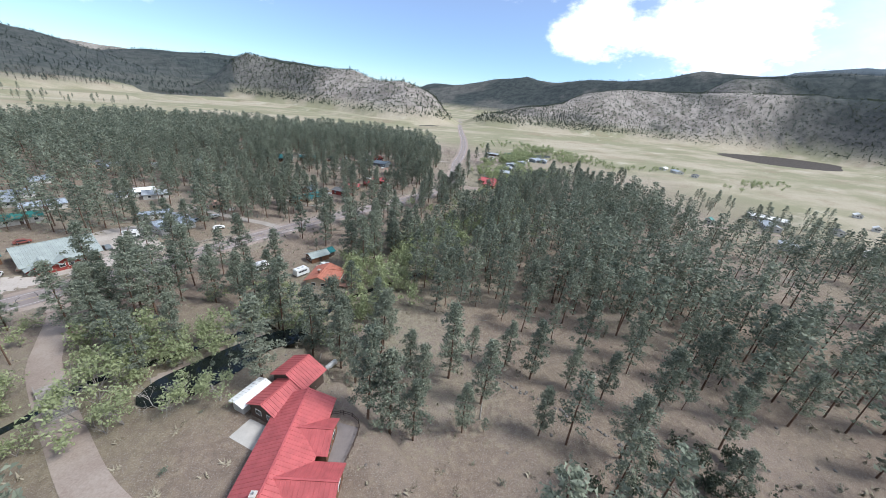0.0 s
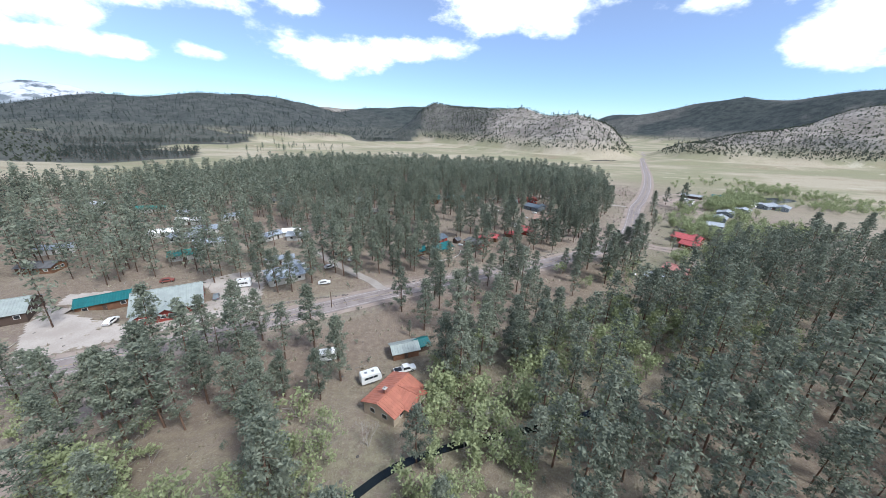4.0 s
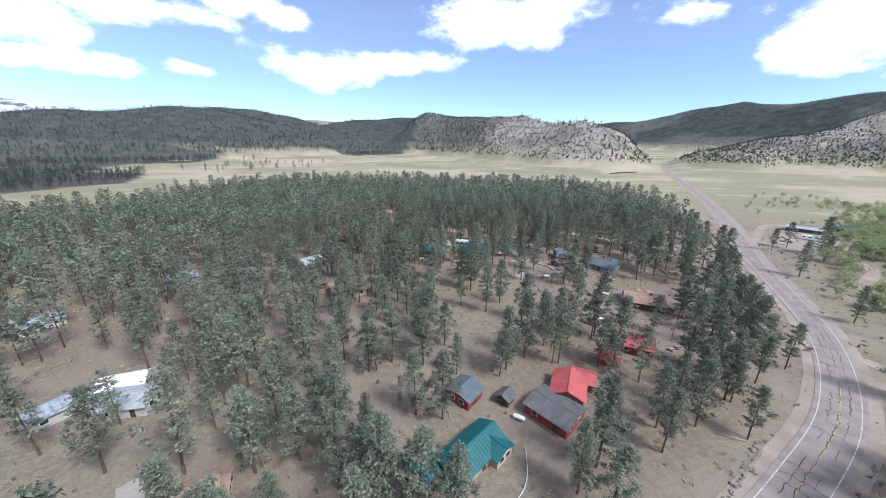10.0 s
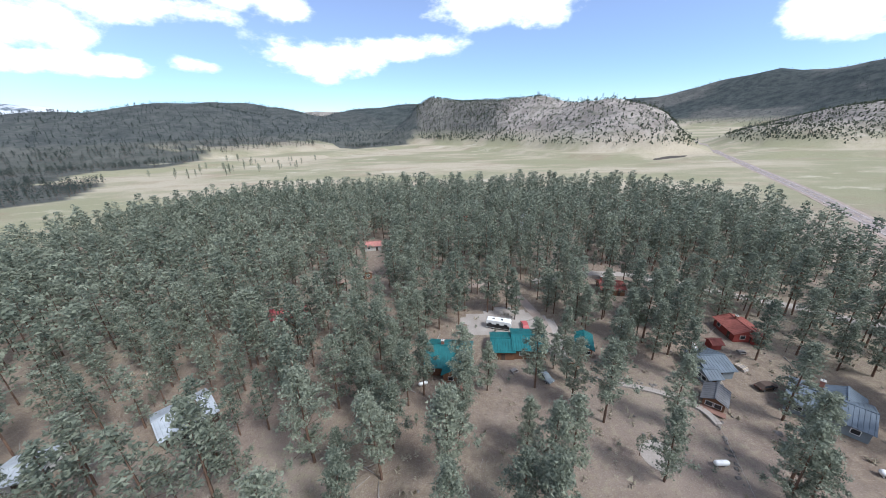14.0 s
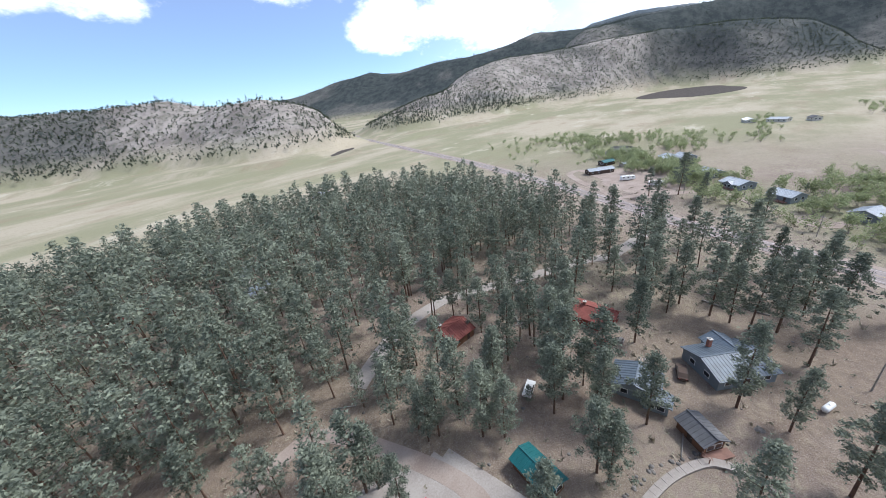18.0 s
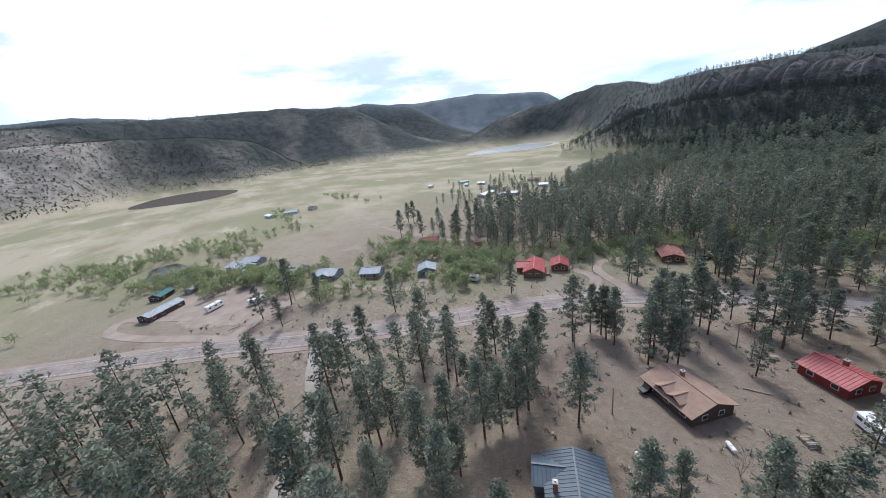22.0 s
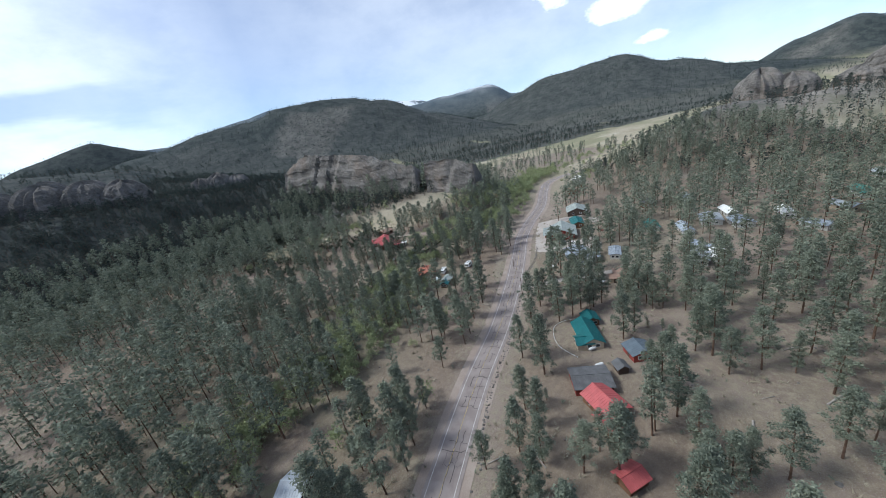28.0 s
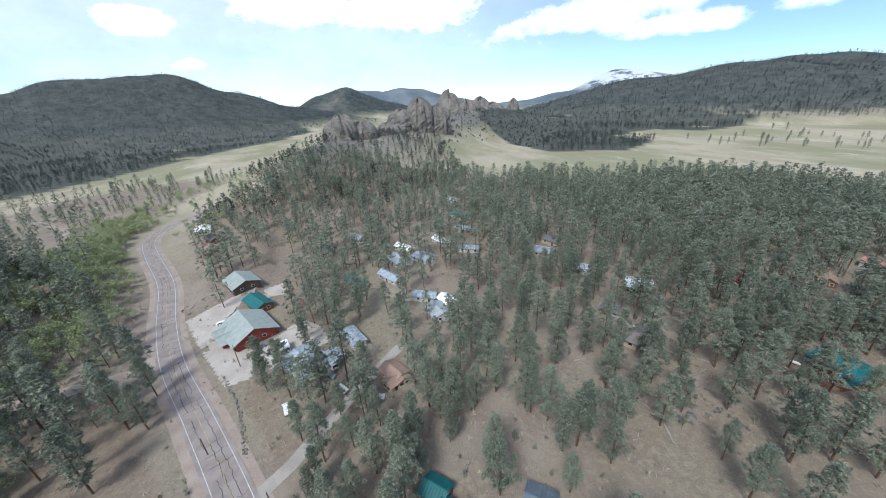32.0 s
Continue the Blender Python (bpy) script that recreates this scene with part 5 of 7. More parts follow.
house("long low stable with a pale grey metal roof", 242, 242, -46, 17, 6.5, ROOF_GREY, WALL_DARK, 2.6, 1.0, "stable", "barn")
house("small stable with a teal metal roof", 268.9, 244.1, -32, 10, 6, ROOF_TEAL, WALL_DARK, 2.5, 1.0, "stable", "barn")
house("open carport with a grey roof", 266.5, 229.4, -35, 11, 4.2, ROOF_GREY, GREYWOOD, 2.3, .4, "carport", "shed", openings=False)
house("small white pump shed by the ranch pond", 268.5, 204.5, 20, 4, 3.4, WHITE, WALL_WHITE, 2.1, .6, "pump_shed", "shed", openings=False)
for fx, fy, ft, fl, fw, fm in ((425, -81, 55, 15, 10, ROOF_GREEN), (394.6, -63, 20, 5, 4, WHITE), (383, -78, 30, 10, 6, WHITE), (315, -24, -69, 24, 8, WHITE), (292, -35, -143, 18.0, 8, ROOF_GREY), (336, -57, 25, 9, 7, ROOF_DARK),
                           (329, -115, 20, 15, 6, ROOF_TAN), (290.8, -85.8, 30, 9, 7, WHITE), (249.5, -60.7, 30, 11, 8, ROOF_GREY), (251.6, -15.6, 10, 5, 4, ROOF_GREEN), (445, -40, 30, 6, 5, WHITE),
                           (477, 160, 15, 14, 8, WHITE), (472, 138, 60, 16, 9, ROOF_GREY), (471, 114, 20, 9, 7, ROOF_DARK), (222, 105.5, 40, 9, 7, ROOF_RUST)):
    house("distant ranch building on the pale plain", fx, fy, ft, fl, fw, fm, WALL_WHITE, 2.9, 1.3, "ranch_building", "house", "ranch buildings on the plain", ribs=False)
for fx, fy, ft, fl, fw, fm, wm in ((129.6, 361, 10, 14, 8, ROOF_RUST, WALL_LOG), (39.5, 327.8, 60, 12, 8, ROOF_GREY, WALL_WHITE), (138, 414.6, 40, 14, 8, ROOF_GREY, WALL_WHITE), (-128.2, 79.1, 20, 13, 9, ROOF_GREY, WALL_WHITE), (37.5, 308.4, 20, 9, 6, ROOF_PATCH, WALL_WHITE),
                               (-110.7, 55.5, 30, 12, 6, ROOF_GREEN, WALL_WHITE), (-110, 72, 30, 14, 5, ROOF_PATCH, WALL_WHITE), (-73.7, 86.9, 10, 10, 7, ROOF_GREY, WALL_WHITE), (-87.1, 84.5, 60, 10, 5, ROOF_PATCH, WALL_WHITE), (-79.5, 92.7, 20, 9, 5, WHITE, WALL_WHITE),
                               (-122.4, 168.1, 20, 10, 8, ROOF_DARK, WALL_TAN), (-110.3, 155.1, 40, 10, 8, ROOF_PATCH, WALL_TAN), (-189.1, 132.4, 20, 16, 7, ROOF_GREEN, WALL_WHITE), (-143, 84, 30, 13, 5, WHITE, WALL_WHITE), (-129, 119, 60, 11, 5, ROOF_PATCH, WALL_WHITE), (-126.3, 92.2, 30, 11, 8, ROOF_PATCH, WALL_WHITE),
                               (-225.3, -48.8, 20, 14, 9, WHITE, WALL_WHITE), (-201.3, -34.1, 40, 10, 7, ROOF_DARK, WALL_LOG), (-182.4, -30.1, 10, 9, 7, ROOF_TAN, WALL_LOG), (-155.6, 38.1, 10, 12, 7, ROOF_DARK, WALL_LOG), (-170.7, 57.3, 30, 13, 6, ROOF_PATCH, WALL_WHITE),
                               (-145.6, 106.7, 20, 13, 5, WHITE, WALL_WHITE), (-160.1, 126.5, 50, 12, 7, ROOF_GREY, WALL_TAN), (-37.8, -116.2, 10, 9, 7, ROOF_TAN, WALL_LOG), (-233.3, 139.6, 20, 11, 7, ROOF_GREY, WALL_WHITE), (4.6, 333.2, 20, 9, 7, ROOF_RUST, WALL_LOG), (-133, -80, 35, 11, 8, ROOF_ORANGE, WALL_LOG)):
    house("modest dwelling half hidden among the pines", fx, fy, ft, fl, fw, fm, wm, 2.7, 1.2, "dwelling", "house", "dwellings among the pines")


# ---- water, lanes and yards ----
def patch(name, poly, mat, label, category, lift=.07, step=3.0):
    """A flat area with that outline, laid on the land."""
    p = np.array(poly, float)
    xs, ys = np.arange(p[:, 0].min(), p[:, 0].max() + step, step), np.arange(p[:, 1].min(), p[:, 1].max() + step, step)
    X, Y = np.meshgrid(xs, ys, indexing="ij")
    cx, cy = (X[:-1, :-1] + step / 2).ravel(), (Y[:-1, :-1] + step / 2).ravel()
    keep = inside(poly, cx, cy).reshape(X.shape[0] - 1, -1)
    Z = height(X, Y) + lift
    n = X.shape[1]
    faces = [(i * n + j, (i + 1) * n + j, (i + 1) * n + j + 1, i * n + j + 1) for i, j in zip(*np.nonzero(keep))]
    return tagged(mesh_object(name, np.stack([X.ravel(), Y.ravel(), Z.ravel()], 1).tolist(), faces, mat), label, category, kind="structure")


def oval(cx, cy, a, b, turn, n=40, wob=.12, seed=0):
    """An uneven oval outline."""
    out = []
    for i in range(n):
        t = 2 * math.pi * i / n
        k = 1 + wob * math.sin(3 * t + seed) + wob * .6 * math.sin(5 * t + seed * 2)
        x, y = a * math.cos(t) * k, b * math.sin(t) * k
        out.append((cx + x * math.cos(turn) - y * math.sin(turn), cy + x * math.sin(turn) + y * math.cos(turn)))
    return out


def sheet(name, outline, mat, label, category, lift):
    """A level surface with that outline, a little above the ground."""
    xs, ys = np.array(outline).T
    z = float(height(xs, ys).max()) + lift
    low = len(outline)
    verts = [(x, y, z) for x, y in outline] + [(x, y, z - lift - .3) for x, y in outline]
    faces = [tuple(range(low))] + [(i, low + i, low + (i + 1) % low, (i + 1) % low) for i in range(low)]
    return tagged(mesh_object(name, verts, faces, mat), label, category, kind="structure")


CREEK = smooth_line([(-84, -71), (-74, -69), (-65, -66.2), (-59.5, -61), (-55.6, -57.4), (-49.4, -56), (-40, -53.4), (-33, -51.6), (-26.3, -50), (-20.7, -49.4), (-13, -47.2), (-3.5, -39.3), (9.6, -33.8), (25.8, -29.4), (45.5, -21.9), (58.3, -10.8), (71.7, -3.7), (93.6, 9.3), (115.9, 31), (138.9, 60.6), (159.6, 88.5), (175.9, 114.6), (200.4, 140.5)], 3)
POOL = [tuple(p) for p in smooth_line([(-46.5, -66), (-44, -62.4), (-37.8, -59.2), (-32.1, -56.6), (-24, -54), (-18.5, -53.8), (-14.5, -55.5), (-16.6, -59), (-23.7, -60.6), (-29.8, -65.3), (-37.2, -69), (-44.9, -69.3), (-46.5, -66)], 1.5)[:-1]]
sheet("creek_pool", POOL, WATER, "still dark creek pool between grassy banks", "water", .06)
patch("gravel_bar", [(-47, -61), (-38.5, -56.6), (-32, -54), (-25, -51.8), (-24, -53.4), (-32, -56), (-38, -58.6), (-44, -61.9)], GRAVEL, "pinkish gravel bar beside the pool", "bank", step=.8)
tagged(strip("creek", CREEK[:60], .8, .10, WATER), "narrow dark creek under the bushes", "water", kind="structure")
sheet("lake", oval(990, -770, 215, 135, -.98, wob=.07, seed=1), LAKE, "pale shallow lake on the plain", "lake", .4)
sheet("lake_shore", oval(990, -770, 240, 158, -.98, wob=.07, seed=1), gravel_material("pale_shore_silt", (.40, .36, .30), (.52, .48, .41)), "pale dried silt round the lake", "shore", .1)
sheet("mud_flat", oval(1120, 258, 200, 105, .05, wob=.07, seed=2), MUD, "dark drying mud flat at the foot of the hill", "pond", .3)
sheet("ranch_pond", oval(315, 241, 33, 13, .4, seed=3), POND, "small dark pond behind the ranch houses", "pond", .2)
sheet("meadow_pool", oval(330, 640, 40, 9, .5, seed=4), MUD, "dark wet hollow in the meadow", "pond", .25)
for i, lane in enumerate(LANES):
    tagged(strip("gravel_lane", lane, (2.6, 2.2, 1.8, 2.2, 1.9, 2.4, 2.2, 1.7, 2.4, 1.5, 1.8)[i], .09, DRIVE if i in (1, 2) else GRAVEL), "unpaved gravel lane between the houses", "lane", kind="structure")
patch("store_forecourt", [(-115.8, -1.5), (-103.9, -15.1), (-82.8, -2.8), (-56.9, 13.6), (-62.8, 28.9), (-70.5, 44.9), (-81.8, 40.5), (-89.3, 32.1), (-74, 20.4), (-90.5, 1.2), (-111.8, 5.4), (-114.1, 23.1), (-125.7, 19.4)], YARD, "pale gravel forecourt round the store", "yard", step=1.0)
patch("ranch_yard", [(189.5, 204.6), (215.9, 189.2), (233.8, 199.4), (266.3, 204.5), (266.4, 228.4), (238, 240.4), (212.2, 231.9)], GRAVEL, "reddish gravel yard of the ranch", "yard", step=1.5)
patch("garage_yard", [(-0.1, 203.8), (21.4, 204.4), (22.7, 192.2), (28.6, 192.4), (27.3, 212.7), (13.4, 220.5), (-2.4, 214)], DRIVE, "grey gravel yard by the teal garages", "yard", step=2.0)
sheet("concrete_slab", [(-30.4, -81.6), (-27.2, -78.9), (-22.2, -84.2), (-25.4, -87.4)], CONCRETE, "pale concrete apron of the garage", "slab", .06)
sheet("round_pad", oval(33.3, 163.9, 3.4, 3.4, 0, 24, 0), DRIVE, "round pale gravel pad in the clearing", "pad", .05)
sheet("house_terrace", [(-13.5, -84.9), (-9.3, -88.1), (-13.5, -94.5), (-17.8, -91.6)], plain("dark_paving", (.22, .19, .18), .9), "dark paved terrace beside the red-roofed house", "terrace", .06)


def seams():
    """Sealed cracks across and along the highway."""
    r3 = np.random.default_rng(5)
    verts, faces = [], []
    t = np.gradient(ROAD_LINE, axis=0)
    t /= np.linalg.norm(t, axis=1)[:, None]

    def trail(pts, w):
        for (x1, y1), (x2, y2) in zip(pts, pts[1:]):
            d = math.hypot(x2 - x1, y2 - y1) + 1e-6
            nx_, ny_ = -(y2 - y1) / d * w, (x2 - x1) / d * w
            b = len(verts)
            verts.extend([(x1 + nx_, y1 + ny_, 0), (x1 - nx_, y1 - ny_, 0), (x2 - nx_, y2 - ny_, 0), (x2 + nx_, y2 + ny_, 0)])
            faces.append((b, b + 1, b + 2, b + 3))

    for i in range(20, len(ROAD_LINE) - 60):
        p, d = ROAD_LINE[i], t[i]
        nrm = np.array([d[1], -d[0]])
        if r3.uniform() < .62:
            pts = [p + nrm * s + d * r3.normal(0, .35) for s in np.linspace(-3.2, r3.uniform(0, 3.3), 6)]
            trail(pts, r3.uniform(.03, .07))
        for s0 in (-1.6, -.1, 1.5):
            if r3.uniform() < .6:
                pts = [p + d * u + nrm * (s0 + r3.normal(0, .16)) for u in np.linspace(0, 4.2, 5)]
                trail(pts, r3.uniform(.03, .075))
    v = np.array(verts)
    near = ((v[:, None, :2] - ROAD_LINE[None]) ** 2).sum(2).argmin(1)
    edge = np.stack([height(*(ROAD_LINE + np.stack([t[:, 1], -t[:, 0]], 1) * k).T) for k in (-4.3, -1.4, 1.4, 4.3)]).max(0)
    v[:, 2] = np.maximum(edge[near], edge[np.minimum(near + 1, len(edge) - 1)]) + .16
    ob = mesh_object("tar_seams", v.tolist(), faces, TAR)
    tagged(ob, "black tar seams sealing the cracks of the highway", "road marking", kind="stuff")


seams()
CENTRE_PAINT = plain("yellow_road_paint", (.55, .42, .16), .7, wear=.4)
tagged(strip("road_centre_line", ROAD_LINE, .06, .149, CENTRE_PAINT, 4.3), "faded yellow centre line of the highway", "road marking", kind="structure")


# ---- rocks ----
def crag(name, x, y, wide, deep, tall, seed, turn=0.0, label="", sink=8.0, teeth=1.0):
    """A steep rugged tor with fissures: rings of a tapering column pushed in and out."""
    n, m = 64, 30
    V, F = [], []
    a = np.arange(n) * 2 * math.pi / n
    for j in range(m):
        v = j / (m - 1)
        shrink = (1 - v**4.0) ** .5 * .9 + .1 * (1 - v)
        ca, sa_ = np.cos(a), np.sin(a)
        fiss = ripple(ca * 40 + seed * 17, sa_ * 40 + v * 6, 11, seed, 4) - .5
        ledge = ripple(ca * 30 + seed, sa_ * 30 + v * 90, 9, seed + 5, 3) - .5
        k = shrink * (1 + .75 * teeth * fiss + .18 * ledge)
        top = v * tall * (1 + .55 * teeth * (ripple(ca * 26 + seed * 3, sa_ * 26, 9, seed + 9, 2) - .5))
        V.append(np.stack([ca * wide * k, sa_ * deep * k, top - (sink if j == 0 else 0)], 1))
    V = np.concatenate(V).tolist()
    V.append((0, 0, float(np.mean([p[2] for p in V[-n:]]) + 1)))
    for j in range(m - 1):
        for i in range(n):
            k = (i + 1) % n
            F.append((j * n + i, j * n + k, (j + 1) * n + k, (j + 1) * n + i))
    F += [((m - 1) * n + i, (m - 1) * n + (i + 1) % n, len(V) - 1) for i in range(n)]
    ob = mesh_object(name, V, F, ROCK)
    ob.matrix_world = pose(x, y, ground_z(x, y) - 2, 0, 0, turn)
    return tagged(ob, label or "steep grey-brown granite tor above the pines", "rock", "granite tors")


for cx, cy, w, d, peak, sd in ((-431, 52, 26, 22, 73, 1), (-436, 76, 22, 18, 64, 2), (-555, 149, 28, 23, 74, 3), (-560, 179, 30, 25, 91, 4), (-574, 212, 28, 23, 78, 5), (-933, 338, 30, 25, 107, 6), (-920, 380, 34, 28, 88, 7), (-898, 414, 22, 18, 91, 8), (-936, 528, 16, 13, 81, 9), (-548, 124, 24, 20, 55, 11), (-887, 442, 30, 25, 73, 12)):
    crag("granite_tor", cx, cy, w * (1.0 if cx > -700 else 1.5), d * (1.0 if cx > -700 else 1.5), .9 * (peak + 2 - ground_z(cx, cy)), sd, sd * 37, teeth=.62)


def cliff(name, line, base, top, seed, label):
    """A rock wall along a line: a fissured face with a rounded, broken rim and a back."""
    pts = smooth_line(line, 2.5)
    t = np.gradient(pts, axis=0)
    t /= np.linalg.norm(t, axis=1)[:, None]
    out = np.stack([-t[:, 1], t[:, 0]], 1)
    n = len(pts)
    s = np.linspace(0, 1, n)
    run = np.arange(n) * 2.5
    b, h = np.interp(s, np.linspace(0, 1, len(base)), base), np.interp(s, np.linspace(0, 1, len(top)), top)
    rim = 7 * (ripple(run, run * 0 + seed, 34, seed, 3) - .5) + 5 * (ripple(run, run * 0, 6, seed + 3, 2) - .5)
    taper = np.clip(np.minimum(s, 1 - s) * 34, .3, 1)
    h = b + (h + rim - b) * taper
    rows = []
    for j in range(26):
        v = j / 19
        if j < 20:
            z = b - 8 + (h - b + 8) * v
            slant = run + z * .45
            gap_ = ripple(slant, z * .06, 30, seed + 2, 2)
            push = 6 * (ripple(run, z, 48, seed + 1, 3) - .5) + 2.2 * (ripple(slant, z * 1.6, 9, seed + 7, 3) - .5) - 3.5 * np.clip(1 - np.abs(gap_ - .5) * 16, 0, 1) + .9 * (np.floor(z / 8 + ripple(run, z * 0, 40, seed, 2) * 2) % 2) + 5 * (1 - v) ** 2 - 3.5 * v**4
        else:
            z = h - (j - 19) ** 1.7 * 1.1
            push = -2.5 - (j - 19) * 4.5 + 2 * (ripple(run, run * 0 + j * 5, 12, seed, 2) - .5)
        p = pts + out * np.asarray(push)[:, None]
        rows.append(np.c_[p, z])
    V = np.concatenate(rows).tolist()
    F = [(j * n + i, j * n + i + 1, (j + 1) * n + i + 1, (j + 1) * n + i) for j in range(25) for i in range(n - 1)]
    return tagged(mesh_object(name, V, F, ROCK), label, "cliff", "rock walls")


cliff("rock_wall", [(-105, -149), (-88, -196), (-62, -256), (-34, -326)], (25, 31, 42, 47), (46, 62, 72, 76, 60), 3, "long sheer wall of pale weathered granite")
cliff("rock_wall", [(-128, -94), (-120, -112), (-108, -141)], (18, 21, 24), (42, 48, 50), 6, "shorter block of the pale granite wall")
for cx, cy, w, d, peak, sd in ((-6, -445, 18, 11, 73, 21), (14, -447, 20, 12, 80, 22), (36, -449, 20, 12, 77, 23), (111, -392, 22, 13, 92, 24), (140, -400, 24, 14, 97, 25), (172, -406, 28, 15, 103, 26), (218, -416, 30, 15, 106, 27), (262, -424, 26, 14, 104, 28), (384, -420, 22, 14, 82, 29)):
    crag("granite_outcrop", cx, cy, w, d, max(14, .92 * (peak + 2 - ground_z(cx, cy))), sd, 8, "grey broken rock outcrop above dark forest", teeth=.7)


# ---- leafy and bare trees along the creek ----
def broadleaf(seed, tall, leaves, size, droop=0.0, depth=3):
    rg2 = np.random.default_rng(seed)
    V, T, M = [], [], []

    def limb(a, b, ra, rb):
        base = sum(len(v) for v in V)
        d = (b - a) / (np.linalg.norm(b - a) + 1e-9)
        u = np.cross(d, (.3, .8, .5)); u /= np.linalg.norm(u)
        w = np.cross(d, u)
        ring = np.stack([u, -.5 * u + .87 * w, -.5 * u - .87 * w])
        V.append(np.concatenate([a + ring * ra, b + ring * rb]))
        for i in range(3):
            j = (i + 1) % 3
            T.extend([(base + i, base + j, base + 3 + j), (base + i, base + 3 + j, base + 3 + i)])
            M.extend([0, 0])

    tips = []

    def grow(a, d, length, r, depth):
        b = a + d * length
        limb(a, b, r, r * .62)
        if depth == 0:
            tips.append((a, b))
            return
        for _ in range(3):
            nd = d + rg2.normal(0, .55, 3)
            nd[2] = nd[2] * .8 + .22 - droop
            grow(b, nd / np.linalg.norm(nd), length * rg2.uniform(.58, .82), r * .58, depth - 1)

    for _ in range(3):
        d = np.array([rg2.normal(0, .33), rg2.normal(0, .33), 1.0])
        grow(np.array([rg2.normal(0, .2), rg2.normal(0, .2), -.2]), d / np.linalg.norm(d), tall * .34, .014 * tall, depth)
    pick = rg2.integers(0, len(tips), leaves)
    a, b = np.array([t[0] for t in tips])[pick], np.array([t[1] for t in tips])[pick]
    mid = a + (b - a) * rg2.uniform(.1, 1.25, (leaves, 1)) + rg2.normal(0, .05 * tall, (leaves, 3))
    e1 = rg2.normal(0, 1, (leaves, 3)); e1 /= np.linalg.norm(e1, axis=1)[:, None]
    e2 = np.cross(e1, rg2.normal(0, 1, (leaves, 3))); e2 /= np.linalg.norm(e2, axis=1)[:, None]
    q = size * rg2.uniform(.6, 1.3, (leaves, 1))
    base = sum(len(v) for v in V)
    if leaves:
        V.append(np.stack([mid - e1 * q, mid + e1 * q, mid + e2 * q], 1).reshape(-1, 3))
        T.extend((base + np.arange(3 * leaves).reshape(-1, 3)).tolist())
        M.extend([1] * leaves)
    return np.concatenate(V), np.array(T), np.array(M)


def bushy(seed, tall, leaves, size):
    """A lighter tree for thickets: a few stems and a rounded mass of leaves."""
    r1 = np.random.default_rng(seed)
    v, t, m = broadleaf(seed, tall, 0, size, depth=1)
    hubs = r1.normal(0, 1, (9, 3)) * (.17 * tall, .17 * tall, .15 * tall) + (0, 0, .58 * tall)
    mid = hubs[r1.integers(0, 9, leaves)] + r1.normal(0, .085 * tall, (leaves, 3))
    e1 = r1.normal(0, 1, (leaves, 3)); e1 /= np.linalg.norm(e1, axis=1)[:, None]
    e2 = np.cross(e1, r1.normal(0, 1, (leaves, 3))); e2 /= np.linalg.norm(e2, axis=1)[:, None]
    q = size * r1.uniform(.6, 1.3, (leaves, 1))
    tri = np.stack([mid - e1 * q, mid + e1 * q, mid + e2 * q * 1.2], 1).reshape(-1, 3)
    return np.concatenate([v, tri]), np.concatenate([t, len(v) + np.arange(3 * leaves).reshape(-1, 3)]), np.concatenate([m, np.ones(leaves, int)])


LEAFY = [broadleaf(400 + i, 9.0, 900, .30) for i in range(5)]
THICKET = [bushy(420 + i, 8.5, 260, .42) for i in range(6)]
BARE = [broadleaf(500 + i, 8.0, 90, .16) for i in range(3)]
SHRUB = [bushy(600 + i, 2.0, 90, .16) for i in range(4)]


def plant(name, model, mats, x, y, size, turn, label, category, group):
    v, t, m = model
    ob = stand(name, x, y, math.degrees(turn), label, category, group)
    ob.matrix_world = ob.matrix_world @ Matrix.Scale(size, 4)
    for k, pname in ((0, "trunk"), (1, "foliage")):
        faces = t[m == k]
        if len(faces):
            ids, inv = np.unique(faces, return_inverse=True)
            me = PLANT_CACHE.get((id(model), k))
            if me is None:
                me = bpy.data.meshes.new(pname)
                me.from_pydata(v[ids].tolist(), [], inv.reshape(-1, 3).tolist())
                me.materials.append(mats[k])
                PLANT_CACHE[(id(model), k)] = me
            new(pname, me).parent = ob
    return ob


PLANT_CACHE = {}


def near_road(x, y):
    return float(np.sqrt(((ROAD_LINE - (x, y)) ** 2).sum(1).min()))


LANE_POINTS = np.concatenate(LANES)


def dry_spot(x, y):
    """Clear of the lanes and of the pool."""
    if np.hypot(*(LANE_POINTS - (x, y)).T).min() < 4.2:
        return False
    return abs(x + 31) > 20 or abs(y + 62) > 12 or not bool(inside(POOL, np.array([x]), np.array([y]))[0])


r4 = np.random.default_rng(44)
for i, (x, y) in enumerate([(-34.4, -54.4), (-40.5, -54.9), (-38.3, -52.8), (-31.2, -50.5), (-46.9, -71.7), (-51, -70.3), (-32.4, -72.3), (-38.3, -70.8), (-74.7, -53.7), (-67.5, -65.6), (-78.3, -55.6), (-67.2, -60.6), (-51.4, -45.6), (-52, -65), (-50.4, -60.4), (6.7, -46.1), (15.8, -37.7), (31.1, -33.3), (42.8, -15), (55.9, -4.8), (70.4, -12.6), (20.4, -25.4), (3.3, -28.9),
                            (-19.3, -36.6), (-24.4, -49), (59.3, 5.3), (77.4, 3.3), (107.7, 43.1), (118.1, 49)]):
    plant("cottonwood_tree", LEAFY[i % 5], (GREYWOOD, LEAF), x, y, r4.uniform(.75, 1.2), i, "young cottonwood in fresh yellow-green spring leaf", "tree", "leafy trees by the creek")
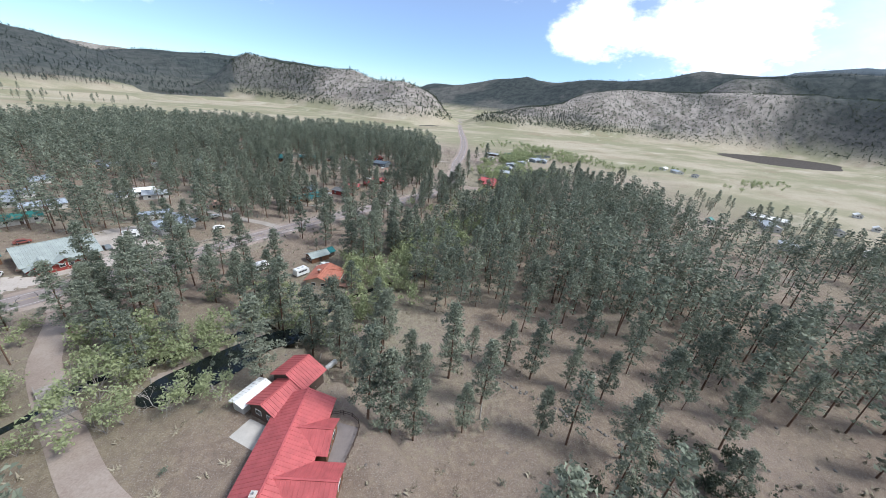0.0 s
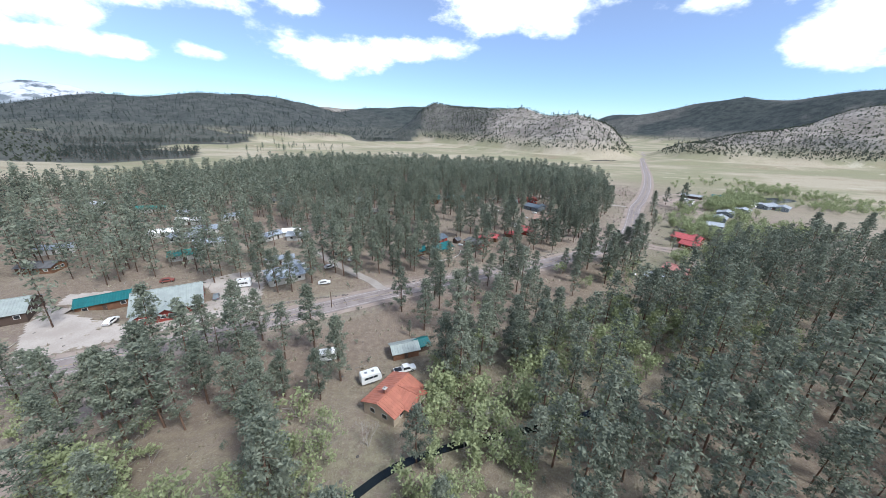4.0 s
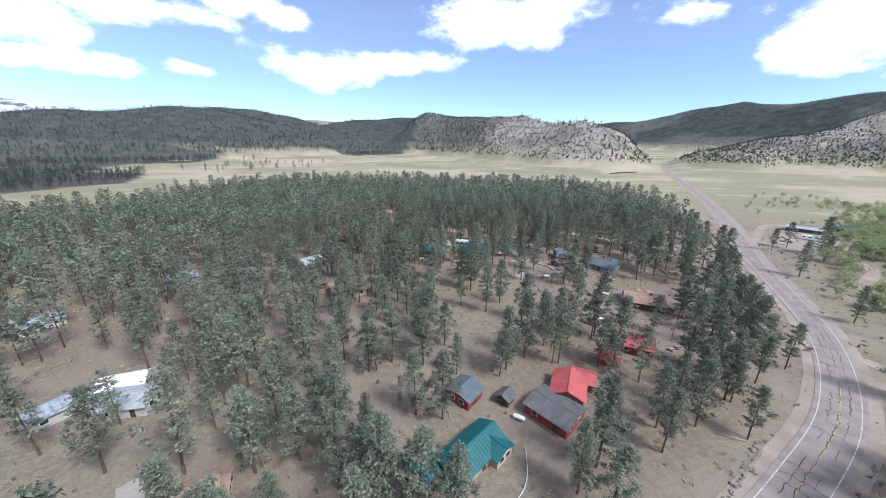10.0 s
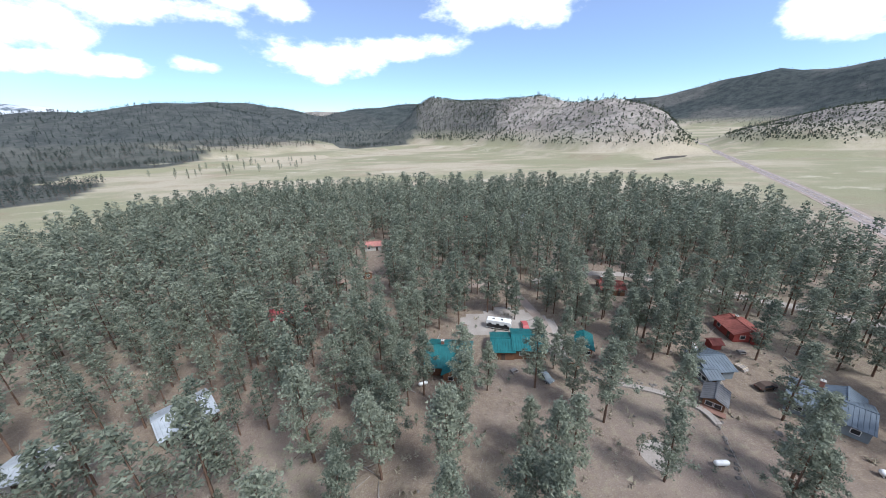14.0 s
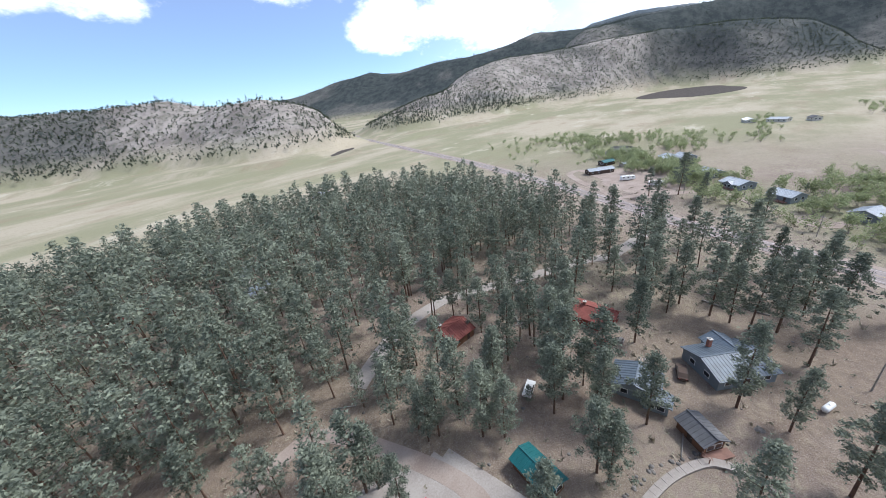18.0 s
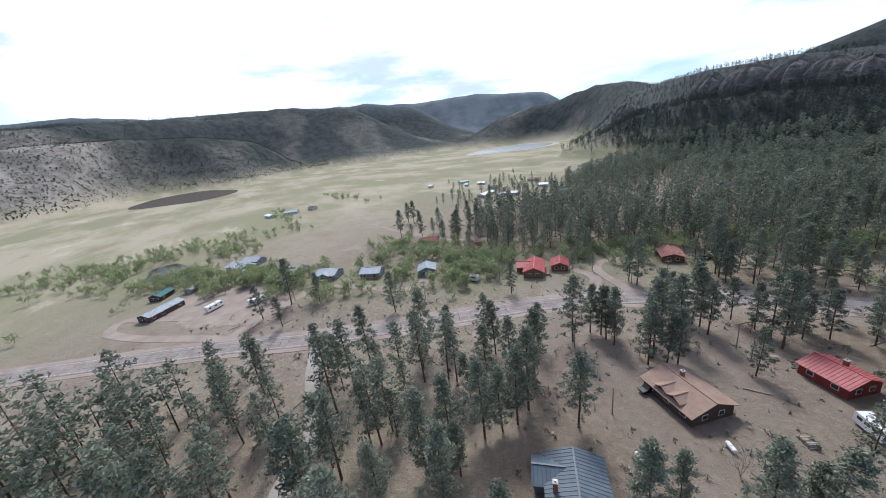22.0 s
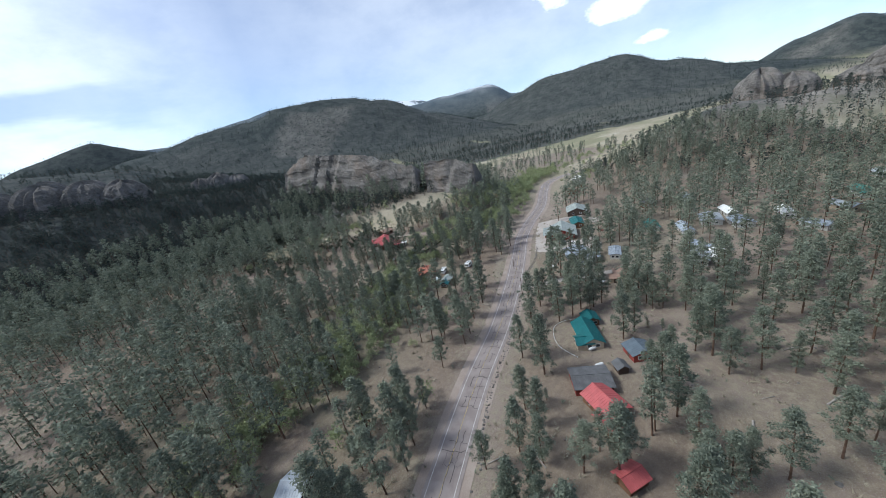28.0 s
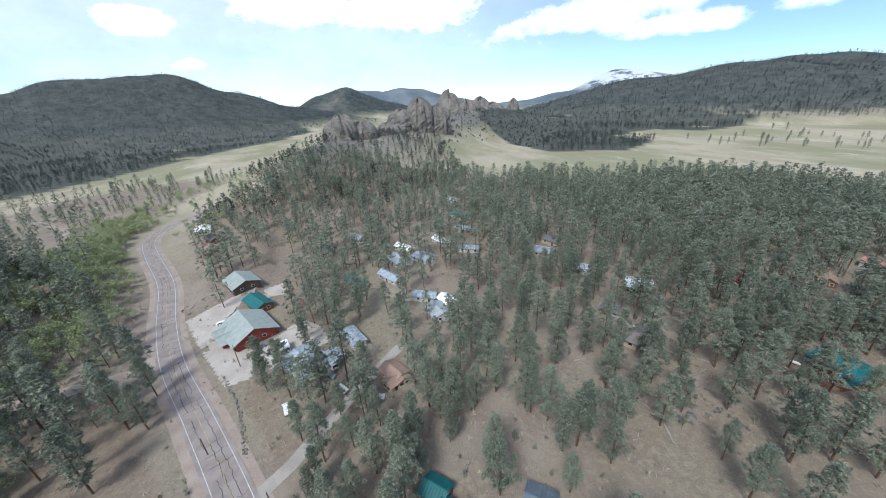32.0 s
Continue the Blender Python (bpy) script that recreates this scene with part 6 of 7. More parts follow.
for i, (x, y) in enumerate([(-41.2, -71.2), (-36, -53), (-49, -73.1), (-51.5, -62), (-18.6, -48.8), (-9.7, -35.4), (7, -27.8), (13.2, -30.7), (36.1, -25.1), (51.3, -20.8), (58.4, 149.3)]):
    plant("bare_tree", BARE[i % 3], (GREYWOOD, TWIG), x, y, r4.uniform(.7, 1.1), i * 2, "leafless grey tree with fine pale twigs", "tree", "bare trees by the creek")
spots = []
for px, py in GREEN_LINE:
    for _ in range(20 if px > 170 else 11):
        x, y = px + r4.normal(0, 11), py + r4.normal(0, 11)
        if near_road(x, y) > 12 and dry_spot(x, y) and min(math.hypot(x - c[0], y - c[1]) / c[2] for c in CLEAR) > 1.1:
            spots.append((x, y, ground_z(x, y), r4.uniform(.45, 1.05), r4.uniform(0, 6), int(r4.integers(5)), r4.uniform()))
for cx, cy, rx, ry, k in ((370, 262, 34, 70, 170), (345, 205, 34, 16, 60), (-140, -82, 50, 14, 90), (-74, -52, 26, 18, 60), (200, 114, 30, 12, 70), (228, 124, 22, 10, 50), (172, 103, 16, 9, 40), (430, 150, 60, 10, 25), (520, 60, 70, 14, 30), (-180, -92, 70, 16, 170), (-260, -120, 70, 24, 150), (90, 12, 26, 12, 40), (125, 55, 20, 12, 30), (-30, -160, 70, 20, 40), (-260, -50, 40, 14, 40), (-120, -56, 40, 12, 50), (-380, -100, 70, 40, 60), (360, 330, 70, 40, 22)):
    for _ in range(k):
        x, y = cx + r4.normal(0, rx * .6), cy + r4.normal(0, ry * .6)
        if near_road(x, y) > 12 and dry_spot(x, y) and math.hypot(x - 315, y - 241) > 30:
            spots.append((x, y, ground_z(x, y), r4.uniform(.4, .9), r4.uniform(0, 6), int(r4.integers(5)), r4.uniform()))
for px, py in CREEK[::2]:
    for _ in range(4):
        x, y = px + r4.normal(0, 7), py + r4.normal(0, 7)
        if off_line(x, y, CREEK)[0] > 2.5 and near_road(x, y) > 12 and dry_spot(x, y) and min(math.hypot(x - c[0], y - c[1]) / c[2] for c in CLEAR) > .9:
            spots.append((x, y, ground_z(x, y), r4.uniform(.3, .8), r4.uniform(0, 6), int(r4.integers(5)), r4.uniform()))
joined("creek_thicket", spots, THICKET, [GREYWOOD, LEAF], "thicket of willow and cottonwood in fresh green leaf", "trees")


RING = ([(55.6, 112.2), (58.1, 110.7), (60, 108.2), (59.5, 104.7), (56.9, 102.1), (54.4, 101.6)], .55)


def scatter():
    """Shrubs, tufts of dry grass, stones and fallen branches on the open soil."""
    r5 = np.random.default_rng(9)

    def free(n, rx=(-130, 210), ry=(-140, 300), gap=5.5):
        x, y = r5.uniform(*rx, n), r5.uniform(*ry, n)
        keep = off_line(x, y, ROAD_LINE) > gap
        for lane in LANES:
            keep &= off_line(x, y, lane) > 3
        for cx, cy, cr in CLEAR[:44] + CLEAR[-20:]:
            keep &= np.hypot(x - cx, y - cy) > cr * .62
        return x[keep], y[keep]

    x, y = free(900)
    joined("low_shrubs", [(a, b, gz, r5.uniform(.35, 1.0), r5.uniform(0, 6), i, r5.uniform()) for i, (a, b, gz) in enumerate(zip(x, y, height(x, y)))], SHRUB, [GREYWOOD, NEEDLE], "low grey-green shrubs on dry soil", "shrubs")
    x, y = r5.uniform(-130, 60, 5200), r5.uniform(-330, -110, 5200)
    keep = (off_line(x, y, GLADE) > np.where(x < -40, 20, 9)) & (x - y * .5 < 150) & (y < -40 - .9 * x) & (r5.uniform(0, 1, x.size) < .2 + ripple(x, y, 25, 71, 2))
    joined("hillfoot_scrub", [(a, b, gz, r5.uniform(.9, 2.6), r5.uniform(0, 6), i, r5.uniform()) for i, (a, b, gz) in enumerate(zip(x[keep], y[keep], height(x[keep], y[keep])))], SHRUB, [GREYWOOD, JUNIPER], "dark oak and juniper scrub below the rock wall", "shrubs")
    tuft = []
    for k in range(4):
        n = 14
        c = r5.normal(0, .22, (n, 3)) * (1, 1, 0)
        d = r5.normal(0, .25, (n, 3)) + (0, 0, .42)
        w = r5.normal(0, .09, (n, 3)) * (1, 1, 0)
        v = np.stack([c - w, c + w, c + d], 1).reshape(-1, 3)
        tuft.append((v, np.arange(3 * n).reshape(-1, 3), np.zeros(n, int)))
    x, y = free(5200)
    dry = gravel_material("dry_grass", (.28, .245, .18), (.40, .36, .275))
    joined("dry_grass_tufts", [(a, b, gz, r5.uniform(.6, 1.6), r5.uniform(0, 6), i, 0) for i, (a, b, gz) in enumerate(zip(x, y, height(x, y)))], tuft, [dry], "tufts of dry straw-coloured grass", "grass")
    stone = []
    for k in range(4):
        bm = bmesh.new()
        bmesh.ops.create_icosphere(bm, subdivisions=1, radius=.4)
        for v in bm.verts:
            v.co *= r5.uniform(.65, 1.25)
            v.co.z *= .6
        bm.faces.ensure_lookup_table()
        v = np.array([p.co for p in bm.verts])
        t = np.array([[q.index for q in f.verts] for f in bm.faces])
        bm.free()
        stone.append((v, t, np.zeros(len(t), int)))
    x, y = free(1500)
    spots5 = [(a, b, gz, r5.uniform(.25, 1.1), r5.uniform(0, 6), i, 0) for i, (a, b, gz) in enumerate(zip(x, y, height(x, y)))]
    for line, gap in (([(25.9, 185.1), (33.7, 184.5), (42.5, 182), (49.5, 175.4)], .8), ([(44.1, 158.8), (46.9, 164.1), (49.6, 174.4)], .8), ([(22.3, -75.3), (27.7, -86.7), (34.9, -98.1), (41.8, -111.2)], .6), ([(-7.3, 152.4), (-6.4, 145.6)], .5), ([(99.2, 114.1), (111.1, 126.2), (122.8, 146.3)], 1.2),
                      ([(-62, 11.6), (-53, 17), (-44, 21.2), (-30, 26.2)], .5), ([(-11, 36.8), (3, 44.9), (21, 54), (43, 64.6), (60.3, 77)], .8), ([(233.8, 201.4), (214.8, 187.2), (204.4, 177.1)], .7), ([(-14.2, 146.6), (7.3, 149.2)], .6), RING):
        for px, py in smooth_line(line, gap):
            a, b = px + r5.normal(0, .35), py + r5.normal(0, .35)
            spots5.append((a, b, ground_z(a, b), r5.uniform(.5, 1.3), r5.uniform(0, 6), int(r5.integers(4)), 0))
    joined("field_stones", spots5, stone, [ROCK], "scattered and heaped grey field stones", "stones")
    logs = []
    for k in range(3):
        bm = rod((-2.5, 0, .15), (2.5, .3 * k, .15), .16, .09, 6)
        bmesh.ops.triangulate(bm, faces=bm.faces)
        bm.verts.ensure_lookup_table()
        v = np.array([p.co for p in bm.verts])
        t = np.array([[q.index for q in f.verts] for f in bm.faces])
        bm.free()
        logs.append((v, t, np.zeros(len(t), int)))
    x, y = free(230)
    joined("fallen_branches", [(a, b, gz, r5.uniform(.35, 1.1), r5.uniform(0, 6), i, 0) for i, (a, b, gz) in enumerate(zip(x, y, height(x, y)))], logs, [GREYWOOD], "fallen grey logs and branches", "deadwood")
    x, y = free(900, gap=9)
    young = [pine_parts(700 + i, 18.0, 1) for i in range(3)]
    keep = r5.uniform(0, 1, x.size) < .16
    joined("young_pines", [(a, b, gz, r5.uniform(.14, .34), r5.uniform(0, 6), i, r5.uniform()) for i, (a, b, gz) in enumerate(zip(x[keep], y[keep], height(x[keep], y[keep])))], young, [BARK, NEEDLE], "young pines scattered over the yards", "trees")
    # scattered pines on the plain beyond the south wood and by the far ranch
    x = np.concatenate([r5.uniform(225, 330, 70), r5.uniform(110, 215, 40), r5.uniform(-420, -240, 36), r5.uniform(-520, -280, 60)])
    y = np.concatenate([r5.uniform(-110, 40, 70), r5.uniform(62, 110, 40), r5.uniform(560, 760, 36), r5.uniform(-220, -110, 60)])
    keep = (off_line(x, y, ROAD_LINE) > 16) & np.array([min(math.hypot(a - c[0], b - c[1]) / c[2] for c in CLEAR) > 1 for a, b in zip(x, y)])
    farm = np.array([(360.5, -73.4), (365.5, -86.7), (364.2, -92.4), (362.3, -97), (355.3, -100), (344, -98), (339, -103), (276.7, -40.3), (338.7, -122), (432.6, -61.6), (353, -9.2), (379.9, -39.8), (362.6, -30.8), (384.7, -34.6), (280.8, -92), (271, -74), (265, -82), (249.6, -74), (255.7, -93.5), (243, -91), (408, -162)])
    x, y = np.concatenate([x[keep], farm[:, 0]]), np.concatenate([y[keep], farm[:, 1]])
    joined("outlying_pines", [(a, b, gz, r5.uniform(.4, .8), r5.uniform(0, 6), i, r5.uniform()) for i, (a, b, gz) in enumerate(zip(x, y, height(x, y)))], MID_PINES, [BARK, NEEDLE], "scattered pines on the edge of the open plain", "trees")


scatter()


# ---- vehicles ----
def wheels(parent, xs, half, r=.36):
    for x in xs:
        for s in (-1, 1):
            w = part("wheel", rod((x, s * (half - .18), r), (x, s * half, r), r, k=14), TYRE, parent)
            part("rim", rod((x, s * (half - .02), r), (x, s * (half + .015), r), r * .55, k=10), CHROME, w)


def profile_body(points, half, inset=.0):
    """A body extruded across from a side outline of x, z, its roof drawn in."""
    bm = bmesh.new()
    top = max(z for _, z in points)
    sides = []
    for s in (-1, 1):
        sides.append([bm.verts.new((x, s * (half - inset * max(0, (z - .9)) / max(top - .9, .01)), z)) for x, z in points])
    bm.faces.new(sides[0])
    bm.faces.new(sides[1][::-1])
    n = len(points)
    for i in range(n):
        bm.faces.new((sides[0][i], sides[1][i], sides[1][(i + 1) % n], sides[0][(i + 1) % n]))
    bmesh.ops.recalc_face_normals(bm, faces=bm.faces)
    return bm


def car(x, y, turn, paint, label, kind="car", group=""):
    c = stand("pickup_truck" if kind == "pickup" else "car", x, y, turn, label, kind if kind == "car" else "pickup truck", group, lift=.1)
    if kind == "pickup":
        outline = [(-2.8, .45), (2.75, .45), (2.8, .95), (1.6, 1.05), (.9, 1.75), (-.5, 1.78), (-.75, 1.05), (-2.8, 1.05)]
        glass = [(1.45, 1.08), (.85, 1.66), (-.42, 1.68), (-.62, 1.08)]
        part("cargo_bed", boxes((-2.7, -.85, -.75, .75, 1.06, 1.07)), BLACK, c)
    else:
        outline = [(-2.2, .4), (2.2, .4), (2.25, .85), (1.3, .98), (.6, 1.48), (-1.2, 1.52), (-1.95, 1.0), (-2.25, .9)]
        glass = [(1.15, 1.0), (.55, 1.42), (-1.15, 1.45), (-1.8, 1.0)]
    part("body", profile_body(outline, .93, .16), paint, c)
    part("side_glass", profile_body(glass, .945, .12), GLASS, c)
    wheels(c, (-1.6 if kind == "pickup" else -1.35, 1.75 if kind == "pickup" else 1.4), .95)
    for s in (-.6, .6):
        f = 2.78 if kind == "pickup" else 2.2
        part("headlight", boxes((f - .02, f + .04, s - .16, s + .16, .7, .84)), WHITE, c)
        part("tail_light", boxes((-f - .08, -f + .0, s - .12, s + .12, .75, .9)), ROOF_RED, c)
    return c


def camper(x, y, turn, L, label, motor=False, stripe=None, group=""):
    c = stand("motorhome" if motor else "travel_trailer", x, y, turn, label, "motorhome" if motor else "trailer", group, lift=.1)
    h = 3.0 if motor else 2.7
    nose = .5 if motor else .7
    part("body", profile_body([(-L / 2, .5), (L / 2 - nose * .3, .5), (L / 2, 1.2), (L / 2 - nose * .3, h - .4), (L / 2 - nose, h), (-L / 2 + .2, h), (-L / 2, h - .3)], 1.2), WHITE, c)
    if stripe:
        part("side_stripe", boxes((-L / 2 + .1, L / 2 - .5, -1.225, 1.225, .65, 1.75)), stripe, c, "dark swooping side stripe")
    for i, px in enumerate(np.linspace(-L / 2 + 1.2, L / 2 - 1.6, 3)):
        part("window", boxes((px - .5, px + .5, -1.235, 1.235, 1.6, 2.2)), GLASS, c)
    part("windscreen", boxes((L / 2 - .3, L / 2 - .04, -.95, .95, 1.45, 2.3)), GLASS, c)
    for px in (-L * .22, L * .12):
        part("roof_vent", boxes((px - .3, px + .3, -.3, .3, h, h + .16)), BLACK if motor else CHROME, c)
    wheels(c, (-L * .25, L * .33) if motor else (-.45, .45), 1.15, .42)
    if not motor:
        part("tow_bar", boxes((L / 2, L / 2 + 1.1, -.06, .06, .5, .6)), BLACK, c)
    return c


camper(9.4, 207.7, -18, 7.6, "white motorhome with a dark side stripe parked on gravel", True, BLACK)
camper(225.5, 221.6, -53, 8.2, "white travel trailer on the ranch yard", group="trailers at the ranch")
camper(215.2, 205, -82, 8.0, "white travel trailer beside a pine at the ranch", group="trailers at the ranch")
camper(46.6, 122.8, 135, 5.6, "long white cargo trailer behind the cabins")
camper(157.4, 125.2, 20, 4.6, "old cream camper trailer on the meadow")
camper(-70.3, 29.7, 20, 5, "white camper van at the edge of the store forecourt", True)
camper(-56.2, 46.2, 30, 5.5, "white trailer beside the patched roof house")
car(77.3, 139.4, 65, BLACK, "black pickup truck parked by the tan house", "pickup")
camper(-25.5, -9.8, 20, 5, "white camper trailer under the pines by the creek")
camper(-12.9, -17.4, 30, 5, "old white trailer beside the orange-roofed house")
car(-5, -13.6, 25, WHITE, "white pickup truck parked above the pink house", "pickup")
car(17.1, 185.3, -60, WALL_GREY, "grey-blue pickup truck under the pines", "pickup")
car(47.2, 205.3, 10, WHITE, "white car parked under the pines")
car(-41.8, 34.1, 20, WHITE, "white car parked under the pines by the highway")
car(-74.9, 20.3, 120, WALL_GREY, "grey car parked beside the store", group="cars at the store")
car(-76.7, 13, 120, WALL_DARK, "dark car parked beside the store", group="cars at the store")
car(-94.4, 2.1, 100, WHITE, "white van parked before the teal shed", "car", "cars at the store")
car(-91.7, 8.3, 100, WALL_TAN, "beige car parked before the teal shed", "car", "cars at the store")
car(-44.8, 49.4, 40, WHITE, "white car under the pines")
car(67.3, 180.2, 10, WALL_DARK, "dark car parked behind the slate-roofed cabin")
car(98.6, 49.2, 60, BLACK, "black pickup truck beside the pink-roofed house", "pickup")
car(17.5, 207.8, 90, ROOF_RED, "small red car on the gravel yard")
car(-51.5, 45.3, 60, WALL_GREY, "grey car in the yard of the patched roof house")
car(-38.1, 59.5, 80, WHITE, "white car beside the tan cottage")
car(-100.8, 31.6, 30, ROOF_RUST, "rusty red car behind the teal shed")


def tank(x, y, turn, label="white propane tank on short legs", size=1.0):
    t = stand("propane_tank", x, y, turn, label, "tank", "propane tanks")
    bm = bmesh.new()
    bmesh.ops.create_uvsphere(bm, u_segments=16, v_segments=10, radius=.55 * size)
    for v in bm.verts:
        v.co = (v.co.z + (1.0 * size if v.co.z > 0 else -1.0 * size), v.co.x, v.co.y + .9 * size)
    part("vessel", bm, WHITE, t)
    part("valve_dome", rod((0, 0, 1.4 * size), (0, 0, 1.6 * size), .16), WHITE, t)
    for s in (-.8, .8):
        part("leg", boxes((s * size - .08, s * size + .08, -.3, .3, -.1, .5)), CONCRETE, t)


for tx, ty, tt, ts in ((-10.9, -66.4, 35, 1.2), (61.1, 144.4, 140, .8), (70, 158.8, -30, 1), (12.9, 82.9, -30, .9), (6.8, 77.9, -25, .9), (43.1, 161.7, 0, .9), (-12.8, 183.7, 20, .8), (61.2, 195.7, 80, .9), (87.4, 51.4, 30, .8)):
    tank(tx, ty, tt, size=ts)


# ---- poles, fences, small yard things ----
def pole(x, y, tall=9.0, arm=True, turn=30):
    p = stand("utility_pole", x, y, turn, "weathered wooden utility pole", "pole", "utility poles")
    part("post", rod((0, 0, -.4), (0, 0, tall), .15, .1), GREYWOOD if x > 60 else BARK, p)
    if arm:
        part("crossarm", boxes((-1.1, 1.1, -.06, .06, tall - .8, tall - .66)), GREYWOOD, p)
        for s in (-.95, .95):
            part("insulator", rod((s, 0, tall - .66), (s, 0, tall - .46), .05), WHITE, p)


for px, py, ph, pa in ((79.3, 151.9, 7, False), (98.4, 137.6, 6, False), (99.6, 79.5, 9, True), (66.5, 112.9, 7, False), (-13.2, 36.1, 8, False), (-33.3, 16.5, 6, False), (-10.2, 17.4, 6.5, False), (70.4, 109.3, 7, True), (107.9, 88.5, 7, False), (149.4, 117.2, 8, True), (-66.4, 15.5, 9, True), (203.2, 191.4, 6, False), (-72.2, -45, 8, False), (159, 149.6, 8, True)):
    pole(px, py, ph, pa)


def fence(line, label, gap=2.6, tall=1.1, rails=(.45, .95), mat=None, group="fences"):
    pts = smooth_line(line, gap)
    x0, y0 = pts[0]
    f = stand("fence", x0, y0, 0, label, "fence", group)
    z0 = ground_z(x0, y0)
    for a, b in zip(pts, pts[1:]):
        za, zb = ground_z(*a) - z0, ground_z(*b) - z0
        part("post", boxes((a[0] - x0 - .07, a[0] - x0 + .07, a[1] - y0 - .07, a[1] - y0 + .07, za - .3, za + tall)), mat or GREYWOOD, f)
        for r in rails:
            part("rail", rod((a[0] - x0, a[1] - y0, za + r), (b[0] - x0, b[1] - y0, zb + r), .055, k=6), mat or GREYWOOD, f)


fence([(-63, 10.8), (-53.4, 16.5), (-44.6, 20.5), (-31, 25.2)], "low weathered rail fence beside the highway", rails=(.7,), tall=.85)
fence([(-10.4, 36.4), (3, 44.3), (21.1, 53.3), (43.2, 64)], "low weathered rail fence beside the highway", rails=(.7,), tall=.85)
fence([(46.6, 66.6), (59.3, 74.6)], "short weathered rail fence beside the highway", rails=(.7,), tall=.85)
fence([(-17.3, -83.4), (-11.4, -84.1), (-9.3, -88.1), (-14.1, -95.3)], "dark wire fence round the terrace", mat=WALL_DARK, gap=1.8)
fence([(-62.8, 31), (-70.5, 46.9), (-83.8, 44.5), (-95.2, 40)], "weathered board fence behind the forecourt", gap=3)
fence([(42.4, 150.7), (46, 161), (49.6, 172.4)], "low rustic log fence along the lane", rails=(.5,), tall=.7)
fence([(159.5, 117), (171.4, 139.2), (183.6, 159.2)], "thin wire fence across the meadow", rails=(.8,), tall=1.0, gap=4)
fence([(108.6, 150.6), (101.9, 168.6), (97.7, 178.5)], "low log fence beside the gravel lane", rails=(.5,), tall=.7)
fence([(-7.1, 65.8), (-2.3, 61.8), (3.6, 61.8), (10.6, 67.9), (12.7, 75.9)], "low pale picket edging along the yard path", rails=(.3,), tall=.45, gap=1.6, mat=WHITE)


def bridge(a, b, half):
    """A plank bridge with side rails, carrying the lane over the creek."""
    length, turn = math.hypot(b[0] - a[0], b[1] - a[1]), math.degrees(math.atan2(b[1] - a[1], b[0] - a[0]))
    w = stand("wooden_bridge", (a[0] + b[0]) / 2, (a[1] + b[1]) / 2, turn, "small weathered plank bridge with low side rails", "bridge")
    for side in (-half, half):
        part("beam", boxes((-length / 2, length / 2, side - .12, side + .12, -.3, .36)), WALL_DARK, w)
        for px in np.linspace(-length / 2 + .2, length / 2 - .2, 5):
            part("post", boxes((px - .08, px + .08, side - .08, side + .08, .36, 1.25)), GREYWOOD, w)
        part("rail", boxes((-length / 2, length / 2, side - .07, side + .07, 1.1, 1.24)), GREYWOOD, w)
    count = int(length / .34)
    for i in range(count):
        px = -length / 2 + (i + .5) * length / count
        part("plank", boxes((px - .15, px + .15, -half - .1, half + .1, .37, .44)), GREYWOOD, w)


bridge((-62.2, -56), (-56.8, -66), 1.9)


def bench(x, y, turn):
    t = stand("picnic_table", x, y, turn, "weathered wooden picnic table", "table", "picnic tables")
    part("tabletop", boxes((-.9, .9, -.4, .4, .7, .75)), GREYWOOD, t)
    for s in (-.75, .75):
        part("bench_seat", boxes((-.9, .9, s - .13, s + .13, .42, .46)), GREYWOOD, t)
    for s in (-.7, .7):
        part("leg", boxes((s - .05, s + .05, -.75, .75, 0, .7)), GREYWOOD, t)


for bx, by, bt in ((63.5, 108.3, 30), (66, 109.3, 10), (97.5, 46.2, 40), (72.2, 193, 0), (-15.2, 148.5, 20), (10.3, 187.7, 30)):
    bench(bx, by, bt)


def woodpile(x, y, turn, label="stack of split firewood logs"):
    w = stand("woodpile", x, y, turn, label, "woodpile", "woodpiles")
    r6 = random.Random(int(x * 7 + y))
    for row in range(3):
        for i in range(9 - row):
            part("log", rod((-.9, (i - 4 + row * .5) * .32, .16 + row * .28), (.9 + r6.uniform(-.1, .1), (i - 4 + row * .5) * .32, .16 + row * .28), .15, k=7), WALL_TAN if r6.random() < .5 else GREYWOOD, w)


for wx, wy, wt in ((67.2, 187.1, 20), (57.3, 181.8, 70), (53.1, 133.1, 50), (-38.1, 61.5, 0), (80, 132.8, 20)):
    woodpile(wx, wy, wt)
big_log = stand("fallen_log", 69.2, 219.3, 45, "long pale peeled log lying in the grass", "log")
part("stem", rod((-4.6, 0, .25), (4.6, 0, .25), .3, .22, 10), CONCRETE, big_log)


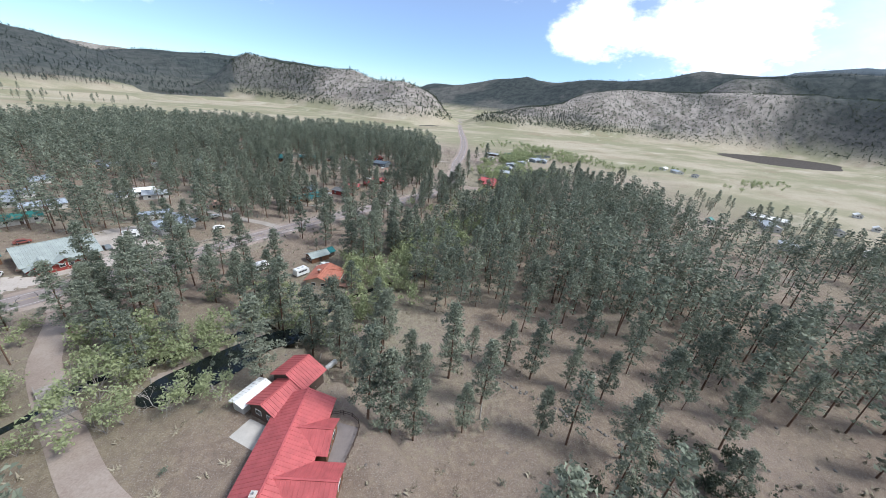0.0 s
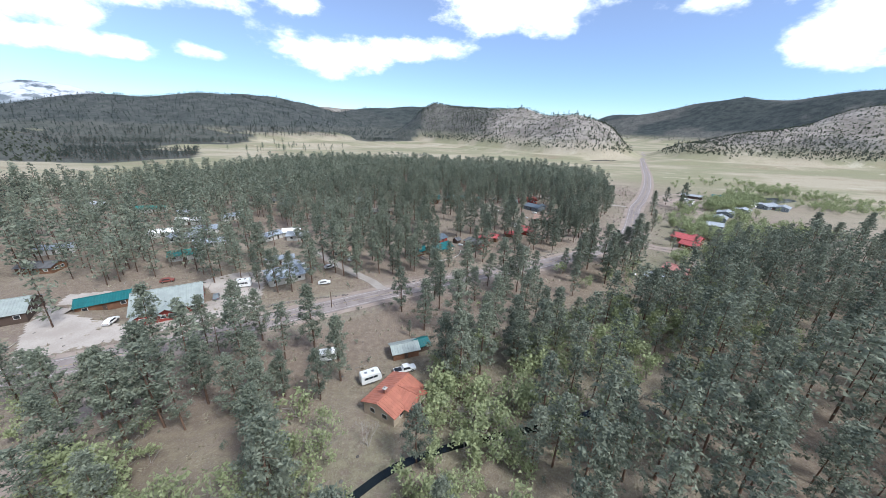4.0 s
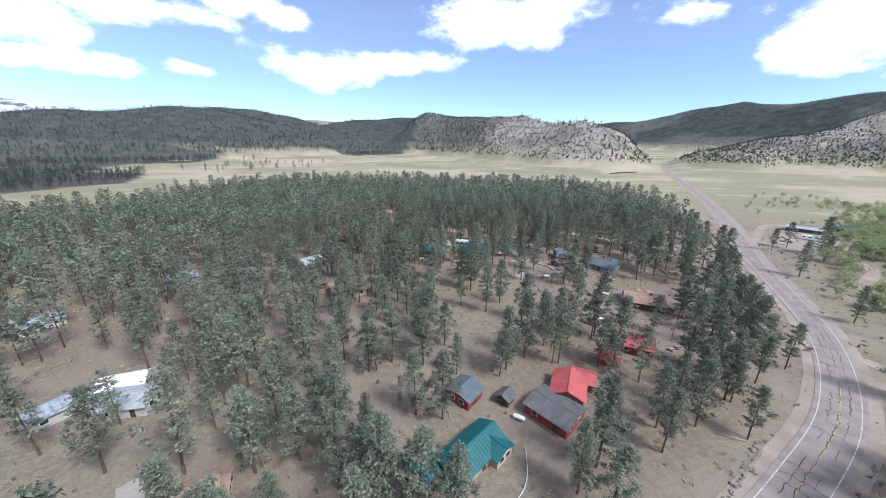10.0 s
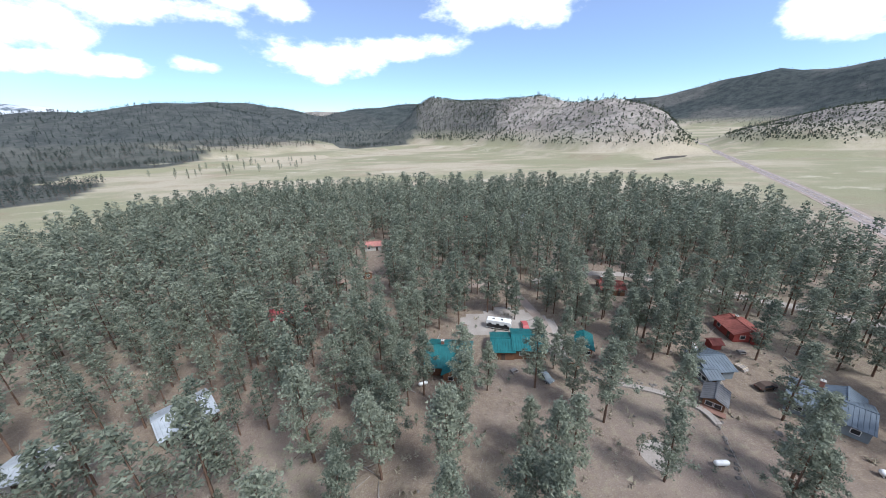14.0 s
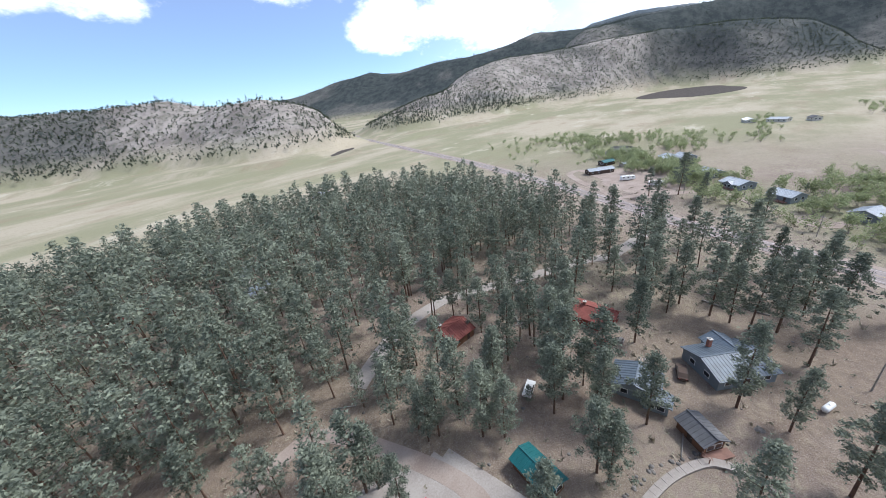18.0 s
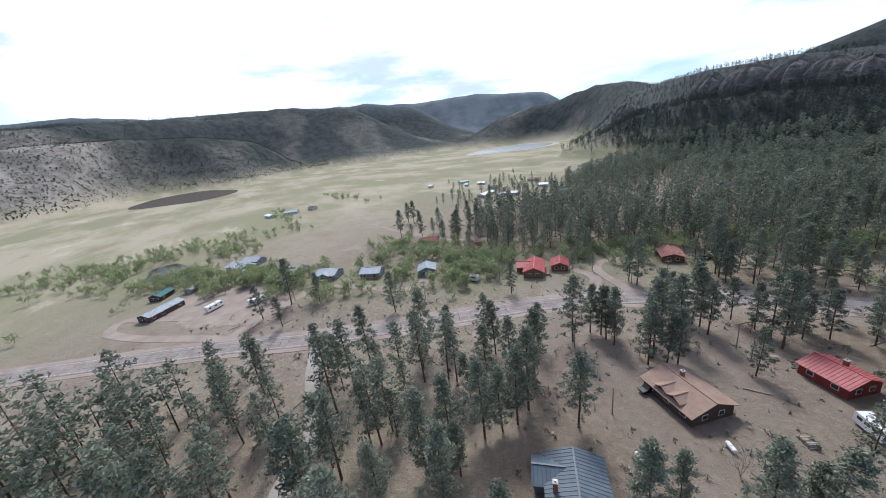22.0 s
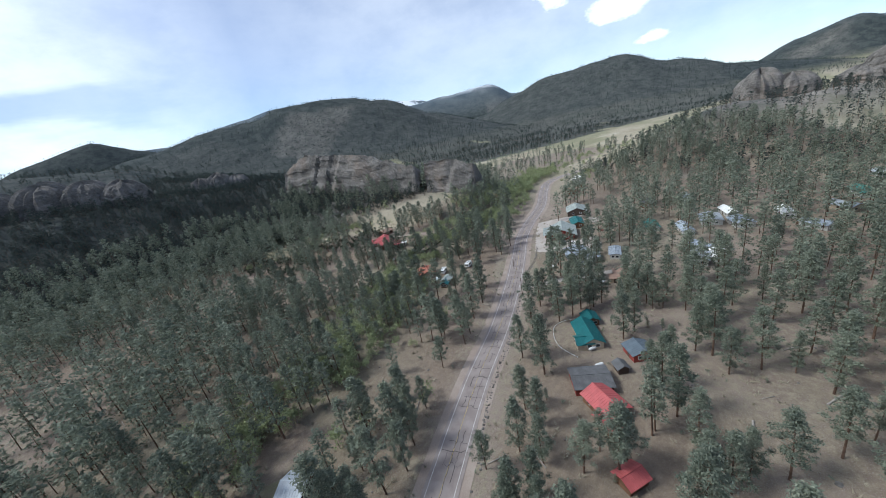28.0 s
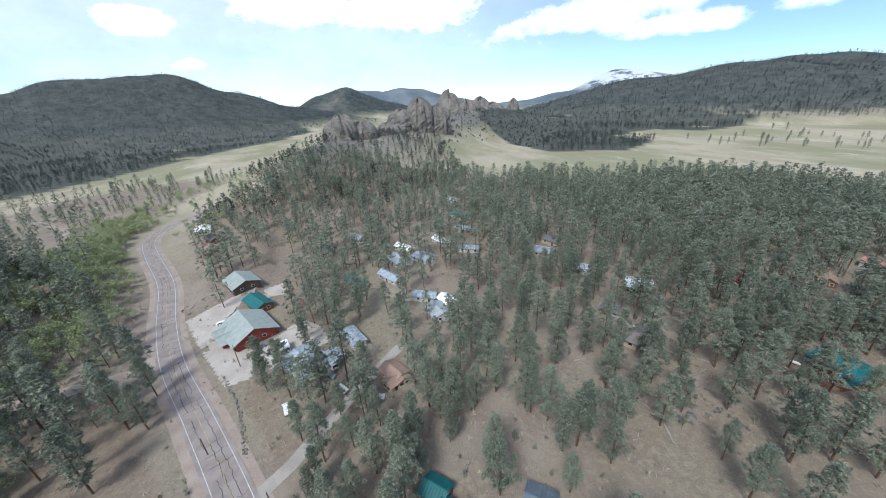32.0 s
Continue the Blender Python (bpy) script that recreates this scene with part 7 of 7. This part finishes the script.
def low_wall(line, half, tall, mat, label):
    """A low broad wall of blocks along a curved line."""
    pts = smooth_line(line, 1.6)
    x0, y0 = pts[0]
    z0 = ground_z(x0, y0)
    w = stand("garden_wall", x0, y0, 0, label, "wall")
    for a, b in zip(pts, pts[1:]):
        d = math.hypot(*(b - a))
        m = (a + b) / 2
        ob = part("block", boxes((-d / 2 + .02, d / 2 - .02, -half, half, -.4, tall)), mat, w)
        ob.matrix_basis = pose(m[0] - x0, m[1] - y0, ground_z(*m) - z0, 0, 0, math.degrees(math.atan2(b[1] - a[1], b[0] - a[0])))
    return w


low_wall([(30.9, 180.2), (33.7, 182.4), (39.6, 180.7), (44.6, 178), (48.6, 174.3), (49.2, 170.3)], .7, .5, DRIVE, "low curved pale stone garden wall")
for x1, y1, x2, y2 in ((65.2, 218.3, 70.2, 214.5), (103.7, 180.4, 103.8, 175), (103.8, 173.5, 103.9, 170.5), (99.7, 178.4, 97.8, 173.6), (99.9, 170.6, 99, 164.7), (-7.5, 130.1, -2.6, 128.1), (-20.4, 119.2, -24.3, 122.1), (11.4, 117.4, 16.4, 118.3)):
    log = stand("peeled_log", x1, y1, 0, "pale peeled log lying on the soil", "log", "peeled logs")
    part("stem", rod((0, 0, .2), (x2 - x1, y2 - y1, .2 + ground_z(x2, y2) - ground_z(x1, y1)), .26, .2, 9), GREYWOOD, log)


def boulder(x, y, size, k):
    r7 = np.random.default_rng(900 + k)
    bm = bmesh.new()
    bmesh.ops.create_icosphere(bm, subdivisions=2, radius=size)
    for v in bm.verts:
        v.co *= r7.uniform(.75, 1.15)
        v.co.z *= .5
    ob = mesh_object("boulder", [tuple(v.co) for v in bm.verts], [[q.index for q in f.verts] for f in bm.faces], ROCK)
    bm.free()
    ob.matrix_world = pose(x, y, ground_z(x, y), 0, 0, k * 40)
    tagged(ob, "grey weathered boulder bedded in the soil", "rock", "boulders")


for k, (x, y, q) in enumerate(((-7.4, 138.8, 1.3), (-7.9, 135.4, 1.0), (-9.3, 141.7, 1.1), (-5.5, 136.9, .8), (-10.4, 137.8, .7), (-6.4, 143.2, .7), (59.6, 168.2, .8), (19.2, 130.6, .7), (54.3, 98.1, .6), (22.9, 84, .6), (86.7, 140.9, .7), (-12.7, 99.7, .6), (14.4, 109.6, .5))):
    boulder(x, y, q, k)
